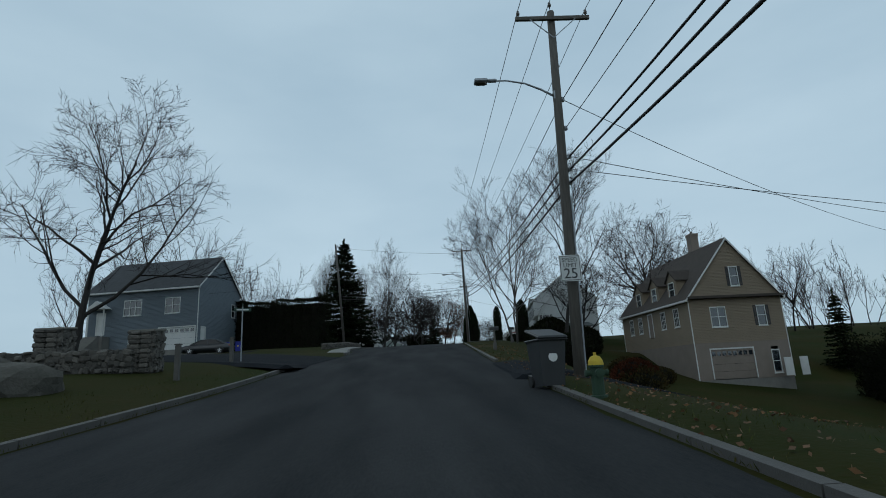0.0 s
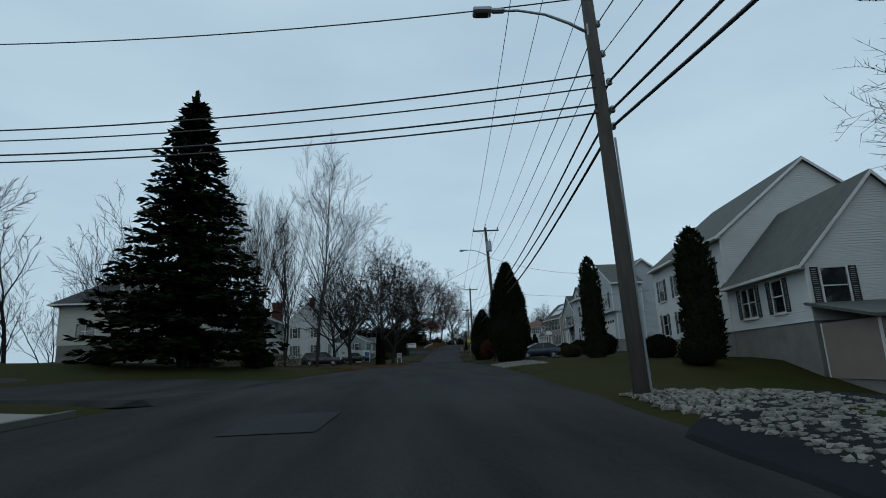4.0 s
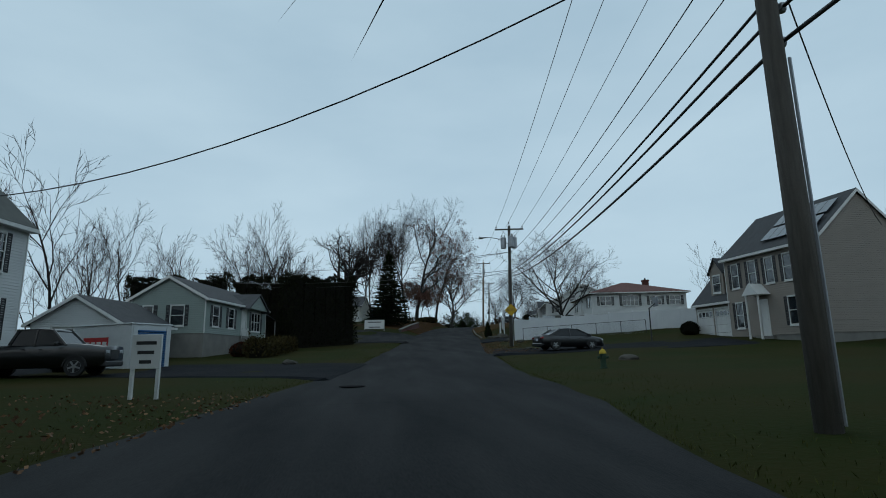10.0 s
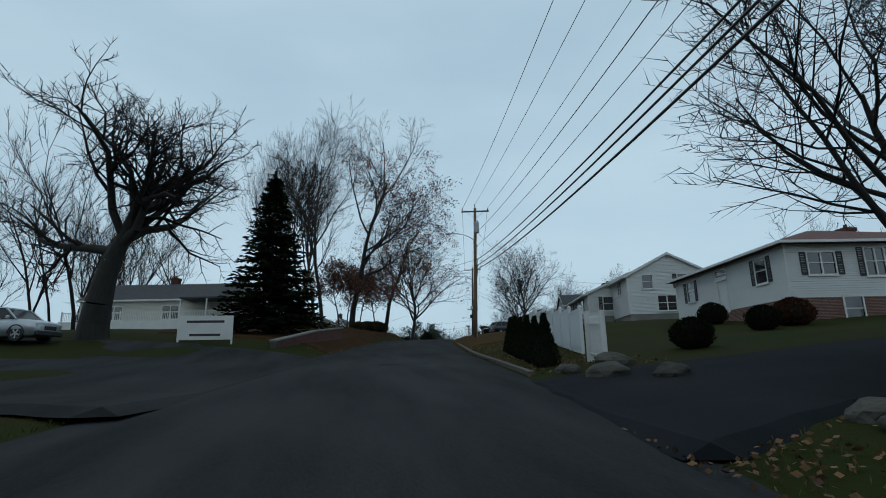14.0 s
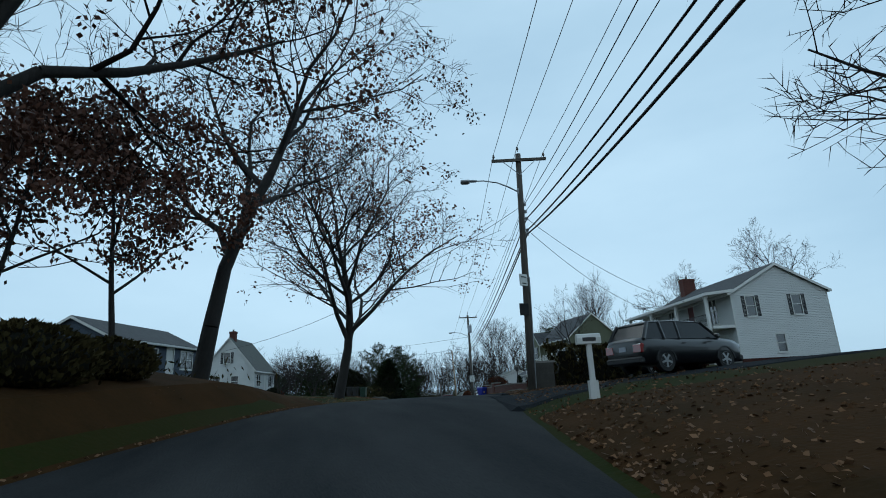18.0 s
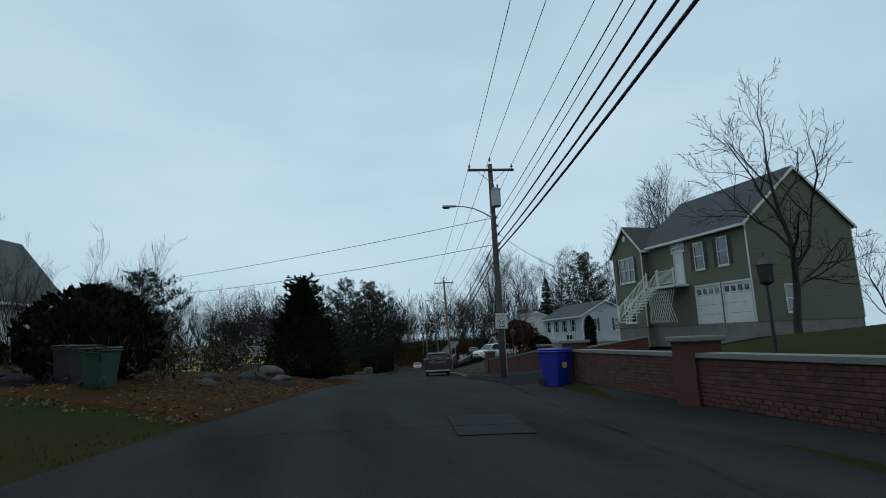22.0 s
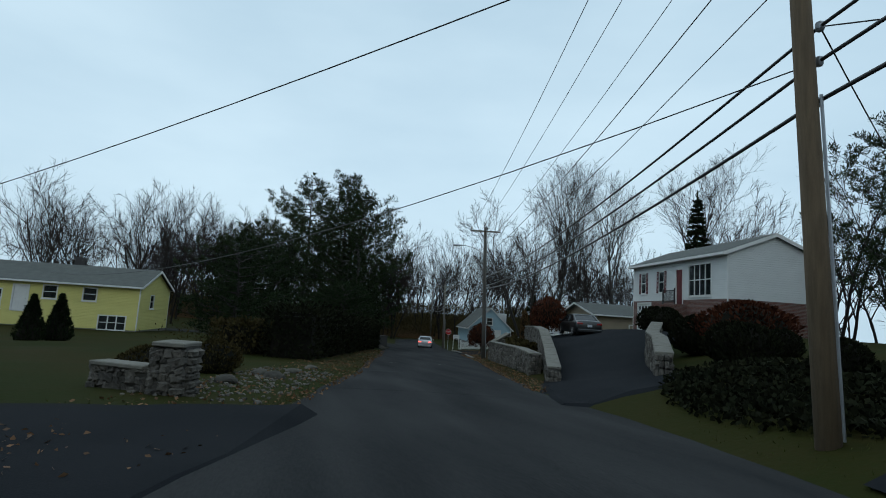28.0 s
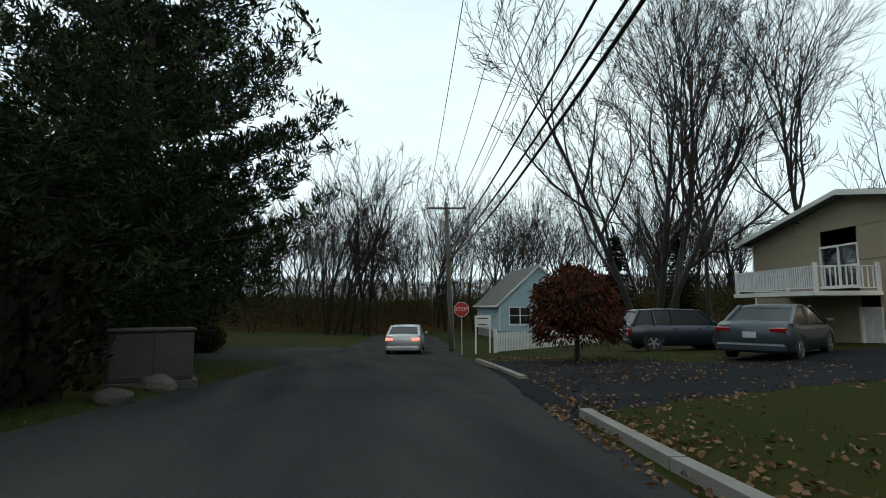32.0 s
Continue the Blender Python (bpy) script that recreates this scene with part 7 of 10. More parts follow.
def house_grey_ranch():
    th = thing("house", plot(355.7, 24.2, 3.1, 10.5, (0.78, 0.80, 1.09)), "light grey raised ranch with black shutters on a rocky bank", "house")
    ops = [("W", c, 1.6, 1.0, 1.35, "plain+") for c in (2.4, 6.2, 9.8, 13.4)] + [("W", 11.6, 0.0, 2.4, 1.2, "double"), ("S", 2.0, 1.6, 1.0, 1.35, "plain+"), ("S", 6.2, 1.6, 1.0, 1.35, "plain+"), ("W", 4.4, 0.6, 0.95, 2.05, "door")]
    volume(th, 0, 0, 8.6, 17.0, 3.4, 1.6, "y", S_GREY, M_ROOF, ops, shutter=M_SHUT, base=0.3, over=0.5, drop=2.0)


def house_white_brick_hip():
    th = thing("house", plot(367.0, 34.0, 3.2, 0), "low white house with a hipped roof among red shrubs", "house")
    volume(th, 0, 0, 11, 9, 2.7, 0, "x", S_WHITE, M_ROOF_B, [("S", 2.4, 0.8, 1.2, 1.3, "double+"), ("W", 2.5, 0.8, 1.2, 1.3, "double+"), ("W", 6.5, 0.8, 1.2, 1.3, "double+"), ("S", 8.0, 0.4, 1.0, 2.0, "reddoor")], shutter=M_SHUT, base=0.3)
    hip_roof(th, 0, 0, 11, 9, 2.75, 1.6, 0.5, M_ROOF_B, M_WHITE)
    chimney(th, 4.8, 2.0, 2.0, 5.4, 1.4, 0.8)


def house_yellow():
    th = thing("house", plot(395.1, -39.1, 0.28, 9.6, (1.24, 1.0, 1.15)), "yellow raised ranch with a bay window and grey roof", "house")
    ops = [("S", 3.0, 1.4, 2.6, 1.5, "bay"), ("S", 5.6, 1.2, 0.95, 2.1, "door"), ("S", 7.6, 2.4, 0.9, 1.0, "plain"), ("S", 10.4, 2.4, 0.9, 1.0, "plain"), ("S", 12.2, 0.1, 1.9, 1.1, "triple"), ("S", 8.6, 0.2, 0.9, 0.5, "plain"), ("E", 3.5, 2.0, 1.0, 1.1, "plain")]
    volume(th, 0, 0, 14.0, 9.0, 3.8, 1.5, "x", S_YELLOW, M_ROOF_G, ops, shutter=M_SHUT, base=0.1, over=0.45)
    chimney(th, 0.5, 1.0, 4.4, 6.2, 0.8, 0.6, M_BLACK)
    volume(th, -9.0, 0.6, 4.2, 7.0, 2.8, 1.2, "x", S_YELLOW, M_ROOF_G, [("S", 2.1, 0.1, 2.6, 2.1, "garage")], base=0.1)


def house_red_shutters():
    th = thing("house", plot(379.5, 19.8, 2.58, 7.9, (0.73, 0.76, 1.15)), "white raised ranch with red shutters over a brick garage storey", "house")
    ops = [("W", 2.2, 3.0, 0.9, 1.35, "plain+"), ("W", 5.8, 3.0, 0.9, 1.35, "plain+"), ("W", 12.2, 2.7, 3.2, 1.8, "bay"), ("W", 9.0, 2.2, 1.0, 2.15, "reddoor"), ("W", 2.4, 0.05, 2.7, 2.2, "garage"), ("W", 5.4, 0.6, 0.9, 1.0, "plain")]
    volume(th, 0, 0, 8.8, 16.0, 5.0, 1.1, "y", S_WHITE, M_ROOF_G, ops, shutter=M_SHUT_R, base=0.1, lower=M_BRICKFACE, lower_h=2.45, over=0.55)
    bm = bmesh.new()
    box(bm, -5.7, -4.4, -2.2, 0.0, -0.3, 2.15)
    part("landing", bm, M_BRICKFACE, th)
    railing(th, [(-5.6, -2.1, 2.15), (-5.6, -0.1, 2.15)], 0.9, 0.14, M_BLACK)


def house_tan():
    th = thing("house", plot(403.3, 24.7, -0.2, 0.8, (1.45, 0.88, 0.98)), "tan rendered split house with a low gable and a white balcony", "house")
    ops = [("W", 6.6, 3.2, 2.2, 1.6, "double"), ("W", 12.0, 3.6, 1.0, 1.1, "plain"), ("W", 14.6, 3.6, 1.2, 0.9, "double"), ("S", 3.0, 3.5, 1.0, 1.1, "plain"), ("S", 6.0, 3.6, 1.6, 0.7, "double"), ("S", 9.0, 3.5, 1.0, 1.1, "plain"), ("W", 8.2, 0.1, 1.0, 2.1, "door"), ("W", 13.0, 0.7, 1.4, 1.2, "double"), ("S", 3.5, 0.7, 1.4, 1.2, "double")]
    volume(th, 0, 0, 11.6, 15.0, 5.6, 1.3, "x", S_STUCCO, M_ROOF_G, ops, base=0.1, over=0.7, pitch=1.4)
    bm = bmesh.new()
    box(bm, -7.6, -5.8, -1.4, 4.6, 2.75, 2.92)
    part("balcony_floor", bm, M_WHITE, th)
    railing(th, [(-5.85, -1.3, 2.92), (-7.5, -1.3, 2.92), (-7.5, 4.5, 2.92), (-5.85, 4.5, 2.92)], 1.0, 0.14, M_VINYL)
    bm = bmesh.new()
    lathe(bm, [(0.05, -0.06), (0.1, 0.0), (0.05, 0.1)], 10, -5.95, -2.4)
    ob = part("wall_lamp", bm, glow("lit_wall_lamp", (1.0, 0.93, 0.8), 6.0), th)
    ob.location.z = 2.9


def house_pale_blue():
    th = thing("house", plot(434.2, 9.4, 0.66, 4.1, (1.03, 0.99, 1.02)), "pale blue cape house with a grey shingle roof", "house")
    ops = [("S", 1.8, 0.9, 1.8, 1.4, "double"), ("S", 4.8, 0.3, 0.95, 2.0, "door"), ("S", 3.4, 3.2, 0.9, 1.1, "plain"), ("E", 3.0, 0.9, 1.2, 1.3, "double"), ("E", 7.0, 0.9, 1.2, 1.3, "double")]
    volume(th, 0, 0, 7.0, 10.0, 2.7, 3.2, "y", S_BLUE, M_ROOF_G, ops, base=0.3)
    bm = bmesh.new()
    box(bm, 0.8, 3.3, -2.6, 3.6, 3.2, 5.2)
    part("shed_dormer", bm, S_WHITE, th)
    for y in (-1.4, 1.9):
        ps = window_meshes(0.9, 1.1, "plain", M_WHITE, None)
        for pn, me in ps:
            q = new(pn, me)
            q.parent = th
            q.matrix_local = pose(3.34, y, 3.7, 0, 0, 90)


for build in (house_brown, house_slate, house_dormer, house_white_colonial, house_grey_two_storey, house_grey_gable, house_taupe, house_left_split, house_left_colonial, house_ranch_grey, house_white_ranch_hip,
              house_left_porch, house_far_white, house_white_ranch_right, house_porch, house_blue_left, house_cape_left, house_green, house_grey_ranch, house_white_brick_hip, house_yellow, house_red_shutters, house_tan, house_pale_blue):
    build()

# ---- driveways and paths ----
drape("driveway", 26, 34, lambda s: between(EDGE, s)[1] + 0.2, -24, M_DRIVE, "dark asphalt side street mouth", cat="road", flare=3)
drape("driveway", 34, 57, -17.5, -27, M_DRIVE, "dark asphalt driveway to the slate blue house", flare=2)
drape("side_street", 72.5, 80, lambda s: between(EDGE, s)[1] + 0.3, -60, M_ASPHALT, "worn asphalt side street", cat="road", flare=4)
drape("driveway", 16.8, 22.8, 2.8, 31, M_DRIVE, "dark asphalt driveway sloping to the cape house", flare=1)
drape("driveway", 53.5, 76, lambda s: 3.0 + max(0, s - 62) * 0.95, lambda s: 3.4 + (s - 53.5) * 0.78, M_DRIVE, "dark asphalt driveway sloping to a garage")
drape("driveway", 106.5, 113, 3.2, 17, M_DRIVE, "dark asphalt driveway in front of a garage", flare=1.5)
drape("driveway", 131, 136.2, 2.9, 17, M_DRIVE, "dark asphalt driveway with a parked pickup", flare=1.5)
drape("driveway", 157.5, 165.5, -4.2, -23, M_DRIVE, "dark asphalt driveway with a storage container", flare=2)
drape("driveway", 172, 178.5, 3.2, 21, M_DRIVE, "dark asphalt driveway to a two-car garage", flare=2)
drape("parking_court", 195, 212, -5.2, -34, M_ASPHALT, "wide worn asphalt parking court", flare=3)
drape("driveway", 190.5, 197.5, 2.8, 15, M_DRIVE, "dark asphalt driveway between rocks and a fence", flare=2)
drape("driveway", 252.5, 258.5, 1.8, 15, M_DRIVE, "dark driveway with a parked car", flare=1.5)
drape("driveway", 263, 271, 2.5, 15, M_DRIVE, "asphalt forecourt with parked cars", flare=2)
drape("driveway", 297, 303, -5.0, -20, M_DRIVE, "asphalt driveway to the cape house", flare=2)
drape("driveway", 299.5, 307.5, 3.4, 15, M_DRIVE, "dark asphalt driveway to two garage doors", flare=2)
drape("side_street", 327, 338, lambda s: between(EDGE, s)[1] + 0.3, -50, M_ASPHALT, "asphalt side street mouth", cat="road", flare=5)
drape("driveway", 341.5, 347.5, -2.4, -24, M_DRIVE, "asphalt driveway to the yellow house", flare=2.5)
drape("driveway", 338.5, 344.5, 5.0, 15, M_DRIVE, "asphalt driveway with a parked white car", flare=2)
WALL_A = [(354, 3.2), (360.6, 3.9), (366, 5.4), (371, 6.0), (376, 6.5), (385, 6.7)]
WALL_B = [(354, 6.6), (355, 6.9), (358.5, 7.7), (362.5, 8.6), (367, 10.3), (369, 13.3), (385, 13.6)]


def along(rows, s):
    for (a, p), (b, q) in zip(rows, rows[1:]):
        if s <= b:
            return p + (q - p) * (s - a) / (b - a)
    return rows[-1][1]


drape("driveway", 354.6, 384, lambda s: along(WALL_A, s), lambda s: along(WALL_B, s), M_DRIVE, "dark asphalt driveway between stone walls up to a garage", lift=0.07, ds=0.6)
drape("driveway", 391.5, 399.5, 1.8, 14, M_DRIVE, "asphalt driveway with a parked grey car", flare=2)
drape("side_street", 404, 412, -5.6, -40, M_ASPHALT, "asphalt side street at the stop sign", cat="road", flare=4)


def kerb(s0, s1, side, label, material=None, h=0.14):
    """A kerb in lengths of about two metres along one edge of the road."""
    a, b = (s0, s1)
    x0, y0 = lay(a, 0)
    th = thing("kerb", Matrix.Translation((x0, y0, road_z(a))), label, "kerb", kind="structure")
    n = int((b - a) / 2.0)
    for i in range(n):
        p0, p1 = a + (b - a) * i / n + 0.015, a + (b - a) * (i + 1) / n - 0.015
        pts = []
        for p in (p0, p1):
            r, l = between(EDGE, p)
            u0, u1 = (r + 0.05, r + 0.22) if side > 0 else (l - 0.22, l - 0.05)
            for u in (u0, u1):
                pts.append(Vector((*lay(p, u), road_z(p))) - Vector((x0, y0, road_z(a))))
        bm = bmesh.new()
        v0 = [bm.verts.new((p.x, p.y, p.z - 0.25)) for p in pts]
        v1 = [bm.verts.new((p.x, p.y, p.z + h + 0.012 * noise.noise((p0, i, side)))) for p in pts]
        for f in ((v1[0], v1[1], v1[3], v1[2]), (v0[0], v0[1], v1[1], v1[0]), (v0[1], v0[3], v1[3], v1[1]), (v0[3], v0[2], v1[2], v1[3]), (v0[2], v0[0], v1[0], v1[2])):
            bm.faces.new(f)
        bmesh.ops.recalc_face_normals(bm, faces=bm.faces)
        part("kerb_stone", bm, material or M_KERB, th)
    return th


kerb(-20, 16.4, 1, "weathered asphalt kerb beside the lawn", h=0.08)
kerb(23.2, 53, 1, "weathered asphalt kerb beside the lawn", h=0.08)
kerb(-20, 25, -1, "weathered kerb beside a rocky verge", h=0.12)
kerb(36.5, 67, -1, "weathered kerb with a narrow pavement", h=0.12)
kerb(198.5, 225, 1, "grey kerb beside a leafy bank", h=0.13)
kerb(320.5, 338, 1, "pale concrete kerb beside a rocky bank", M_CONC, 0.14)
kerb(385, 390.9, 1, "pale kerb beside a lawn", M_CONC, 0.12)
kerb(396.2, 404, 1, "pale kerb beside a lawn", M_CONC, 0.12)
drape("pavement", 40, 67, lambda s: between(EDGE, s)[1] - 0.25, lambda s: between(EDGE, s)[1] - 1.7, M_CONC, "narrow worn concrete pavement", lift=0.02, cat="pavement")


# ---- fallen leaves and gravel ----
def litter(s0, s1, u0, u1, n, label, material=None, size=0.075, name="fallen_leaves", cat="leaves", lift=0.015):
    rng = np.random.default_rng(int(s0 * 3 + 7))
    p, d = [], []
    for _ in range(n):
        s = rng.uniform(s0, s1)
        a, b = (u0(s) if callable(u0) else u0), (u1(s) if callable(u1) else u1)
        u = a + (b - a) * rng.uniform() ** 1.6
        if noise.noise((s * 0.5, u * 0.7, 4)) < rng.uniform(-0.6, 0.15):
            continue
        x, y = lay(s, u)
        p.append((x, y, ground_z(s, u) + lift + rng.uniform(0, 0.03)))
        a_ = rng.uniform(0, 6.28)
        d.append((math.cos(a_), math.sin(a_), rng.uniform(-0.1, 0.35)))
    p, d = np.array(p), np.array(d)
    v, f = blades_np(p, d, size * 1.15, size * 0.42, rng)
    org = p[0].copy()
    ob = new(name, mesh_np(name, v - org, f, material or M_LEAFLIT))
    ob.location = org
    return tagged(ob, label, cat, kind="stuff")


def er(k):
    return lambda s: between(EDGE, s)[0] + k


def el(k):
    return lambda s: between(EDGE, s)[1] + k


litter(292, 326, el(-0.1), el(-6), 9000, "thick brown fallen leaves on the bank", size=0.09)
litter(312, 328, el(0.5), el(-4), 4000, "brown fallen leaves at the corner", size=0.09)
litter(172, 190, er(-0.3), er(4), 3000, "brown fallen leaves along the verge")
litter(198, 226, er(0), er(4), 3500, "orange fallen leaves on the bank")
litter(100, 150, el(0.4), el(-9), 6000, "brown fallen leaves under bare trees")
litter(215, 275, el(0.3), el(-9), 6000, "red-brown fallen leaves under oaks")
litter(228, 262, er(0), er(6), 3500, "brown fallen leaves on the lawn")
litter(345, 388, el(0.3), el(-3), 3500, "brown fallen leaves beside the road")
litter(358, 392, er(-0.3), er(0.8), 2500, "brown fallen leaves at the foot of the stone wall")
litter(382, 404, er(0.2), er(7), 4000, "brown fallen leaves scattered on the lawn")
litter(0, 40, er(0.2), er(9), 2500, "scattered brown leaves on the lawn")
litter(258, 275, er(0.2), er(4), 1800, "fallen leaves by the driveway")
M_GRAVEL = mat("pale_gravel", (0.19, 0.175, 0.15), (0.10, 0.094, 0.085), 6, 0.95, 0.6, island=0.35)


def gravel(s0, s1, u0, u1, n, label, size=0.07, material=None):
    rng = np.random.default_rng(int(s0))
    V, F = [], []
    base = np.array([[1, 0, -.3], [-.5, .87, -.3], [-.5, -.87, -.3], [.5, .5, .5], [-.6, .1, .6], [.3, -.6, .55]])
    faces = [(0, 1, 2), (3, 4, 5), (0, 3, 5), (0, 1, 3), (1, 4, 3), (1, 2, 4), (2, 5, 4), (2, 0, 5)]
    org = None
    for _ in range(n):
        s = rng.uniform(s0, s1)
        a, b = (u0(s) if callable(u0) else u0), (u1(s) if callable(u1) else u1)
        u = rng.uniform(min(a, b), max(a, b))
        x, y = lay(s, u)
        p = np.array([x, y, ground_z(s, u) + 0.01])
        if org is None:
            org = p
        k = size * rng.uniform(0.5, 1.3)
        a_ = rng.uniform(0, 6.28)
        r = np.array([[math.cos(a_), -math.sin(a_), 0], [math.sin(a_), math.cos(a_), 0], [0, 0, 0.8]])
        i = len(V) * 6
        V.append((base * rng.uniform(0.7, 1.2, (6, 1))) @ r.T * k + p - org)
        F += [tuple(i + q for q in f) for f in faces]
    ob = new("gravel", mesh_np("gravel", np.concatenate(V), F, material or M_GRAVEL))
    ob.location = org
    return tagged(ob, label, "gravel", kind="stuff")


drape("gravel_bed", 85.5, 92.8, er(0.1), er(1.9), mat("stony_earth", (0.07, 0.062, 0.052), (0.035, 0.031, 0.027), 3, 0.95, 0.8, fine=25, spec=0.05), "strip of pale gravel beside the road", lift=0.03, cat="gravel")
gravel(84.5, 93.6, er(0.0), er(2.3), 5200, "pale crushed stone along the road", 0.085)
gravel(58.5, 66, er(0.3), er(3.5), 1500, "pale stones round the pole", 0.09)

drape("forecourt", 271.5, 299.5, er(-0.4), lambda s: 5.0 + max(0, 283 - s) * 0.14, M_ASPHALT, "worn asphalt shoulder in front of a brick wall", lift=0.02)
drape("forecourt", 306, 320.5, er(-0.4), lambda s: 7.6 - max(0, s - 314) * 0.15, M_ASPHALT, "worn asphalt shoulder in front of a brick wall", lift=0.02)
M_LEAFBED = mat("leaf_covered_ground", (0.055, 0.026, 0.010), (0.024, 0.015, 0.006), 0.8, 1.0, 0.8, fine=12, spec=0.04)
drape("leaf_bed", 98, 134, el(0.0), el(-7), M_LEAFBED, "verge of brown grass and fallen leaves", cat="leaves", lift=0.05)
drape("leaf_bed", 320, 338, er(0.35), er(7), mat("mossy_bank", (0.038, 0.040, 0.018), (0.020, 0.017, 0.010), 0.8, 1.0, 0.9, fine=12, spec=0.05), "stony earth bank with dead leaves", cat="leaves", lift=0.04)
drape("leaf_bed", 449, 560, -90, 80, M_LEAFBED, "woodland floor of brown leaves", cat="leaves", lift=0.05, ds=3.0)
drape("leaf_bed", 216, 262, el(0.05), el(-10), M_LEAFBED, "ground covered in red-brown oak leaves", cat="leaves", lift=0.1)
drape("leaf_bed", 227, 249, er(0.1), er(9), M_LEAFBED, "worn lawn covered in brown leaves", cat="leaves", lift=0.04)
drape("straw_verge", 217, 239, er(0.1), er(5.5), mat("straw_grass", (0.062, 0.034, 0.009), (0.032, 0.019, 0.006), 0.3, 1.0, 0.8, fine=9, spec=0.05), "verge of yellowed winter grass beside the road", cat="grass", lift=0.07)
drape("leaf_bed", 293, 325, el(0.1), el(-5), M_LEAFBED, "bank covered in brown leaves", cat="leaves", lift=0.04)
litter(227, 249, er(0.1), er(9), 8000, "orange and brown leaves on a worn lawn", size=0.085)

# ---- evergreens ----
put_plant("spruce", 88.9, -15.9, 1.2, "tall dark Norway spruce with drooping boughs", group="", wide=1.3)
put_plant("arborvitae", 93.2, 4.9, 0.93, "huge dark columnar arborvitae beside gravel", wide=0.97)
put_plant("arborvitae", 124.3, 5.2, 0.84, "dark columnar arborvitae on a lawn", wide=1.28)
put_plant("slim_cedar", 80.0, 12.2, 1.1, "slim dark cedar against the white house")
put_plant("slim_cedar", 86.5, 9.0, 1.05, "slim dark cedar by the corner of the house", wide=0.75)
for s, u in ((127.5, 8.8), (126.0, 9.6), (124.8, 10.3), (123.6, 10.9), (122.4, 11.4)):
    put_plant("cone_cedar", s, u, 0.86, "dark cone-shaped cedar in a row", group="row of cedars")
for i in range(6):
    put_plant("cone_cedar", 200.3 + i * 1.7, 3.9 + 0.05 * i, 0.56 - 0.02 * (i % 2), "small dark cone-shaped cedar in a row", group="row of small cedars", wide=0.85)
put_plant("spruce", 221.5, -11.3, 0.80, "dark ragged spruce beside the signboard", wide=1.3)
put_plant("spruce_small", 152.0, -30.0, 1.1, "dark spruce behind the houses")
put_plant("spruce_small", 215.0, 42.0, 1.0, "dark spruce behind the fence")
put_plant("spruce_small", 236.5, -15.5, 1.0, "dark cedar beside the porch house", wide=0.8)
put_plant("big_cedar", 314.2, -6.0, 0.74, "dense dark cedar on a leafy bank", wide=1.2)
put_plant("big_cedar", 320.5, -6.9, 0.74, "dense dark cedar with feathery sprays", wide=1.2, turn=90)
put_plant("pine", 400.5, -10.0, 1.02, "broad dark white pine with long boughs")
put_plant("pine", 404.5, -12.5, 1.2, "tall white pine with open crown", turn=80)
put_plant("pine", 417.0, -19.5, 1.35, "dark white pine behind a hedge", turn=150)
put_plant("pine_low", 377.5, -13.6, 0.95, "dense dark young pine behind a hedge", turn=10, wide=1.1)
put_plant("pine_low", 372.0, -12.6, 0.75, "dense dark young pine behind a hedge", turn=120, wide=1.15)
put_plant("pine_low", 391.5, -9.8, 0.66, "low dark pine with boughs to the ground", turn=200, wide=1.3)
put_plant("pine_low", 395.0, -9.4, 0.7, "low dark pine with boughs to the ground", turn=300, wide=1.3)
put_plant("pine_low", 399.0, -10.4, 0.75, "low dark pine with boughs to the ground", turn=45, wide=1.25)
put_plant("pine_low", 404.0, -12.0, 0.8, "low dark pine with boughs to the ground", turn=160, wide=1.25)
put_plant("brown_column", 381.0, 6.1, 0.75, "brown columnar shrub above the stone wall", category="shrub", name="shrub", wide=0.75)
put_plant("brown_column", 381.3, 6.8, 0.6, "brown columnar shrub above the stone wall", category="shrub", name="shrub", wide=0.8)
put_plant("pine_low", 352.0, -24.0, 0.9, "young pine at the edge of the wood", turn=20)
put_plant("pine", 352.0, -33.0, 0.6, "pine behind the side street", turn=40)
put_plant("pine", 372.0, 29.0, 0.95, "dark pine on the slope", turn=60)
put_plant("spruce", 397.5, 27.5, 1.18, "tall narrow spruce behind the house", wide=0.75)
put_plant("spruce", 436.0, 26.0, 0.62, "dark spruce behind the tan house")
put_plant("spruce_small", 430.0, 17.0, 1.0, "dark spruce beside the blue house")
put_plant("pine_low", 318.0, -17.0, 0.75, "young pine in the scrub", turn=33)
put_plant("slim_cedar", 36.0, 33.0, 1.5, "tall dark cedar beyond the lawn")
put_plant("spruce_small", 60.0, 44.0, 0.9, "dark conifer beyond the lawn")
put_plant("cone_cedar", 372.0, -24.7, 0.9, "small cone-shaped cedar by the yellow house", group="cedars by the yellow house")
put_plant("cone_cedar", 373.6, -24.2, 0.95, "small cone-shaped cedar by the yellow house", group="cedars by the yellow house")
put_plant("slim_cedar", 113.0, -20.0, 1.35, "dark ragged cedar in the yard", wide=1.0)
put_plant("slim_cedar", 316.5, 13.0, 0.5, "slim clipped cedar by the stairs")

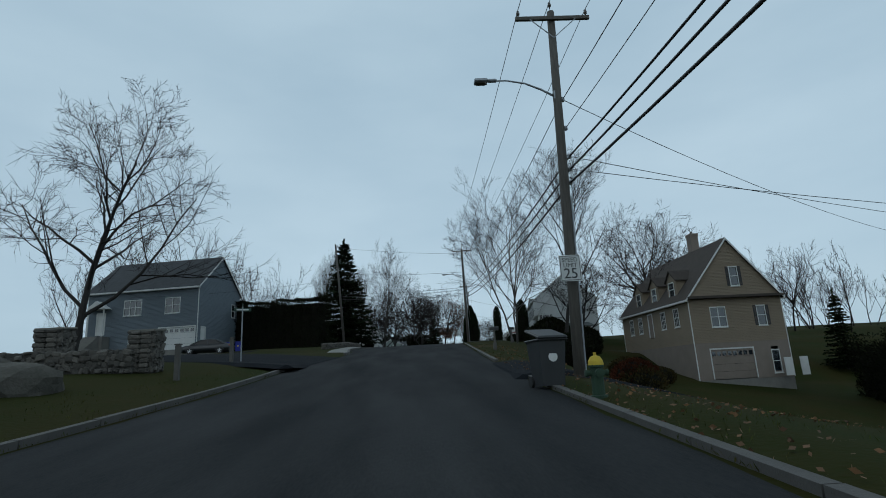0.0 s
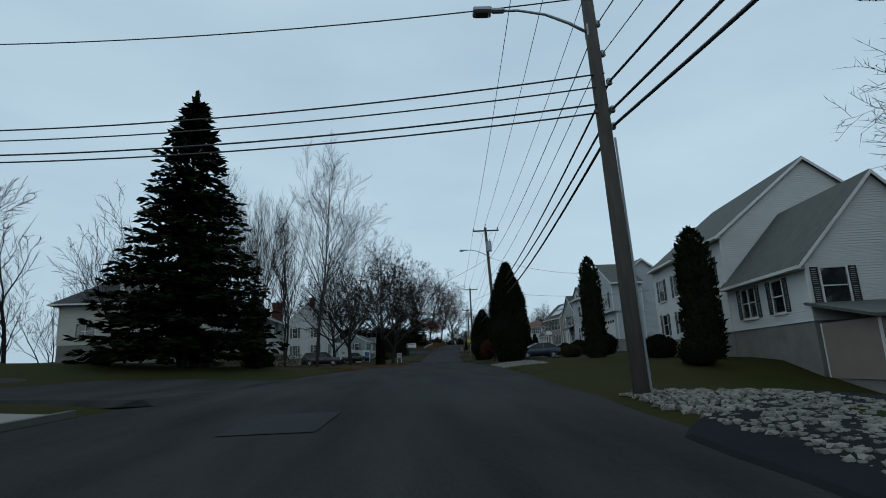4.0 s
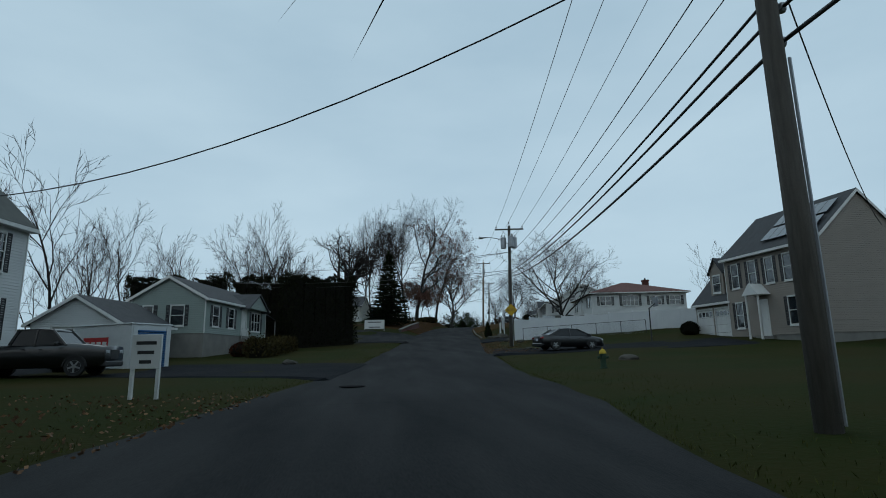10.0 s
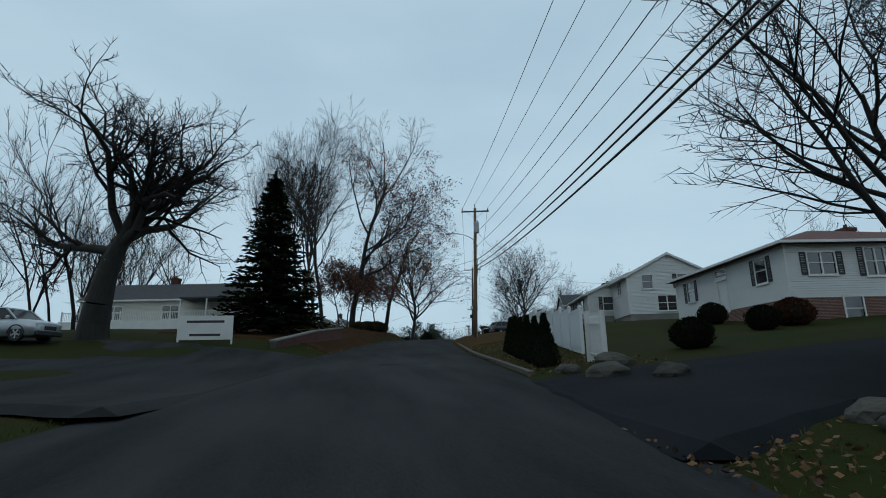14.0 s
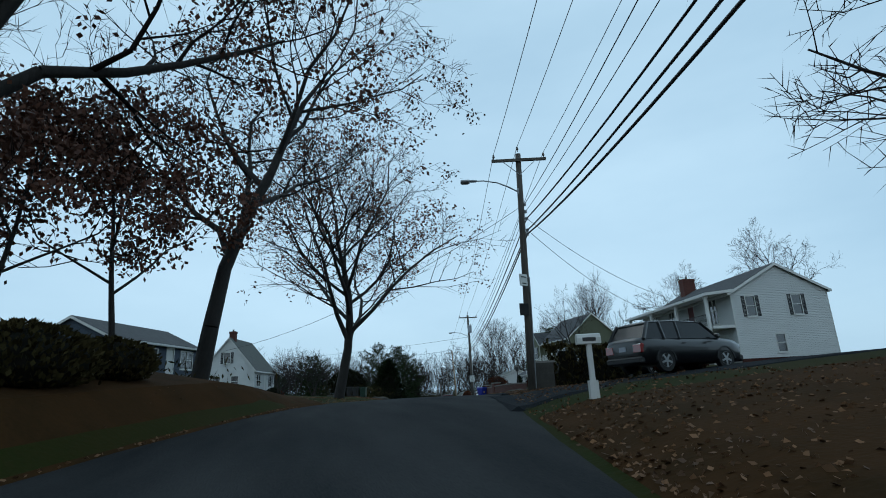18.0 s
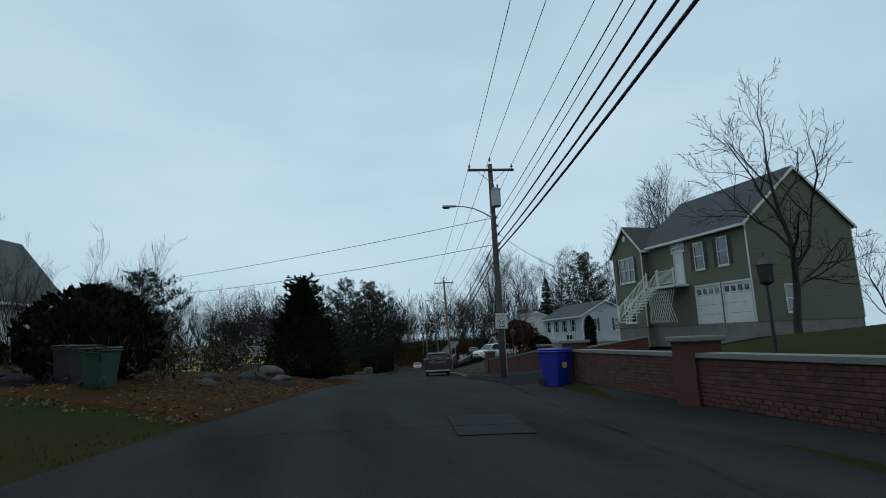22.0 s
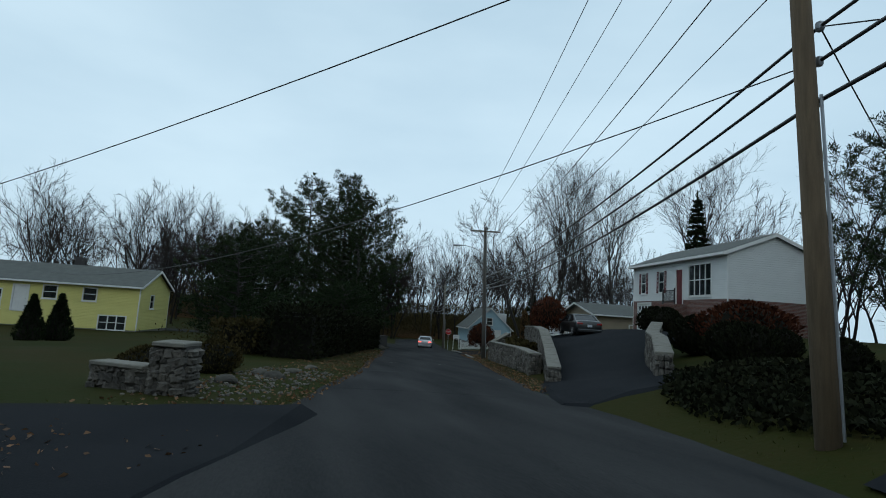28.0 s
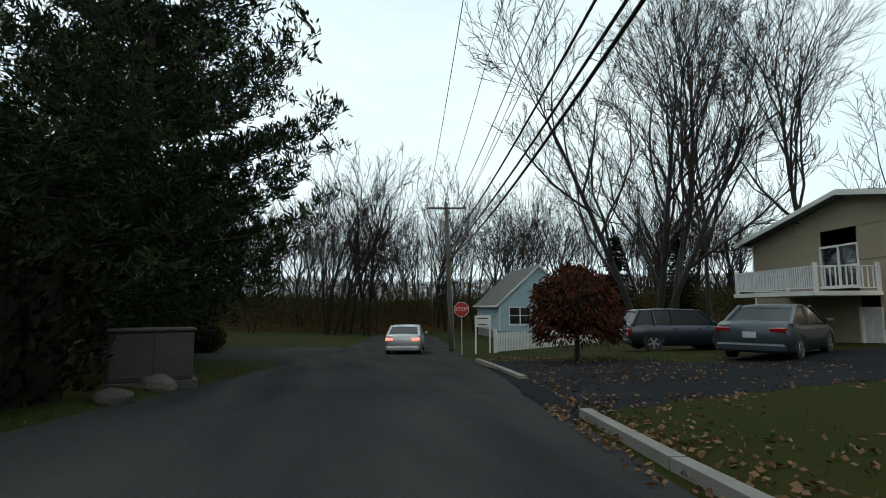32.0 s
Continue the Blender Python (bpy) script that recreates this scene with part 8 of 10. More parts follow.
# ---- hedges ----
hedge(66.2, -13.6, 70.5, -27, 6.0, 2.4, "tall dark hedge along the side street", ragged=0.06)
hedge(193.0, -11.2, 190.0, -34, 6.8, 2.6, "tall dark ragged hedge beside the parking court", ragged=0.16)
hedge(192.8, -11.4, 186.0, -16.0, 6.4, 2.4, "tall dark ragged hedge beside the ranch house", ragged=0.16)
hedge(366, -7.4, 392.5, -7.6, 2.3, 2.6, "dark untrimmed hedge of yew along the road", ragged=0.25)
hedge(366.5, -10.5, 371.5, -8.4, 1.6, 2.4, "dark untrimmed shrubs beneath the pines", ragged=0.3, material=M_SHRUB)
hedge(170.5, -12.6, 180.5, -13.8, 0.95, 1.3, "low untrimmed brown shrubs before the ranch house", ragged=0.4, material=M_SHRUB)
hedge(91, -12.2, 97, -13.5, 0.9, 1.0, "low dark hedge before the bungalow", ragged=0.1)
hedge(338.5, -7.3, 341.5, -8.0, 1.1, 1.5, "clipped dark boxwood hedge at the corner", ragged=0.08)
hedge(343.5, -12.0, 346.0, -12.8, 1.1, 1.5, "clipped dark boxwood hedge at the corner", ragged=0.08)
hedge(262.6, 5.0, 261.4, 8.4, 1.5, 1.3, "low dark shrubs beside the driveway", ragged=0.25, material=M_SHRUB)
hedge(371.5, 5.0, 380.5, 5.2, 0.8, 0.7, "low dark shrubs between two stone walls", ragged=0.35, material=M_SHRUB)
hedge(30.5, 34, 48, 38, 4.5, 3, "dark mass of evergreens beyond the lawn", ragged=0.35)

# ---- shrubs ----
for k, s, u, sc, lab in (("ball_brown", 24.5, 9.6, 1.05, "rounded brown shrub on the lawn"), ("ball_brown", 41.5, 14.6, 1.3, "low brown shrub before the cape house"), ("ball_dark", 45.0, 16.8, 1.3, "dark rounded shrub before the cape house"), ("ball_brown", 47.5, 19.5, 1.2, "yellow-brown shrub by the garage"), ("ball_russet", 25, 9.5, 1.0, "russet shrub by the cape house"), ("rhododendron", 31, 8.2, 0.9, "dark rhododendron beside the kerb"),
                         ("rhododendron", 34, 9.0, 1.0, "dark rhododendron beside the kerb"), ("ball_dark", 37, 8.0, 1.0, "dark shrub beside the path"), ("rhododendron", 43, 8.5, 0.5, "dark rhododendron below bare trees"), ("rhododendron", 47, 9.2, 0.55, "dark rhododendron below bare trees"), ("rhododendron", 51, 9.6, 0.7, "dark rhododendron below bare trees"),
                         ("rhododendron", 55, 10.6, 1.0, "dark rhododendron by the driveway"), ("rhododendron", 58, 12.4, 1.5, "dark evergreen shrub by the driveway"), ("rhododendron", 53.0, 14.5, 1.4, "dark evergreen shrub by the driveway"), ("ball_dark", 77, 10.5, 0.9, "dark rounded shrub by the white house"), ("ball_dark", 83, 11.3, 0.9, "dark rounded shrub by the white house"),
                         ("ball_brown", 97.0, 10.0, 0.8, "ragged shrub on a lawn"), ("rhododendron", 95.8, 12.0, 0.8, "dark ragged shrub on a lawn"), ("ball_dark", 114.5, 14.8, 1.2, "dark shrub against the grey house"), ("ball_dark", 120.0, 14.5, 1.0, "dark shrub before the grey house"),
                         ("ball_dark", 160.5, -17.5, 0.8, "dark shrub by the colonial house"), ("ball_brown", 150.5, -17.8, 0.9, "brown shrub by the colonial house"), ("ball_russet", 173.0, -14.6, 0.7, "russet shrub before the ranch house"), ("ball_brown", 176.0, -14.8, 0.8, "brown shrub before the ranch house"), ("ball_russet", 179.5, -14.6, 0.75, "russet shrub before the ranch house"), ("ball_dark", 183.0, 20.5, 0.9, "dark ball shrub by the garage"),
                         ("rhododendron", 205.5, 14.5, 0.5, "dark evergreen shrub by the white house"), ("ball_dark", 212.5, 16.0, 0.9, "dark rounded shrub by the entry"), ("ball_russet", 206.5, 16.5, 0.8, "russet shrub by the white house"), ("rhododendron", 200.8, 9.0, 0.5, "dark shrub behind rocks"), ("ball_brown", 240, 12.5, 0.7, "low brown shrub before the ranch"), ("ball_dark", 246, 12.4, 0.8, "low dark shrub before the ranch"),
                         ("ball_dark", 250, 12.2, 1.1, "dark rounded shrub by the porch house"), ("ball_russet", 259.5, 9.6, 1.1, "russet shrub by the driveway"), ("ball_dark", 262.5, 10.4, 1.1, "dark rounded shrub by the porch house"), ("ball_dark", 265, 8.6, 0.9, "dark shrub by the forecourt"), ("ball_dark", 275.5, 6.9, 0.5, "dark clipped shrub behind a brick wall"), 
                         ("ball_russet", 272.5, 6.0, 0.75, "russet spirea behind edging stones"), ("ball_russet", 274.3, 6.3, 0.7, "russet spirea behind edging stones"), ("ball_dark", 270.2, 6.4, 0.55, "dark clipped shrub behind edging stones"), ("ball_brown", 271, 5.4, 0.4, "low grey-green shrub among rocks"), ("ball_brown", 295.0, -23.5, 0.8, "rounded shrub before the blue house"), ("ball_dark", 310.5, -21.0, 1.0, "dark shrub before the cape house"), ("ball_russet", 313.5, -21.2, 0.9, "russet shrub before the cape house"), ("ball_dark", 321.0, -21.0, 1.1, "dark shrub by the cape house"), ("ball_dark", 298.5, -10.2, 2.2, "large dark rounded yew on the bank"),
                         ("ball_brown", 318.5, -5.5, 0.8, "low brown shrub on the bank"), ("ball_dark", 324.5, -6.3, 0.8, "dark rounded shrub at the corner"), ("ball_brown", 352.5, -6.6, 0.7, "low brown shrub by the pillar"), ("ball_brown", 356.5, -6.8, 0.8, "low yellow-green shrub by the road"), ("ball_dark", 349.5, -8.5, 0.7, "dark shrub by the pillar"), ("rhododendron", 356.2, 9.0, 0.60, "dark rhododendron above the stone wall"),
                         ("rhododendron", 358.2, 9.6, 0.66, "dark rhododendron above the stone wall"), ("rhododendron", 352.0, 8.6, 0.42, "dark rhododendron by the pole"), ("ball_dark", 377.5, 14.6, 1.35, "tall dark rounded shrub before the house"), ("ball_dark", 374.5, 14.2, 1.2, "dark shrub before the bay window"), 
                         ("ball_dark", 335.5, 14.2, 1.3, "dark shrub below the grey house"), ("ball_russet", 361.5, 11.9, 1.25, "red-brown Japanese maple above the stone wall"), ("rhododendron", 363.0, 10.8, 0.8, "tall dark rhododendron above the stone wall"), ("rhododendron", 359.5, 10.4, 0.6, "dark rhododendron above the stone wall"), ("ball_dark", 357.5, 10.8, 0.7, "dark rounded shrub above the stone wall"), ("ball_brown", 326, 11.0, 0.6, "low grey shrub among rocks"),  ("ball_dark", 402.5, 13.2, 0.9, "dark shrub by the tan house"), ("ball_brown", 405.5, 11.5, 0.7, "yellowish shrub beside the door"), ("ball_brown", 408.5, -11.5, 1.2, "yellow-green shrub across the side street")):
    put_shrub(k, s, u, sc, lab, wide=1.25 if "Japanese" in lab else 1.0)

# ---- bare trees ----
put_tree("maple", 48.5, -32.0, 1.6, 20, "large bare tree with an open crown by the slate house")
put_tree("birch", 46.8, 7.3, 0.76, 10, "multi-stemmed bare birch beside the road", tilt=(0, -6))
put_tree("tall", 47.0, 11.4, 0.74, 50, "tall slender bare tree beside the cape house")
put_tree("round", 66.5, 16.8, 0.95, 10, "dense bare tree by the white house")
put_tree("dome", 80.0, 31.5, 2.0, 40, "dense bare tree with upswept limbs by the white house")
put_tree("round", 66, 28, 1.05, 70, "bare tree with dense grey twigs behind the cape house")
put_tree("twin", 110.3, -12.8, 0.86, 75, "tall bare tree with two trunks beside the verge", tilt=(0, 4))
for s, u, sc, t in ((111.5, -18.5, 0.68, 10), (114.5, -21, 0.74, 80), (118, -18.2, 0.70, 150), (120.5, -23.5, 0.76, 200), (123, -19.5, 0.68, 260), (117, -26, 0.81, 300), (109, -24, 0.76, 40), (126, -28, 0.81, 120)):
    put_tree("poplar", s, u, sc, t, "slender bare poplar with upright limbs", "stand of slender bare trees")
put_tree("dome", 141.0, -16.7, 1.5, 10, "bare shade tree with forked limbs before white houses")
put_tree("dome", 128.4, -8.3, 1.66, 120, "bare shade tree with wide limbs over the verge", tilt=(0, 0))
put_tree("dome", 134.4, -7.1, 1.55, 200, "leaning bare tree with spreading limbs beside the road", tilt=(-2.2, -9.0))
put_tree("dome", 131.0, -12.6, 1.75, 250, "bare tree before the split-level house")
put_tree("snag", 212.6, -18.0, 1.38, 30, "gnarled old bare tree with crooked limbs")
put_tree("dome", 194.8, 11.6, 1.1, 30, "bare round-crowned tree behind the white fence", wide=1.1)
put_tree("dome", 221.0, 6.4, 0.5, 60, "small bare round-crowned tree by the fence")
put_tree("dome", 243.5, 9.5, 1.02, 80, "bare spreading tree on the lawn before the ranch")
put_tree("oak", 247.7, -11.0, 1.12, 0, "large oak with clinging brown leaves beside the road")
put_tree("oak", 256.5, -8.4, 0.92, 120, "leaning oak with clinging brown leaves", tilt=(13.0, -7.5))
for s, u, sc in ((246.3, -12.0, 0.95), (252.4, -8.7, 1.0), (249.5, -10.6, 0.85), (243.5, -10.5, 0.8)):
    put_tree("oak_young", s, u, sc, s * 50, "young oak full of clinging brown leaves", "young oaks on the bank")
put_plant("spruce_small", 247.8, -17.0, 0.62, "dark ragged cedar in the yard", wide=0.7)
for s, u, sc in ((245.5, -8.6, 1.2), (248.0, -8.0, 1.4), (251.0, -8.2, 1.2), (242.5, -9.0, 1.0)):
    put_shrub("ball_brown", s, u, sc * 0.75, "brown shrub among leaves on the bank", wide=1.3)
put_tree("oak_wide", 274.0, -7.2, 1.0, 90, "spreading old oak with a few brown leaves beside the road", wide=1.2, tilt=(3.5, 0))
put_tree("tall", 253.5, -19.5, 0.9, 30, "tall slender bare tree in the yard")
put_tree("poplar", 250, -23, 0.9, 100, "slender bare tree in the yard")
put_tree("tall", 246, -15, 0.8, 210, "slender bare tree in the yard")
put_tree("poplar", 241, -19, 0.85, 10, "slender bare tree in the yard")
put_tree("tall", 240.5, -14.5, 0.72, 260, "slender bare tree on the bank")
put_tree("tall", 232.5, -10.2, 0.78, 300, "bare tree on the bank")
put_tree("round", 295, 27, 0.85, 0, "bare round tree behind the houses")
put_tree("maple", 288, 34, 0.8, 60, "bare round tree behind the houses")
put_tree("small", 301.5, 16.0, 1.5, 40, "small pruned bare tree beside the green house")
put_tree("maple", 330, 26, 0.7, 160, "bare tree behind the green house")
put_tree("poplar", 356, 36, 0.95, 20, "tall slender bare tree on the slope")
put_tree("tall", 350, 33, 0.85, 70, "bare tree on the slope")
put_tree("small", 340, 10.8, 0.7, 80, "small bare ornamental tree on the bank")
put_tree("small", 338, 12.6, 0.8, 10, "small bare ornamental tree on the bank")
put_tree("vase", 412.5, 12.0, 1.25, 110, "tall leaning bare tree behind the tan house", tilt=(0, -8))
put_tree("tall", 421.9, 18.0, 1.15, 10, "tall bare tree behind the tan house")
put_tree("tall", 418, 27, 1.05, 170, "tall bare tree behind the tan house")
put_tree("poplar", 425, 23, 1.05, 220, "tall bare tree behind the tan house")
put_tree("tall", 408, 34, 1.0, 300, "tall bare tree behind the tan house")
put_tree("maple", 345, -50, 0.9, 60, "bare round tree beyond the scrub")
put_tree("maple", 330, -60, 0.95, 160, "bare round tree beyond the scrub")
for s, u in ((298, -14), (302, -11), (306, -13), (309, -9), (312, -12.5), (305, -17), (300, -18), (314, -16), (311, -20), (296, -16)):
    put_tree("scrub", s, u, 0.38 + 0.05 * ((s * 7) % 3), s * 40, "thicket of thin brown stems on the bank", "thicket on the bank")


def woods(name, places, label, keys=("far_a", "far_b", "far_c")):
    """Far bare woods as one object."""
    rng = np.random.default_rng(len(places))
    V, F, k = [], [], 0
    org = np.array([*lay(places[0][0], places[0][1]), ground_z(places[0][0], places[0][1])])
    src = {}
    for q in keys:
        src[q] = []
        for nm, me in TREES[q]:
            v = np.zeros(len(me.vertices) * 3)
            me.vertices.foreach_get("co", v)
            src[q].append((v.reshape(-1, 3), [np.array([g.vertices[:] for g in me.polygons if len(g.vertices) == n]).reshape(-1, n) for n in (3, 4)]))
    for i, (s, u, sc) in enumerate(places):
        x, y = lay(s, u)
        a = rng.uniform(0, 6.28)
        r = np.array([[math.cos(a), -math.sin(a), 0], [math.sin(a), math.cos(a), 0], [0, 0, 1]]) * sc
        for v, f in src[keys[i % len(keys)]]:
            V.append(v @ r.T + np.array([x, y, ground_z(s, u) - 0.3 - max(0, abs(u) - 85) * 0.03 * (1 if s > 240 else 0.4)]) - org)
            for g in f:
                F += (g.astype(int) + k).tolist()
            k += len(v)
    me = mesh_np(name, np.concatenate(V), F, M_TWIG)
    ob = new(name, me)
    ob.location = org
    return tagged(ob, label, "trees", kind="stuff")


_r = random.Random(3)
far = []
for i in range(26):
    far.append((_r.uniform(120, 190), _r.uniform(-75, -32), _r.uniform(0.6, 0.9)))
for i in range(20):
    far.append((_r.uniform(215, 262), _r.uniform(-60, -22), _r.uniform(0.7, 1.0)))
for i in range(16):
    far.append((_r.uniform(80, 130), _r.uniform(-60, -28), _r.uniform(0.7, 1.05)))
for i in range(14):
    far.append((_r.uniform(60, 190), _r.uniform(36, 70), _r.uniform(0.5, 0.8)))
for i in range(44):
    far.append((_r.uniform(10, 300), _r.choice((-1, 1)) * _r.uniform(50, 90), _r.uniform(0.6, 0.9)))
woods("bare_woods", far, "distant bare grey woods behind the houses")
far = []
for i in range(190):
    far.append((_r.uniform(442, 505), _r.uniform(-70, 60), _r.uniform(0.75, 1.1)))
for i in range(34):
    far.append((_r.uniform(360, 440), _r.uniform(34, 75), _r.uniform(0.8, 1.15)))
for i in range(34):
    far.append((_r.uniform(395, 440), _r.uniform(-80, -26), _r.uniform(0.7, 1.05)))
for i in range(20):
    far.append((_r.uniform(310, 395), _r.uniform(-90, -45), _r.uniform(0.6, 0.9)))
woods("bare_woods", far, "dense bare grey woods closing off the end of the road")
far = [(_r.uniform(0, 300), _r.choice((-1, 1)) * _r.uniform(95, 170), _r.uniform(0.8, 1.2)) for i in range(34)]
woods("bare_woods", far, "far bare woods on the horizon")


def thicket(places, label, blade=0.28):
    rng = np.random.default_rng(77)
    P, D = [], []
    for s, u, w, h in places:
        for _ in range(int(w * h * 70)):
            a, b = rng.normal(0, w / 2), rng.normal(0, w / 2)
            x, y = lay(s + a, u + b)
            P.append((x, y, ground_z(s + a, u + b) + rng.uniform(0, h)))
            D.append(rng.normal(size=3) * 0.6 + np.array([0, 0, 0.7]))
    P, D = np.array(P), np.array(D)
    org = P[0].copy()
    v, f = blades_np(P - org, D, blade, 0.035, rng)
    ob = new("undergrowth", mesh_np("undergrowth", v, f, M_SHRUB))
    ob.location = org
    return tagged(ob, label, "undergrowth", kind="stuff")


thicket([(297 + i * 2.2, -8.2 - (i % 3) * 2.0, 2.6, 1.3) for i in range(11)], "brown tangled undergrowth on the bank")
thicket([(447 + (i * 7) % 22, -52 + i * 2.0, 4.5, 3.6) for i in range(56)], "brown undergrowth below the woods", 0.8)
thicket([(472 + (i * 11) % 24, -80 + i * 4.2, 6, 5.0) for i in range(38)], "brown undergrowth deep in the woods", 1.2)
thicket([(374 + i * 2.6, -13 - (i % 2) * 3, 3, 1.6) for i in range(9)], "brown-green undergrowth below the pines")
thicket([(101 + i * 1.9, -15.5 - (i % 3) * 1.6, 1.9, 1.2) for i in range(9)], "dark tangled undergrowth below slender trees")
thicket([(232 + i * 2.8, -9.5 - (i % 3) * 2.4, 2.4, 0.7) for i in range(10)], "dark undergrowth below the oaks")

M_PATCH = mat("darker_asphalt_patch", (0.026, 0.028, 0.03), (0.04, 0.041, 0.043), 0.6, 0.95, 0.4, fine=60, spec=0.05)
# ---- vehicles ----
P_WHITE = paint("white_car_paint", (0.60, 0.61, 0.62), 0.1)
P_SILVER = paint("silver_car_paint", (0.42, 0.44, 0.46), 0.6)
P_BLACK = paint("black_car_paint", (0.006, 0.0065, 0.0075), 0.0)
P_BLUE = paint("dark_blue_car_paint", (0.012, 0.02, 0.034), 0.3)
P_GREY = paint("blue_grey_car_paint", (0.045, 0.06, 0.072), 0.5)
P_CHAR = paint("charcoal_car_paint", (0.011, 0.0125, 0.015), 0.1)
P_RED = paint("dark_red_truck_paint", (0.07, 0.008, 0.01), 0.2)


def park(kind, s, u, turn, paintm, label, lift=0.02, **kw):
    """turn 0: nose along the road; 90: nose to the left."""
    x, y = lay(s, u)
    return car(pose(x, y, ground_z(s, u) + lift, 0, 0, turn - head(s)), kind, paintm, label, **kw)


park("sedan", 412.0, -1.7, -3, P_SILVER, "silver sedan braking at the stop sign, tail lamps lit", lit=True, group="", lift=0.06)
park("sedan", 55.5, -23.0, 100, P_CHAR, "dark sedan parked before an open garage")
park("suv", 56, 30, -120, P_CHAR, "dark car parked behind the cape house")
park("hatch", 111.0, 9.6, 98, P_BLUE, "dark blue hatchback parked in a driveway")
park("pickup", 134.0, 9.0, 122, P_WHITE, "white pickup truck parked nose to the road")
park("suv", 123.0, -15.0, -80, P_BLACK, "black car parked among bare trees")
park("pickup", 157.8, -16.6, -80, P_BLACK, "black pickup parked beside the container")
park("sedan", 174.6, 8.5, -72, P_BLACK, "black sedan parked across a driveway")
park("suv", 210.5, -21.0, -95, P_SILVER, "silver four-wheel drive parked in the court")
park("suv", 257.0, 8.4, -66, P_BLACK, "dark compact four-wheel drive parked nose to the house", lift=0.03)
park("pickup", 278.0, 9.8, 38, P_BLACK, "black pickup parked in the forecourt")
park("suv", 266.5, 9.5, -95, P_CHAR, "dark car parked before the porch house")
park("sedan", 283.5, 13.5, -90, P_BLACK, "black sedan parked behind a brick wall")
park("suv", 340.5, 10.0, 118, P_WHITE, "white crossover parked above a rocky bank")
park("suv", 351.0, 13.5, -10, P_WHITE, "white crossover parked on a steep driveway")
park("suv", 336.5, -15.0, -90, P_WHITE, "white van-like car parked beside a boxwood hedge")
park("suv", 334.2, -14.0, -92, P_CHAR, "dark car parked near the side street")
park("sedan", 378.5, 9.6, 4, P_BLACK, "black sedan parked at the top of the driveway")
park("sedan", 398.3, 9.9, -48, P_GREY, "blue-grey sedan parked on the driveway")
park("suv", 405.0, 10.0, -90, P_BLUE, "dark blue car parked behind a picket fence")


def utility_truck():
    """Dark pickup with a low service bed full of gear."""
    th = park("pickup", 328.0, 3.2, -2, P_RED, "dark red work truck with a loaded black utility body")
    bm = bmesh.new()
    box(bm, -1.05, 1.05, -2.95, -0.8, 0.62, 0.78)
    part("bed_floor", bm, M_BLACK, th)
    for sx in (-1, 1):
        bm = bmesh.new()
        soft_box(bm, min(sx * 0.72, sx * 1.08), max(sx * 0.72, sx * 1.08), -2.95, -0.8, 0.62, 1.52, 0.04)
        cb = part("tool_cabinet", bm, M_BLACK, th)
        for ya, yb, za in ((-2.9, -2.3, 0.68), (-2.25, -1.5, 1.05), (-1.45, -0.85, 0.68)):
            bm = bmesh.new()
            soft_box(bm, min(sx * 1.07, sx * 1.1), max(sx * 1.07, sx * 1.1), ya, yb, za, 1.46, 0.012)
            part("cabinet_door", bm, M_CARTRIM, cb)
            bm = bmesh.new()
            soft_box(bm, min(sx * 1.1, sx * 1.12), max(sx * 1.1, sx * 1.12), (ya + yb) / 2 - 0.06, (ya + yb) / 2 + 0.06, 1.3, 1.36, 0.008)
            part("latch", bm, M_GALV, cb)
        bm = bmesh.new()
        tube(bm, [(sx * 0.95, -2.9, 1.52), (sx * 0.95, -2.9, 1.75), (sx * 0.95, -0.85, 1.75), (sx * 0.95, -0.85, 1.52)], 0.025, 6)
        part("bed_rail", bm, M_BLACK, th)
    bm = bmesh.new()
    soft_box(bm, -0.72, 0.72, -2.98, -2.9, 0.66, 1.2, 0.03)
    part("tailgate", bm, M_BLACK, th)
    bm = bmesh.new()
    soft_box(bm, -1.0, 1.0, -3.1, -2.98, 0.5, 0.64, 0.03)
    part("step_bumper", bm, M_GALV, th)
    for x, y, z, w, h in ((-0.3, -1.6, 1.3, 0.4, 0.4), (0.25, -2.2, 1.3, 0.35, 0.3), (0.1, -1.2, 1.3, 0.6, 0.5), (-0.35, -2.4, 1.25, 0.3, 0.25)):
        bm = bmesh.new()
        soft_box(bm, x - w / 2, x + w / 2, y - w / 2, y + w / 2, 0.8, z + h * 0.5, 0.06)
        part("gear_box", bm, M_CARTRIM, th)
    bm = bmesh.new()
    for x in (-0.9, 0.9):
        tube(bm, [(x, -0.78, 1.4), (x, -0.78, 2.0)], 0.03, 5)
    tube(bm, [(-0.9, -0.78, 2.0), (0.9, -0.78, 2.0)], 0.03, 5)
    part("headache_rack", bm, M_BLACK, th)


utility_truck()


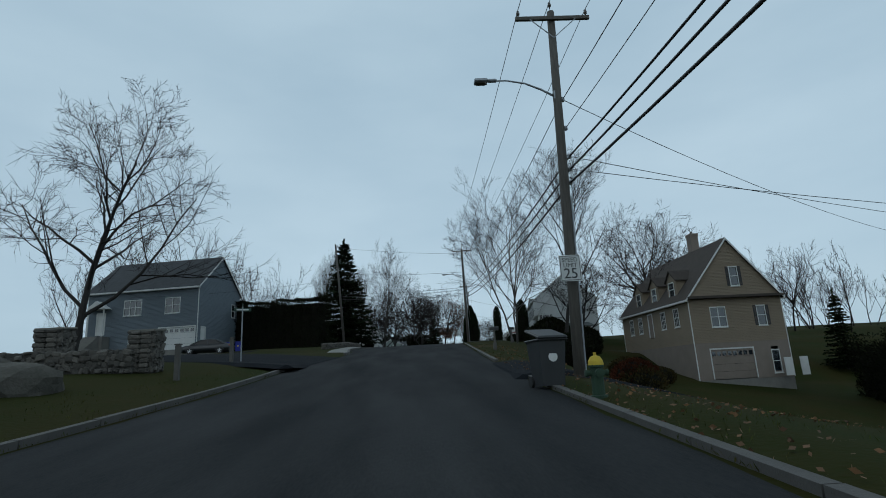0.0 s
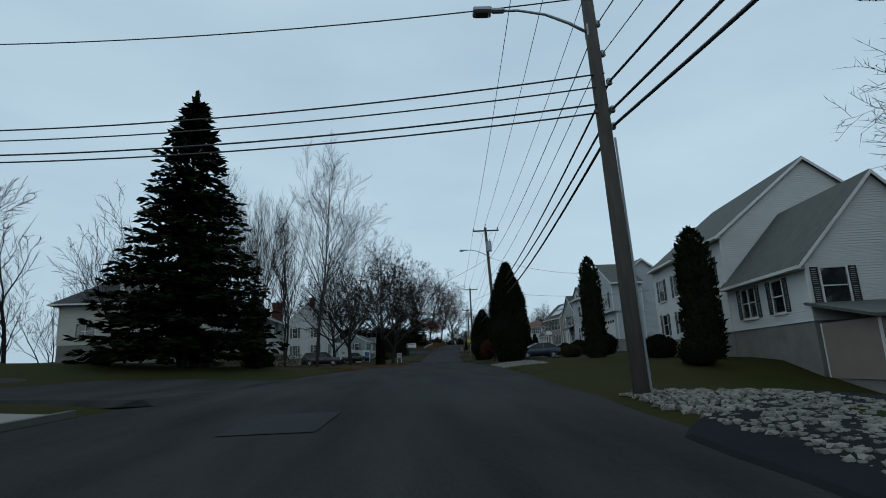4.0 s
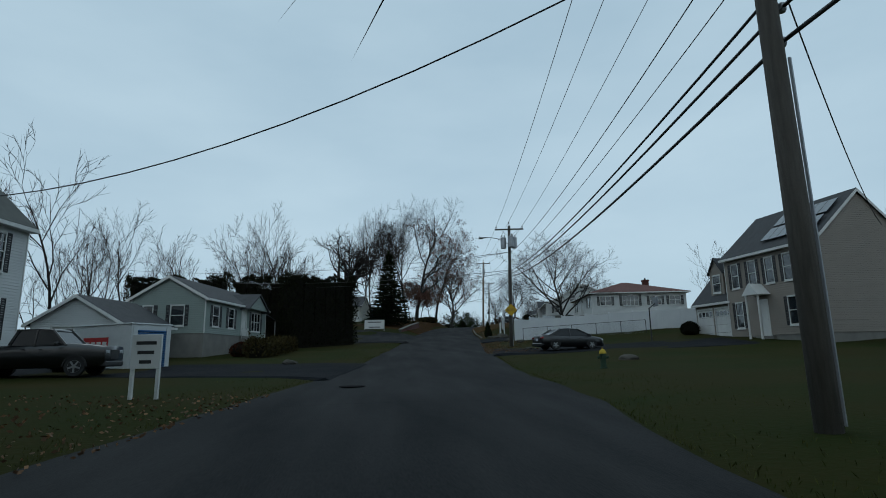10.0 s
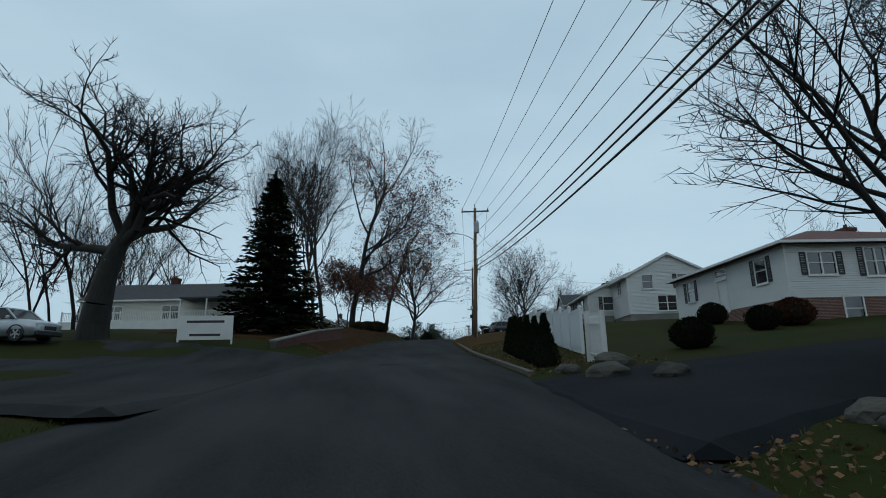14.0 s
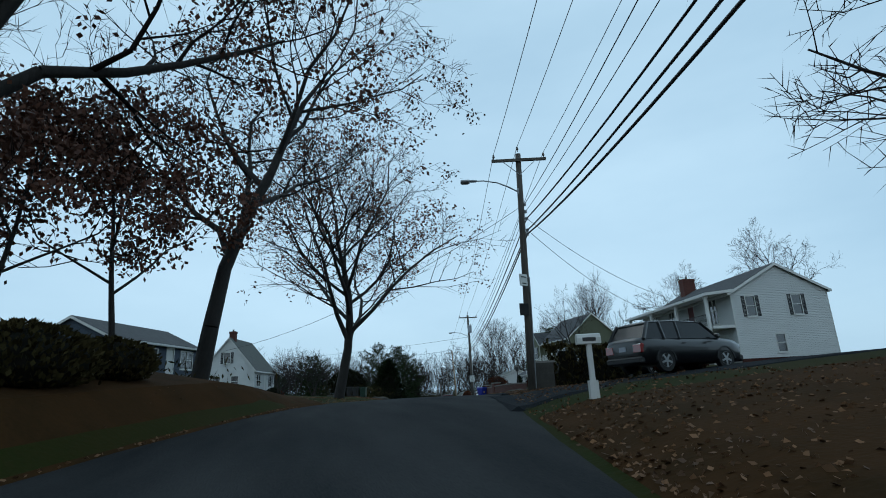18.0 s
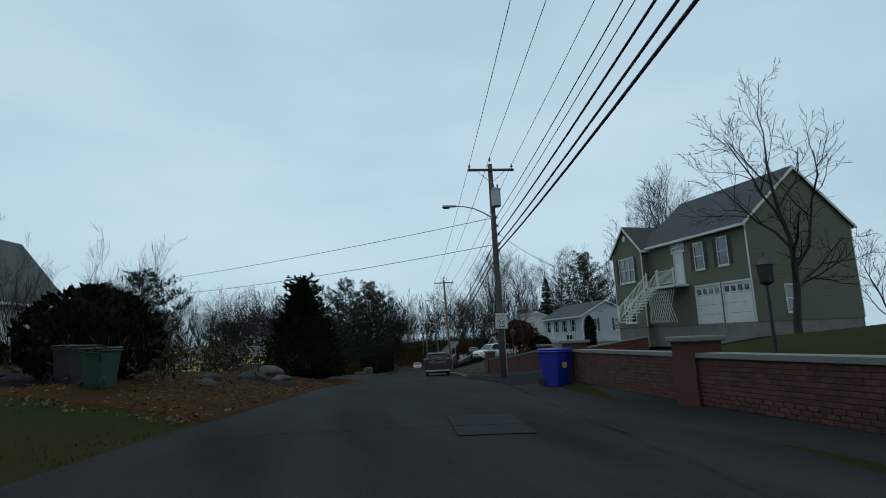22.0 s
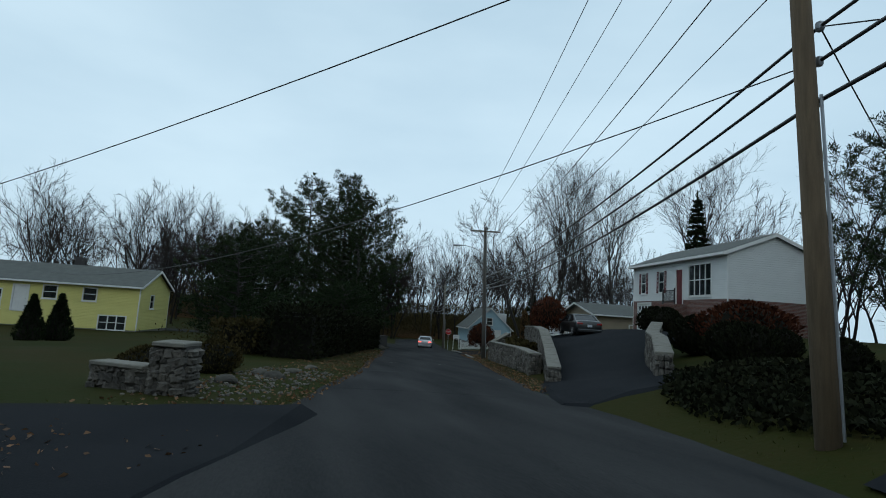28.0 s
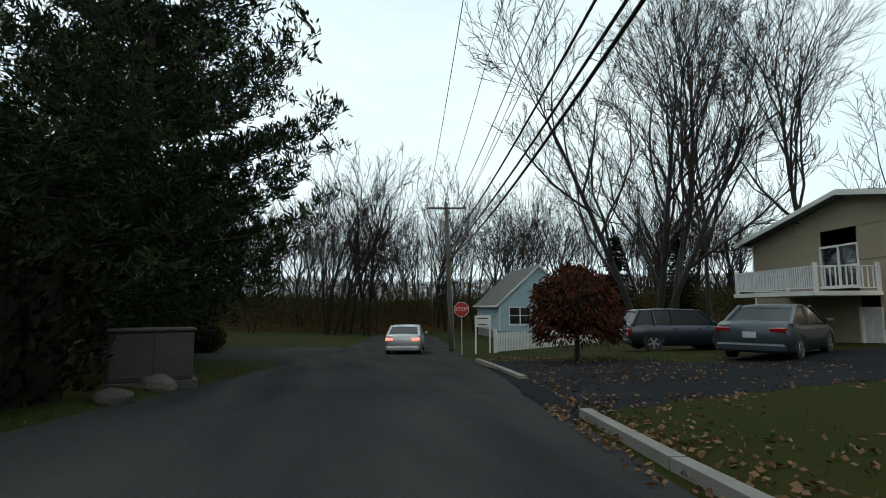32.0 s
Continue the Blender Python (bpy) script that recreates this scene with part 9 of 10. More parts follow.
# ---- bins, hydrants, mailboxes, signs ----
def wheelie_bin(s, u, turn, material, label, lid=None, open_lid=False, scale=1.0):
    th = thing("wheelie_bin", spot(s, u, 0.0, turn), label, "bin", "wheelie bins")
    th.scale = (scale,) * 3
    bm = bmesh.new()
    v = box(bm, -0.24, 0.24, -0.28, 0.28, 0.04, 1.0)
    for q in v[4:]:
        q.co.x *= 1.25
        q.co.y *= 1.3
    part("body", bm, material, th)
    bm = bmesh.new()
    soft_box(bm, -0.34, 0.34, -0.41, 0.41, 0.95, 1.0, 0.02)
    part("rim", bm, material, th)
    bm = bmesh.new()
    soft_box(bm, -0.33, 0.33, -0.42, 0.42, 0.0, 0.07, 0.03)
    ob = part("lid", bm, lid or material, th)
    ob.matrix_local = pose(0, 0.0, 1.0, 0, 0, 0) if not open_lid else pose(0, -0.02, 1.08, 14, 0, 0)
    for sx in (-1, 1):
        bm = bmesh.new()
        lathe(bm, [(0.06, -0.03), (0.12, -0.03), (0.12, 0.03), (0.06, 0.03)], 14)
        ob = part("wheel", bm, M_TYRE, th)
        ob.matrix_local = pose(sx * 0.27, 0.3, 0.12, 0, 90, 0)
    bm = bmesh.new()
    tube(bm, [(-0.25, 0.42, 0.93), (0.25, 0.42, 0.93)], 0.018, 6)
    part("handle", bm, material, th)
    bm = bmesh.new()
    lathe(bm, [(0.1, 0), (0.1, 0.004)], 16)
    ob = part("emblem", bm, M_WHITE if "blue" not in material.name else mat("yellow_emblem", (0.5, 0.4, 0.08)), th)
    ob.matrix_local = pose(0, -0.335, 0.62, 88, 0, 0)
    return th


M_BINB = mat("black_bin_plastic", (0.018, 0.019, 0.021), (0.028, 0.029, 0.03), 3, 0.55)
M_BINU = mat("blue_bin_plastic", (0.012, 0.022, 0.30), (0.010, 0.018, 0.22), 3, 0.5)
M_BING = mat("green_bin_plastic", (0.014, 0.05, 0.03), (0.012, 0.035, 0.024), 3, 0.6)
wheelie_bin(13.1, 2.95, 10, M_BINB, "black wheelie bin with a partly open lid by the pole", open_lid=True, scale=1.12)
wheelie_bin(58.5, -22.0, 40, M_BINU, "blue recycling bin beside the slate house")
wheelie_bin(59.2, -21.3, 20, M_BINU, "blue recycling bin beside the slate house")
wheelie_bin(115.2, 14.0, -60, M_BINU, "blue recycling bin beside the garage")
wheelie_bin(298.0, 4.55, 30, M_BINU, "tall blue recycling bin standing in the driveway", scale=1.15)
wheelie_bin(297.6, -10.6, 200, M_BING, "dark green wheelie bin at the kerb")
wheelie_bin(296.3, -9.2, 190, M_BINB, "black wheelie bin at the kerb")
wheelie_bin(296.8, -9.9, 195, M_BINB, "black wheelie bin at the kerb")
wheelie_bin(295.4, -8.3, 170, M_BING, "dark green wheelie bin at the kerb")


def hydrant(s, u, label):
    th = thing("fire_hydrant", spot(s, u), label, "hydrant")
    grn, yel = mat("hydrant_green", (0.02, 0.05, 0.025), (0.015, 0.035, 0.02)), mat("hydrant_yellow", (0.5, 0.36, 0.03), (0.4, 0.28, 0.03))
    bm = bmesh.new()
    lathe(bm, [(0.17, -0.05), (0.17, 0.04), (0.12, 0.05), (0.115, 0.55), (0.15, 0.56), (0.15, 0.6)], 14)
    part("barrel", bm, grn, th, smooth=False)
    bm = bmesh.new()
    lathe(bm, [(0.15, 0.6), (0.14, 0.68), (0.09, 0.76), (0.03, 0.78), (0.03, 0.84)], 14)
    part("bonnet", bm, yel, th)
    for a, r in ((0, 0.055), (180, 0.055), (-90, 0.075)):
        bm = bmesh.new()
        lathe(bm, [(r, 0), (r, 0.08), (r + 0.012, 0.08), (r + 0.012, 0.12), (r * 0.4, 0.13)], 10)
        ob = part("outlet", bm, grn, th)
        ob.matrix_local = pose(0, 0, 0.45, 0, 0, a) @ pose(0.1, 0, 0, 0, 90, 0)


hydrant(10.5, 3.3, "green fire hydrant with a yellow bonnet on the verge")
hydrant(158.3, 6.9, "green fire hydrant with a yellow bonnet on the lawn")


def mailbox(s, u, turn, label, post=None, box_m=None, h=1.05):
    th = thing("mailbox", spot(s, u, 0, turn), label, "mailbox", "mailboxes")
    bm = bmesh.new()
    box(bm, -0.05, 0.05, -0.05, 0.05, -0.2, h)
    box(bm, -0.09, 0.09, -0.09, 0.09, -0.2, h * 0.35)
    part("post", bm, post or M_WHITE, th)
    bm = bmesh.new()
    prof = [(-0.09, 0), (0.09, 0), (0.09, 0.12), (0.06, 0.19), (0, 0.215), (-0.06, 0.19), (-0.09, 0.12)]
    prism(bm, [(x, z + h) for x, z in prof], -0.25, 0.25)
    ob = part("box", bm, box_m or M_WHITE, th)
    ob.matrix_local = pose(0, 0, 0, 0, 0, 90)
    bm = bmesh.new()
    box(bm, -0.14, 0.14, -0.096, -0.09, h + 0.05, h + 0.13)
    part("number_bars", bm, M_BLACK, th, "plain dark bars in place of figures")
    bm = bmesh.new()
    box(bm, 0.1, 0.12, 0.09, 0.1, h + 0.08, h + 0.2)
    part("flag", bm, M_SHUT_R, th)


M_GREYPOST = mat("weathered_grey_post", (0.10, 0.095, 0.085), (0.06, 0.055, 0.05), 3, 0.9)
mailbox(30.6, 3.9, 0, "black mailbox on a weathered wooden post", M_GREYPOST, M_BLACK)
mailbox(249.0, 3.2, 0, "white mailbox on a turned white post", h=1.15)
mailbox(46.4, 6.9, 0, "dark mailbox on a post beside stones", M_GREYPOST, M_BLACK)


def road_sign(m, kind, label, post=True, h=2.2):
    th = thing("road_sign", m, label, "sign", "road signs")
    if post:
        bm = bmesh.new()
        box(bm, -0.03, 0.03, -0.02, 0.02, -0.3, h + 0.35)
        part("post", bm, M_GALV, th)
    if kind == "speed":
        wht = mat("white_sign_face", (0.62, 0.63, 0.62), (0.55, 0.56, 0.55))
        bm = bmesh.new()
        soft_box(bm, -0.305, 0.305, -0.05, -0.035, h - 0.38, h + 0.38, 0.007)
        part("panel", bm, wht, th)
        for x0, x1, z0, z1 in ((-0.28, 0.28, 0.34, 0.355), (-0.28, 0.28, -0.355, -0.34), (-0.285, -0.27, -0.35, 0.35), (0.27, 0.285, -0.35, 0.35)):
            bm = bmesh.new()
            box(bm, x0, x1, -0.055, -0.05, h + z0, h + z1)
            part("border", bm, M_BLACK, th)
        write("SPEED", 0.17, M_BLACK, pose(0, -0.055, h + 0.235), th)
        write("LIMIT", 0.17, M_BLACK, pose(0, -0.055, h + 0.075), th)
        write("25", 0.42, M_BLACK, pose(0, -0.055, h - 0.17), th)
    elif kind == "slow":
        yel = mat("yellow_sign_face", (0.55, 0.34, 0.02), (0.48, 0.29, 0.02))
        bm = bmesh.new()
        q = 0.53
        prism(bm, [(0, -q), (q, 0), (0, q), (-q, 0)], -0.05, -0.035)
        ob = part("panel", bm, yel, th)
        ob.location.z = h
        bm = bmesh.new()
        for a, b in (((0, -q + 0.05), (q - 0.05, 0)), ((q - 0.05, 0), (0, q - 0.05)), ((0, q - 0.05), (-q + 0.05, 0)), ((-q + 0.05, 0), (0, -q + 0.05))):
            tube(bm, [(a[0], -0.052, a[1] + h), (b[0], -0.052, b[1] + h)], 0.008, 4)
        part("border", bm, M_BLACK, th)
        write("SLOW", 0.27, M_BLACK, pose(0, -0.055, h), th)
    elif kind == "stop":
        red = mat("red_sign_face", (0.42, 0.012, 0.015), (0.36, 0.012, 0.014))
        bm = bmesh.new()
        r = 0.40
        prism(bm, [(r * math.cos(math.pi / 8 + k * math.pi / 4), r * math.sin(math.pi / 8 + k * math.pi / 4)) for k in range(8)], -0.05, -0.035)
        ob = part("panel", bm, M_WHITE, th)
        ob.location.z = h
        bm = bmesh.new()
        r = 0.375
        prism(bm, [(r * math.cos(math.pi / 8 + k * math.pi / 4), r * math.sin(math.pi / 8 + k * math.pi / 4)) for k in range(8)], -0.055, -0.0505)
        ob = part("face", bm, red, th)
        ob.location.z = h
        write("STOP", 0.27, M_WHITE, pose(0, -0.06, h), th)
    return th


road_sign(plot(15.1, 4.3, 3.0, 0), "speed", "white speed limit sign fixed to a pole", post=False, h=0.05)
road_sign(plot(180.6, 5.0, 0.0, 0), "slow", "yellow diamond SLOW sign fixed to a pole", post=False, h=3.1)
road_sign(plot(306.6, 4.6, 0.0, 0), "speed", "white speed limit sign fixed to a pole", post=False, h=2.75)
road_sign(plot(410.0, 1.2, 0.0, -3), "stop", "red octagonal STOP sign by the pole", post=True, h=2.3)
_th = thing("notice_board", plot(259.5, 3.6, 3.4, 20), "small grey notice board fixed to a pole", "sign")
_bm = bmesh.new()
soft_box(_bm, -0.3, 0.12, -0.02, 0.02, -0.25, 0.25, 0.01)
part("panel", _bm, M_PATCH, _th)


def notice(m, w, h, z, label, face=None, post=True, bars=3):
    """A flat board with unreadable lines as bars."""
    th = thing("sign_board", m, label, "sign")
    bm = bmesh.new()
    soft_box(bm, -w / 2, w / 2, -0.03, 0.03, z, z + h, 0.01)
    part("board", bm, face or M_WHITE, th)
    for k in range(bars):
        bm = bmesh.new()
        zz = z + h * (0.75 - 0.55 * k / max(1, bars - 1) if bars > 1 else 0.5)
        ww = w * (0.34, 0.28, 0.2)[k % 3]
        box(bm, -ww, ww, -0.036, -0.03, zz - h * 0.05, zz + h * 0.05)
        part("text_bar", bm, M_TEAL if w > 3 else M_BLACK, th)
    if post:
        for x in (-w / 2 + 0.05, w / 2 - 0.05):
            bm = bmesh.new()
            box(bm, x - 0.04, x + 0.04, -0.02, 0.06, -0.3, z + h)
            part("post", bm, M_WHITE, th)
    return th


notice(plot(212.5, -11.9, 0.95, 8), 2.85, 1.3, 0.1, "large white banner with green script on posts", bars=2)
notice(plot(149.0, -7.2, 0.05, 0), 0.75, 0.85, 0.75, "small white yard sign on a dark post", bars=3)
notice(plot(409.2, 2.2, 0.1, -5), 0.8, 0.55, 1.3, "white real estate sign hanging from a white post", bars=2)
notice(plot(259.55, 3.6, 4.4, 40), 0.45, 0.5, 0.0, "small white notice nailed to the pole", post=False, bars=2)


# ---- storage container ----
def container():
    th = thing("storage_container", plot(164.0, -17.3, -0.34, -21.8, (0.94, 0.98, 1.12)), "white portable storage container with a blue roller door", "container")
    wht, blu, red = mat("white_container_panel", (0.55, 0.57, 0.57), (0.48, 0.50, 0.5)), mat("blue_roller_door", (0.02, 0.09, 0.22), (0.018, 0.075, 0.18)), mat("red_logo_panel", (0.42, 0.02, 0.02))
    bm = bmesh.new()
    soft_box(bm, -2.4, 2.4, -1.2, 1.2, 0.0, 2.35, 0.03)
    part("body", bm, wht, th)
    for k in range(18):
        bm = bmesh.new()
        tube(bm, [(2.41, -0.85, 0.18 + k * 0.11), (2.41, 0.85, 0.18 + k * 0.11)], 0.055, 6)
        part("door_slat", bm, blu, th)
    for y in (-1.0, 1.0):
        bm = bmesh.new()
        box(bm, 2.402, 2.44, y - 0.12, y + 0.12, 0.05, 2.3)
        part("corner_post", bm, wht, th)
    bm = bmesh.new()
    box(bm, -1.5, 0.6, -1.215, -1.203, 1.05, 1.8)
    part("logo_panel", bm, red, th, "red panel with plain pale bars")
    for k in range(4):
        bm = bmesh.new()
        x = -1.3 + k * 0.48
        box(bm, x, x + 0.34, -1.222, -1.216, 1.25, 1.6)
        part("logo_bar", bm, M_WHITE, th)
    bm = bmesh.new()
    soft_box(bm, -2.45, 2.45, -1.25, 1.25, 2.35, 2.42, 0.02)
    part("roof", bm, wht, th)


container()


# ---- fences ----
def vinyl_fence(pts, h, label, lattice=False):
    s0, u0 = pts[0]
    org = Vector((*lay(s0, u0), ground_z(s0, u0)))
    th = thing("vinyl_fence", Matrix.Translation(org), label, "fence")
    for (sa, ua), (sb, ub) in zip(pts, pts[1:]):
        a, b = Vector((*lay(sa, ua), ground_z(sa, ua))) - org, Vector((*lay(sb, ub), ground_z(sb, ub))) - org
        n = max(1, round((b - a).length / 2.4))
        for k in range(n):
            p, q = a.lerp(b, k / n), a.lerp(b, (k + 1) / n)
            ang = math.atan2(q.y - p.y, q.x - p.x)
            L = math.hypot(q.x - p.x, q.y - p.y)
            z = max(p.z, q.z)
            m = Matrix.Translation((p.x, p.y, z)) @ Matrix.Rotation(ang, 4, "Z")
            bm = bmesh.new()
            box(bm, -0.06, 0.06, -0.06, 0.06, -0.5, h + 0.06)
            lathe(bm, [(0.09, h + 0.06), (0.09, h + 0.08), (0.01, h + 0.14)], 4)
            ob = part("post", bm, M_VINYL, th)
            ob.matrix_local = m
            nb = 12
            for i in range(nb):
                bm = bmesh.new()
                x0, x1 = 0.06 + (L - 0.12) * i / nb, 0.06 + (L - 0.12) * (i + 1) / nb - 0.006
                box(bm, x0, x1, -0.02, 0.02, -0.4, h - (0.0 if not lattice else 0.35))
                ob = part("panel_board", bm, M_VINYL, th)
                ob.matrix_local = m
            for zz in (h - 0.06, 0.08):
                bm = bmesh.new()
                box(bm, 0.06, L - 0.06, -0.04, 0.04, zz, zz + 0.1)
                ob = part("rail", bm, M_VINYL, th)
                ob.matrix_local = m
    return th


vinyl_fence([(189.2, 6.0), (189.3, 13.0), (189.4, 20.0), (189.4, 27)], 1.75, "white vinyl privacy fence along a yard")
vinyl_fence([(189.3, 6.1), (195.0, 11.0)], 1.75, "white vinyl privacy fence beside a driveway")
vinyl_fence([(203.3, 6.0), (210, 6.5), (217, 6.6)], 1.5, "white vinyl fence behind small cedars")


def picket_run(a, b, h, label, name="picket_fence", step=0.14):
    org = Vector((*lay(*a), ground_z(*a)))
    e = Vector((*lay(*b), ground_z(*b))) - org
    L = math.hypot(e.x, e.y)
    th = thing(name, Matrix.Translation(org) @ Matrix.Rotation(math.atan2(e.y, e.x), 4, "Z"), label, "fence")
    for k in range(int(L / step) + 1):
        x = k * step
        bm = bmesh.new()
        prism(bm, [(x - 0.04, 0.05), (x + 0.04, 0.05), (x + 0.04, h - 0.06), (x, h), (x - 0.04, h - 0.06)], -0.012, 0.012)
        ob = part("picket", bm, M_WHITE, th)
        ob.location.z = e.z * x / L
    for z in (0.25, h - 0.25):
        bm = bmesh.new()
        tube(bm, [(0, 0.03, z), (L, 0.03, z + e.z)], 0.03, 4)
        part("rail", bm, M_WHITE, th)
    for x in (0, L):
        bm = bmesh.new()
        box(bm, x - 0.07, x + 0.07, -0.02, 0.12, -0.2, h + 0.15)
        ob = part("post", bm, M_WHITE, th)
        ob.location.z = e.z * x / L
    return th


picket_run((198.3, 5.2), (200.4, 5.4), 1.45, "white arched garden gate standing open", "garden_gate")
picket_run((408.6, 2.8), (416.7, 10.5), 1.0, "low white picket fence on a lawn")


def chain_link(a, b, h, label):
    org = Vector((*lay(*a), ground_z(*a)))
    e = Vector((*lay(*b), ground_z(*b))) - org
    L = math.hypot(e.x, e.y)
    th = thing("chain_link_fence", Matrix.Translation(org) @ Matrix.Rotation(math.atan2(e.y, e.x), 4, "Z"), label, "fence")
    n = int(L / 2.6) + 1
    for k in range(n + 1):
        x = L * k / n
        bm = bmesh.new()
        tube(bm, [(x, 0, e.z * x / L - 0.2), (x, 0, e.z * x / L + h)], 0.03, 6)
        part("post", bm, M_BLACK, th)
    bm = bmesh.new()
    tube(bm, [(0, 0, h), (L, 0, h + e.z)], 0.022, 6)
    part("top_rail", bm, M_BLACK, th)
    segs = []
    for k in range(int((L + h) / 0.12)):
        for sg in (1, -1):
            x0 = k * 0.12 - (h if sg > 0 else 0)
            xa, za, xb, zb = x0, 0, x0 + h, h
            if sg < 0:
                xa, xb = x0 + 0, x0 - h
            lo, hi = min(xa, xb), max(xa, xb)
            if lo < 0 or hi > L:
                continue
            segs.append((np.array([xa, 0, za + e.z * xa / L]), np.array([xb, 0, zb + e.z * xb / L]), 0.003, 0.003))
    v, f = tubes_np(segs, 3)
    new("mesh", mesh_np("mesh", v, f, M_GALV)).parent = th


chain_link((187.4, 6.6), (186.8, 18.0), 1.2, "low chain-link fence with dark posts before a white fence")


# ---- stone and brick walls, pillars, rocks ----
stone_wall([(19.5, -16.5), (20.6, -10.6)], 0.9, 0.6, "low dry wall of field stones on a mound", cap=False, size=0.34, top=[0.7, 0.9])
stone_wall([(20.0, -17.5), (19.0, -22)], 0.7, 0.6, "low dry wall of field stones by the drive", cap=False, size=0.34)
for s, u in ((20.4, -13.4), (21.0, -10.4)):
    stone_wall([(s - 0.45, u), (s + 0.45, u)], 1.55, 0.9, "square gate pillar of rough field stones", name="stone_pillar", size=0.3, cap=True)
stone_wall([(50.5, -9.9), (60, -9.6), (67, -9.6)], 0.55, 0.5, "low wall of brown field stones below a hedge", cap=False, size=0.28)
stone_wall([(341.8, -4.5), (341.8, -3.7)], 0.95, 0.8, "square stone gate pillar with a slab cap", name="stone_pillar", size=0.26)
stone_wall([(351.1, -5.6), (351.1, -4.95)], 1.0, 0.7, "square stone gate pillar with a slab cap", name="stone_pillar", size=0.26)
stone_wall([(351.2, -5.75), (351.6, -7.1)], 0.5, 0.4, "low stone wing wall by the gate pillar", size=0.26)
stone_wall([(365.8, 4.4), (370, 4.3), (377.2, 4.0), (381.2, 3.75), (381.9, 5.0)], 1.3, 0.5, "long retaining wall of grey field stones with a concrete cap", size=0.36, top=[1.0, 1.15, 1.3, 1.35, 1.4], limit=330)
stone_wall([(361.2, 4.35), (366, 5.1), (371, 5.7), (376, 6.2), (382.2, 6.4)], 1.0, 0.45, "upper stone wall along a steep driveway with a concrete cap", size=0.42, top=[0.62, 1.1, 1.6, 1.4, 1.25], limit=200)
stone_wall([(356.4, 6.6), (359.5, 7.7), (363.0, 8.8), (367, 10.6)], 1.1, 0.45, "retaining wall of grey field stones below shrubs", size=0.4, top=[0.7, 1.2, 1.3, 1.2], limit=160)
brick_wall([(277.4, 6.2), (283.5, 5.3), (290.3, 5.0), (298.0, 5.3)], 1.0, 0.35, "long low red brick garden wall with a concrete coping", pillars=((277.2, 6.3, 1.0), (290.3, 5.0, 1.1), (298.2, 5.3, 1.2)), limit=260, top=[0.7, 0.75, 0.85, 0.95])
brick_wall([(310.2, 9.4), (311.0, 8.0), (315, 7.4), (320.0, 6.6)], 1.1, 0.35, "red brick retaining wall stepping down the street", pillars=((310.8, 8.0, 1.3), (320.2, 6.6, 1.5)), limit=220, top=[1.0, 1.1, 1.0, 1.0])
brick_wall([(310.2, 9.4), (309.4, 13.5)], 0.8, 0.35, "red brick wall beside the driveway", limit=80)
brick_wall([(260.5, 4.3), (261.3, 4.3)], 1.1, 0.8, "square brick gate pillar with a pale cap", limit=40)
brick_wall([(212.5, -8.2), (219, -7.4), (226.5, -7.2)], 0.55, 0.4, "low red-brown retaining wall below a bank", limit=120, top=[0.4, 0.8, 0.9])


def rocks(places, label, material=None):
    rng = random.Random(9)
    for s, u, r in places:
        bm = bmesh.new()
        bmesh.ops.create_icosphere(bm, subdivisions=3, radius=r)
        sd = rng.uniform(0, 99)
        for v in bm.verts:
            n = noise.noise(v.co / r * 0.9 + Vector((sd, 0, 0))) * 0.35 + noise.noise(v.co / r * 2.6 + Vector((sd, 3, 0))) * 0.12
            v.co *= 1 + n
            v.co.z *= 0.62
            v.co.x *= 1.25
        ob = part("boulder", bm, material or M_ROCK, None, smooth=False)
        ob.matrix_basis = spot(s, u, r * 0.12, rng.uniform(0, 360))
        tagged(ob, label, "rock", "boulders")


rocks([(10, -11, 1.6), (12.5, -13, 1.8), (14.5, -10.5, 1.1), (8, -14, 1.7), (16.5, -13.5, 1.3)], "low grey ledge of rock in the grass")
rocks([(176.9, 5.9, 0.25), (188.6, 5.2, 0.3), (189.4, 5.4, 0.35), (186.4, 6.2, 0.3), (183.5, 8.4, 0.42), (181.5, 9.0, 0.2)], "grey boulder on the verge")
rocks([(196.2, 4.4, 0.42), (197.2, 4.8, 0.35), (197.9, 3.9, 0.35), (198.4, 5.4, 0.5), (195.2, 5.6, 0.4)], "weathered boulder beside a driveway")
rocks([(308, -6.9, 0.7), (299, -6.9, 0.35), (301, -7.4, 0.4), (304, -6.6, 0.45), (306, -5.8, 0.4), (318.0, -6.6, 0.3)], "grey boulder in fallen leaves")
rocks([(321.5, 8.8, 0.3), (322.2, 7.6, 0.35), (324.5, 8.4, 0.35), (327, 7.6, 0.28), (329.5, 9.6, 0.4), (332, 8.6, 0.3), (334.5, 9.2, 0.35), (327.5, 11.5, 0.5), (331.5, 12.4, 0.6), (322.5, 10.5, 0.4), (336.5, 8.4, 0.3), (325.5, 9.8, 0.3), (330.5, 7.4, 0.25)], "rough grey rock on a stony bank")
rocks([(354.0, -5.4, 0.26), (356.2, -4.9, 0.3), (357.0, -5.6, 0.25), (358.6, -5.0, 0.2), (361.0, -5.0, 0.22), (344.8, -5.2, 0.3)], "small boulder beside the road")
rocks([(271.2, 4.5, 0.24), (272.0, 4.1, 0.26), (269.9, 4.4, 0.2), (272.8, 4.3, 0.24), (269.2, 4.8, 0.22), (270.5, 4.3, 0.2), (273.5, 4.8, 0.22), (268.7, 5.4, 0.2)], "rounded stone edging a planting bed")
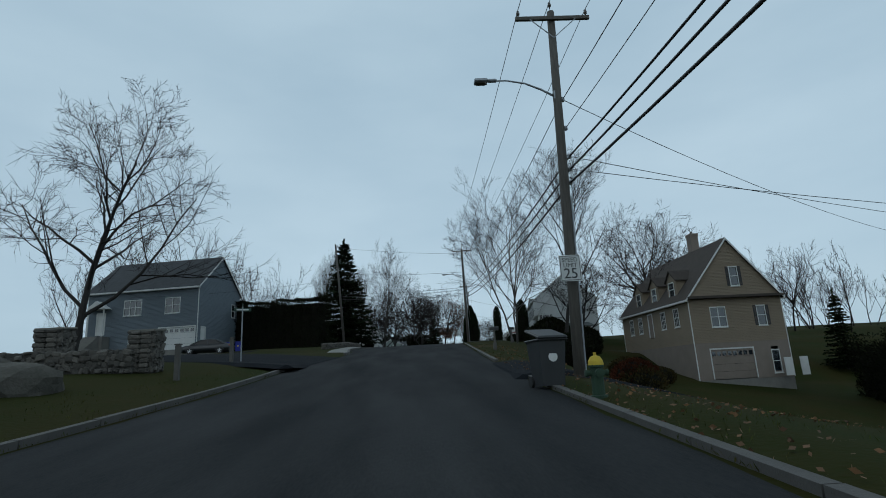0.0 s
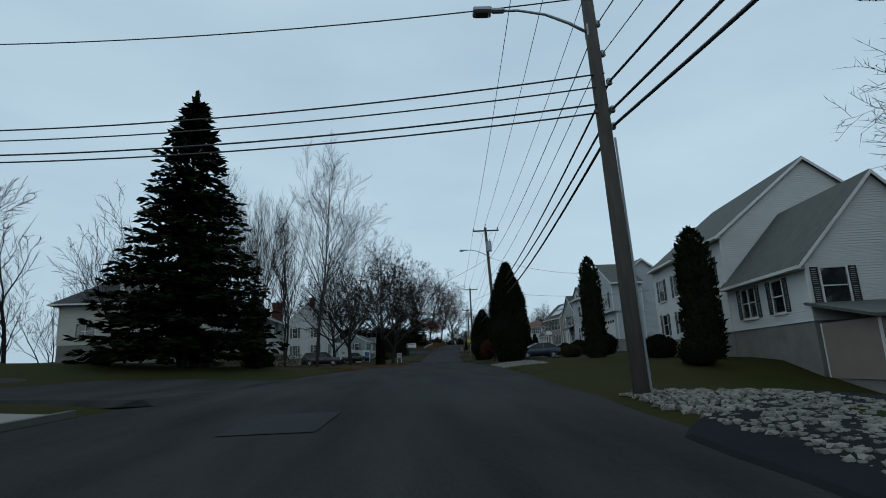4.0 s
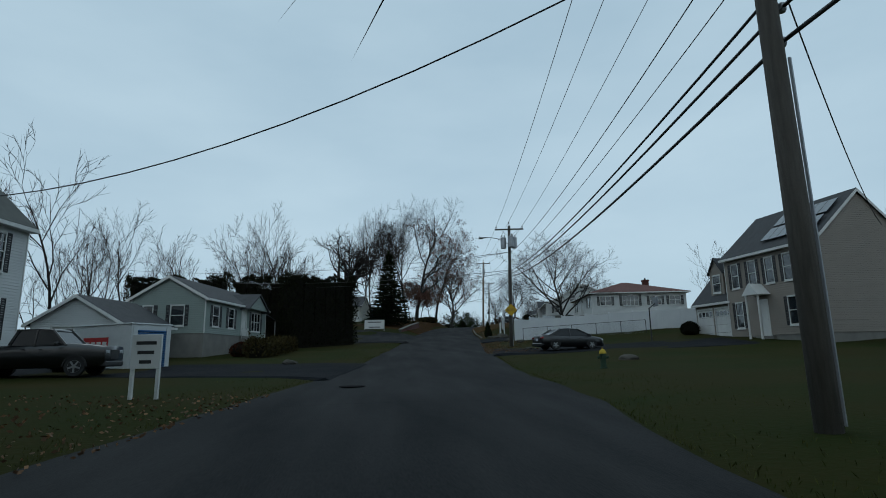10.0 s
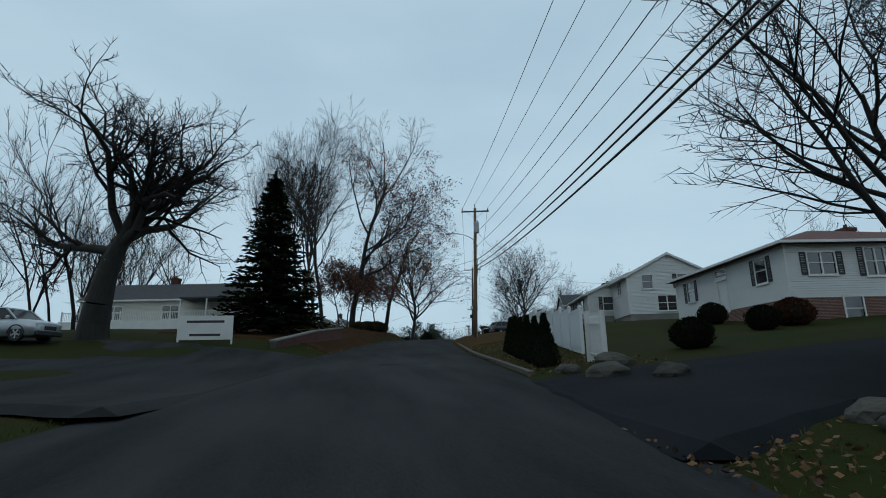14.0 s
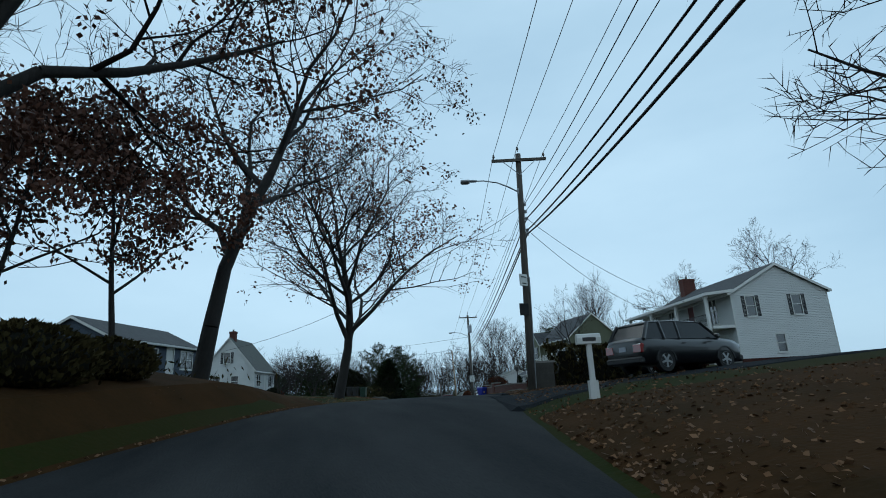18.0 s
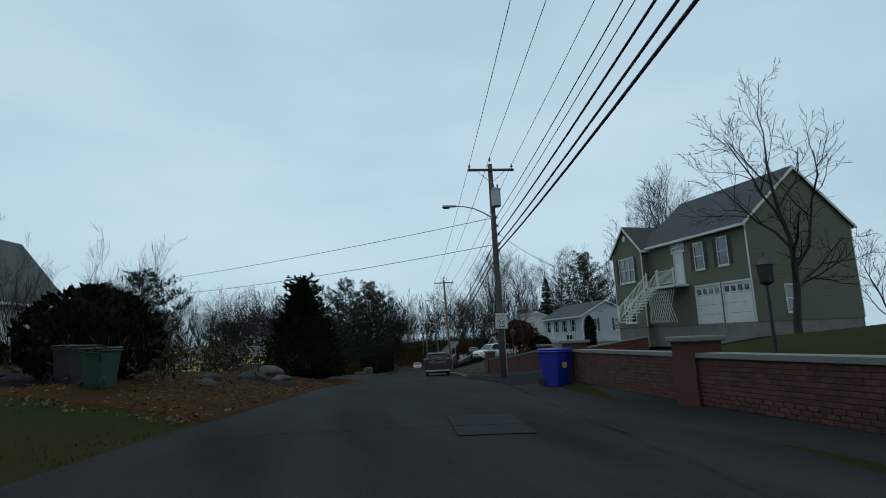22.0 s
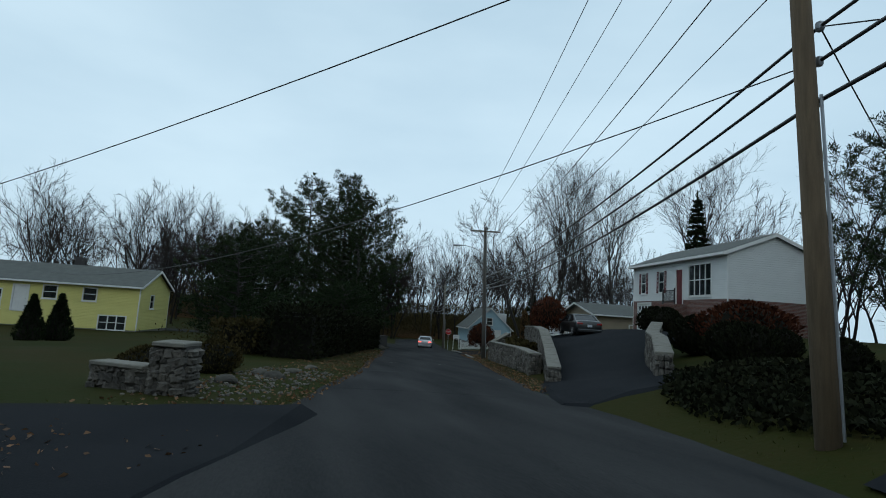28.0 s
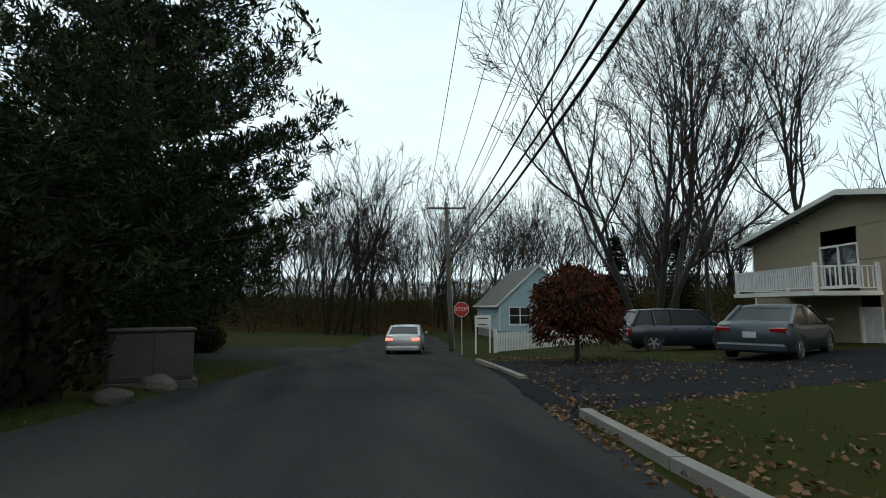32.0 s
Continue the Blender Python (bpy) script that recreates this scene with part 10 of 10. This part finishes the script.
rocks([(164.0, 9.6, 0.4), (394.5, -6.2, 0.4), (392.5, -5.9, 0.35), (165.3, -8.5, 0.32), (166.5, -9.0, 0.3), (95.0, 7.4, 0.3), (96.5, 8.6, 0.28)], "pale stone on the grass")
gravel(320, 338, er(0.4), er(5.5), 700, "broken stone scattered on the bank", 0.1, M_STONE_J)
gravel(350.5, 360, el(-0.4), el(-3.0), 420, "grey stones beside the road", 0.07, M_STONE_J)


# ---- left-hand pole, guy and crossing wires ----
def small_pole(s, u, h, label, lean=(0.0, 0.0)):
    m = spot(s, u)
    th = thing("utility_pole", m, label, "utility pole", "utility poles along the road")
    bm = bmesh.new()
    tube(bm, [(0, 0, -0.4), (lean[0] * 0.5, lean[1] * 0.5, h / 2), (lean[0], lean[1], h)], [0.17, 0.14, 0.11], 12)
    part("pole", bm, M_POLE, th, smooth=True)
    bm = bmesh.new()
    box(bm, lean[0] - 0.05, lean[0] + 0.75, lean[1] - 0.04, lean[1] + 0.04, h - 0.35, h - 0.28)
    part("bracket", bm, M_GALV, th)
    for x in (0.3, 0.7):
        bm = bmesh.new()
        lathe(bm, [(0.02, 0), (0.05, 0.03), (0.05, 0.1), (0.03, 0.2)], 8, lean[0] + x, lean[1])
        ob = part("insulator", bm, M_PORC, th)
        ob.location.z = h - 0.28
    return m, lean


_m, _l = small_pole(67.3, -11.3, 13.6, "weathered wooden pole on the far side of the road", (-1.4, 1.5))
for z, r in ((13.2, 0.012), (9.6, 0.016), (6.9, 0.02), (6.6, 0.018), (6.2, 0.022), (6.0, 0.02)):
    f = z / 13.6
    a = _m @ Vector((_l[0] * f, _l[1] * f, z))
    x, y = lay(65.6, 3.9)
    wire(a, (x, y, road_z(65.6) + (11.0 if z > 11 else z - 0.1 if z < 8 else 8.7)), 0.25, r, "black wire crossing the road", "crossing wires")
for tgt in ((60, -34, 7), (70, -40, 6)):
    wire(_m @ Vector((-0.2, 0.3, 8.8)), (*lay(tgt[0], tgt[1]), road_z(60) + tgt[2]), 0.4, 0.012, "black wire to a house", "service drops")


def drop_line(key, idx, s, u, z, sag=0.6, r=0.012):
    wire(PTS[key][idx], (*lay(s, u), road_z(s) + z), sag, r, "thin black service wire to a house", "service drops")


drop_line("b", 3, 36, 34, 6.0)
drop_line("b", 4, 30, 44, 4.5)
drop_line("b", 5, 22, 44, 4.0)
drop_line("d", 3, 106, 16, 8.0)
drop_line("d", 4, 108, 22, 6.5)
drop_line("d", 3, 125, -17, 4.6, 1.0)
drop_line("d", 4, 138, -14, 5.6, 1.0)
drop_line("e", 3, 150, -14, 5.6, 1.2, 0.016)
drop_line("e", 3, 158, 16, 5.4)
drop_line("e", 4, 154, 16, 5.2)
for q, (s_, u_, z_) in enumerate(((196, -42, 9.2), (197, -42, 8.6), (198, -40, 8.0), (199, -40, 7.4), (206, -30, 5.0))):
    drop_line("f", 3 + q % 3, s_, u_, z_, 1.2, 0.02 if q < 2 else 0.014)
drop_line("f", 4, 206, 16, 5.0)
drop_line("g", 4, 236, 18, 5.2)
drop_line("g", 3, 244, 14, 3.6)
drop_line("g", 4, 240, -22, 5.0, 0.9)
drop_line("h", 3, 272, -14, 3.6, 0.9)
drop_line("h", 4, 268, 14, 4.6)
drop_line("h", 5, 272, 14, 4.6)
drop_line("i", 3, 345, -45.7, 11.6, 0.8, 0.016)
drop_line("i", 5, 346, -46, 11.3, 1.2, 0.016)
drop_line("i", 4, 318, 14, 7.0)
drop_line("j", 3, 368, -34, 4.8, 0.6, 0.016)
drop_line("j", 5, 372, -24, 4.0, 1.2)
drop_line("j", 4, 338, 16, 5.6)
drop_line("j", 4, 364, 24, 5.0)
drop_line("k", 4, 386, 14, 6.4)


# ---- small things ----
def basketball_hoop(s, u):
    th = thing("basketball_hoop", spot(s, u, 0, 90), "black basketball hoop on a pole in a driveway", "hoop")
    bm = bmesh.new()
    tube(bm, [(0, 0, 0), (0, 0, 2.6), (0, -0.5, 3.0)], 0.05, 8)
    part("pole", bm, M_BLACK, th)
    bm = bmesh.new()
    soft_box(bm, -0.6, 0.6, -0.56, -0.52, 2.75, 3.5, 0.01)
    part("backboard", bm, M_GALV, th)
    bm = bmesh.new()
    tube(bm, [(0.23 * math.cos(a), -0.8 + 0.23 * math.sin(a), 3.0) for a in [k * math.pi / 8 for k in range(17)]], 0.012, 5)
    part("rim", bm, M_SHUT_R, th)


basketball_hoop(179.4, 16.0)


def post_lamp(s, u, h, label):
    th = thing("post_lamp", spot(s, u), label, "lamp")
    bm = bmesh.new()
    lathe(bm, [(0.09, -0.1), (0.09, 0.1), (0.04, 0.2), (0.035, h)], 10)
    part("post", bm, M_BLACK, th)
    bm = bmesh.new()
    lathe(bm, [(0.06, h), (0.15, h + 0.06), (0.18, h + 0.42), (0.2, h + 0.44), (0.04, h + 0.62), (0.02, h + 0.72)], 6)
    part("lantern", bm, M_BLACK, th)


post_lamp(291.5, 7.4, 1.7, "black lantern on a post behind the brick wall")
post_lamp(326.0, 9.6, 2.0, "black lantern on a post above the rocks")


def fence_posts():
    for s, u in ((18.7, -8.2), (26.0, -9.0)):
        th = thing("timber_post", spot(s, u), "weathered square timber post in the grass", "post", "timber posts")
        bm = bmesh.new()
        soft_box(bm, -0.08, 0.08, -0.08, 0.08, -0.2, 1.15, 0.015)
        part("shaft", bm, M_GREYPOST, th)
        bm = bmesh.new()
        soft_box(bm, -0.1, 0.1, -0.1, 0.1, 1.15, 1.2, 0.015)
        part("cap", bm, M_GREYPOST, th)
    th = thing("street_name_sign", spot(27.0, -8.9, 0, 20), "small dark street name sign on a thin post", "sign")
    bm = bmesh.new()
    tube(bm, [(0, 0, -0.2), (0, 0, 2.7)], 0.03, 8)
    part("post", bm, M_GALV, th)
    for k, a in ((0, 0), (1, 90)):
        bm = bmesh.new()
        soft_box(bm, -0.4, 0.4, -0.01, 0.01, 2.45 + 0.2 * k, 2.62 + 0.2 * k, 0.004)
        ob = part("blade", bm, M_BING, th)
        ob.matrix_local = pose(0, 0, 0, 0, 0, a)
        bm = bmesh.new()
        box(bm, -0.28, 0.28, -0.015, -0.01, 2.5 + 0.2 * k, 2.57 + 0.2 * k)
        ob = part("text_bar", bm, M_WHITE, th)
        ob.matrix_local = pose(0, 0, 0, 0, 0, a)


fence_posts()


M_IRON = mat("dull_cast_iron", (0.014, 0.014, 0.015), (0.022, 0.022, 0.022), 8, 1.0, 0.5, spec=0.03)


def manhole(s, u):
    bm = bmesh.new()
    x, y = lay(s, u)
    lathe(bm, [(0.4, 0.0), (0.4, 0.012), (0.36, 0.016), (0.35, 0.010), (0.05, 0.012)], 24)
    ob = part("manhole_cover", bm, M_IRON, None)
    ob.matrix_basis = pose(x, y, road_z(s) + 0.052)
    tagged(ob, "round dark iron manhole cover in the road", "manhole", kind="structure")


manhole(134.5, -0.9)
manhole(152.0, -2.5)
M_TAR = mat("crack_tar", (0.012, 0.012, 0.013), (0.02, 0.02, 0.02), 3, 1.0, spec=0.02)


def crown(s, u):
    r, l = between(EDGE, s)
    f = (u - l) / (r - l)
    return road_z(s) + 0.07 * (1 - (2 * f - 1) ** 2) - 0.02


def crack(s0, u0, s1, u1, w=0.025):
    bm = bmesh.new()
    n = int(max(6, math.hypot(s1 - s0, u1 - u0) / 0.4))
    rows = []
    for i in range(n + 1):
        f = i / n
        s, u = s0 + (s1 - s0) * f + 0.12 * noise.noise((i * 0.6, s0, 1)), u0 + (u1 - u0) * f + 0.18 * noise.noise((i * 0.5, s0, 8))
        ds, du = (u1 - u0), -(s1 - s0)
        k = w * (0.6 + 0.6 * abs(noise.noise((i * 0.9, 3, s0)))) / math.hypot(ds, du)
        rows.append([bm.verts.new((*lay(s + sg * ds * k, u + sg * du * k), crown(s, u) + 0.017)) for sg in (-1, 1)])
    for a, b in zip(rows, rows[1:]):
        bm.faces.new((a[0], a[1], b[1], b[0]))
    bmesh.ops.recalc_face_normals(bm, faces=bm.faces)
    tagged(part("road_crack", bm, M_TAR, None), "dark sealed crack in the asphalt", "crack", "cracks in the road", kind="structure")


_c = random.Random(12)
for s in range(4, 400, 13):
    if _c.random() < 0.45:
        crack(s, -4.2, s + _c.uniform(-0.6, 0.6), 1.8)
for s, u, w, L in ((310.5, 0.5, 3.2, 0.7), (118.5, -3.2, 2.6, 3.2), (64, -2.4, 1.4, 2.2), (205, -0.8, 2.0, 1.2), (363.5, -3.0, 2.2, 0.7), (290, 1.0, 1.2, 2.4)):
    bm = bmesh.new()
    g = [[bm.verts.new((*lay(s + L * (j / 4 - 0.5) * 2 / 2 + 0.05 * noise.noise((i, j, s)), u + w * (i / 4 - 0.5)), crown(s + L * (j / 4 - 0.5), u + w * (i / 4 - 0.5)) + 0.014)) for i in range(5)] for j in range(5)]
    for a, b in zip(g, g[1:]):
        for i in range(4):
            bm.faces.new((a[i], a[i + 1], b[i + 1], b[i]))
    tagged(part("road_patch", bm, M_PATCH, None), "darker mended patch in the asphalt", "patch", "patches in the road", kind="structure")
for s, u in ((371.0, -2.8), (371.6, 0.0), (371.2, 3.0), (363, 2.6), (366.0, 3.4)):
    bm = bmesh.new()
    g = [(-0.2, -0.02), (0.2, -0.02), (0.2, 0.02), (-0.2, 0.02)]
    bm.faces.new([bm.verts.new((*lay(s + b, u + a), crown(s, u) + 0.018)) for a, b in g])
    tagged(part("paint_mark", bm, M_CONC, None), "short white surveying mark on the asphalt", "road marking", "paint marks", kind="structure")


def weeping_tree(s, u, k=1.0, wide=1.0):
    """Dome of russet twigs on a short trunk."""
    th = thing("tree", spot(s, u, -0.03) @ Matrix.Diagonal((k * wide, k * wide, k, 1)), "weeping ornamental tree with a russet dome on a short trunk", "tree")
    bm = bmesh.new()
    tube(bm, [(0, 0, -0.1), (0.03, 0.02, 0.6), (0, 0.03, 1.5)], 0.085, 8)
    part("trunk", bm, M_BARK, th)
    rng = np.random.default_rng(61)
    n = 3600
    a, w = rng.uniform(0, 6.283, n), rng.uniform(0, 1, n)
    r = np.interp(w, (0, .25, .6, .85, 1), (1.28, 1.5, 1.38, .9, .1)) * rng.uniform(0.72, 1.05, n)
    p = np.stack([r * np.cos(a), r * np.sin(a), 0.75 + w * 2.45 + rng.normal(size=n) * 0.08], 1)
    d = np.stack([np.cos(a) * 0.5, np.sin(a) * 0.5, np.full(n, -0.7)], 1) + rng.normal(size=(n, 3)) * 0.45
    v, f = blades_np(p, d, 0.26, 0.035, rng)
    new("crown", mesh_np("crown", v, f, M_RUSSET)).parent = th
    # dark lump inside the dome, its colour standing in for inner shade
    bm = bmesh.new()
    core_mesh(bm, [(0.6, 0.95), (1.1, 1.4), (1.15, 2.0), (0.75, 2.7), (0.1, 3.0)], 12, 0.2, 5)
    part("shaded_fill", bm, M_CORE, th)


weeping_tree(400.4, 4.5)
weeping_tree(112.0, 5.3, 0.78, 1.2)
weeping_tree(380.9, 7.9, 1.0, 0.9)
weeping_tree(342.0, 13.0, 1.25, 1.25)


def utility_cabinet(s, u):
    th = thing("utility_cabinet", spot(s, u, 0.0, 30), "weathered grey metal utility cabinet beside the pines", "cabinet")
    bm = bmesh.new()
    soft_box(bm, -0.85, 0.85, -0.45, 0.45, 0.08, 1.18, 0.03)
    part("body", bm, M_CABINET, th)
    bm = bmesh.new()
    soft_box(bm, -0.9, 0.9, -0.5, 0.5, 1.18, 1.25, 0.02)
    part("lid", bm, M_CABINET, th)
    bm = bmesh.new()
    box(bm, -0.95, 0.95, -0.55, 0.55, -0.2, 0.08)
    part("plinth", bm, M_MORTAR, th)
    for x in (-0.42, 0.42):
        bm = bmesh.new()
        soft_box(bm, x - 0.38, x + 0.38, -0.475, -0.445, 0.16, 1.1, 0.01)
        part("door", bm, M_CABINET, th)


M_CABINET = mat("weathered_grey_steel", (0.05, 0.048, 0.046), (0.028, 0.026, 0.024), 2, 0.9)
utility_cabinet(395.0, -6.6)


def ivy_bank():
    """Raised bed of dark ivy round the pole."""
    rng = np.random.default_rng(71)
    P, D = [], []
    for _ in range(15000):
        s, u = rng.uniform(346.6, 357), rng.uniform(4.9, 10.9)
        if ((s - 351.2) / 4.6) ** 2 + ((u - 7.4) / 2.3) ** 2 > 1:
            continue
        P.append((*lay(s, u), ground_z(s, u) + rng.uniform(0, 0.22)))
        D.append(rng.normal(size=3) * 0.9 + np.array([0, 0, 0.5]))
    P = np.array(P)
    org = P[0].copy()
    v, f = blades_np(P - org, np.array(D), 0.14, 0.055, rng)
    ob = new("ivy", mesh_np("ivy", v, f, M_HEDGE))
    ob.location = org
    tagged(ob, "dark ivy and fallen leaves on the bank below the pole", "ivy", kind="stuff")


ivy_bank()


def trunk_ivy(s, u, h, r):
    """Dark ivy wrapped round a trunk."""
    rng = np.random.default_rng(83)
    n = 5200
    a, z = rng.uniform(0, 6.283, n), rng.uniform(0, 1, n) ** 0.8 * h
    rr = r * (1.25 - 0.5 * z / h) * rng.uniform(0.7, 1.15, n)
    p = np.stack([rr * np.cos(a), rr * np.sin(a), z], 1)
    d = np.stack([np.cos(a), np.sin(a), rng.uniform(-0.6, 0.4, n)], 1) + rng.normal(size=(n, 3)) * 0.4
    v, f = blades_np(p, d, 0.16, 0.07, rng)
    ob = new("ivy", mesh_np("ivy", v, f, M_HEDGE))
    ob.matrix_basis = spot(s, u)
    tagged(ob, "dark ivy climbing the trunk of a shade tree", "ivy", kind="stuff")


trunk_ivy(128.4, -8.3, 4.2, 0.42)


def line_box(s, u, z, label):
    """Steel switch box bolted to a pole."""
    th = thing("switch_box", plot(s, u, z, 0), label, "electrical box")
    bm = bmesh.new()
    soft_box(bm, -0.26, 0.26, -0.2, 0.2, -0.5, 0.5, 0.04)
    part("case", bm, M_GALV, th)
    bm = bmesh.new()
    box(bm, 0.26, 0.42, -0.04, 0.04, -0.3, -0.2)
    box(bm, 0.26, 0.42, -0.04, 0.04, 0.2, 0.3)
    part("bracket", bm, M_BLACK, th)
    for x in (-0.12, 0.12):
        bm = bmesh.new()
        tube(bm, [(x, 0, 0.48), (x, 0.02, 0.8), (x + 0.2, 0.05, 1.1)], 0.025, 6)
        part("cable", bm, M_BLACK, th)


line_box(104.1, 4.62, 4.9, "grey steel box with cables on a utility pole")

# ---- grass along the verges ----
M_BLADE = mat("rough_verge_grass", (0.030, 0.050, 0.012), (0.075, 0.060, 0.024), 0.7, 0.9, island=0.5, spec=0.05)


def verge_grass(s0, s1, side, n, label):
    rng = np.random.default_rng(int(s0 + 7 + side))
    P, D = [], []
    for _ in range(n):
        s = rng.uniform(s0, s1)
        if any(min(a, b) - 1.2 < s < max(a, b) + 1.2 and sg == side for a, b, sg, c in PAVED):
            continue
        r, l = between(EDGE, s)
        k = 0.02 + 3.2 * rng.uniform() ** 2.2
        u = r + k if side > 0 else l - k
        if noise.noise((s * 0.35, u * 0.6, 9)) < -0.15:
            continue
        P.append((*lay(s, u), ground_z(s, u) - 0.01))
        D.append((rng.normal() * 0.5, rng.normal() * 0.5, 1.0))
    P, D = np.array(P), np.array(D)
    org = P[0].copy()
    v, f = blades_np(P - org, D, 0.085, 0.007, rng)
    ob = new("grass", mesh_np("grass", v, f, M_BLADE))
    ob.location = org
    tagged(ob, label, "grass", kind="stuff")


for a in range(0, 400, 100):
    for sd in (-1, 1):
        verge_grass(a, a + 100, sd, 9000, "short rough green grass along the verge")

for kind_, *args in LATER:
    if kind_ == "stone":
        lay_stones(*args)
    else:
        th_, base_, L_, dz_, h0_, h1_, t_, _s, lim_ = args
        lay_bricks(th_, base_, L_, dz_, h0_, h1_, t_, lim_)
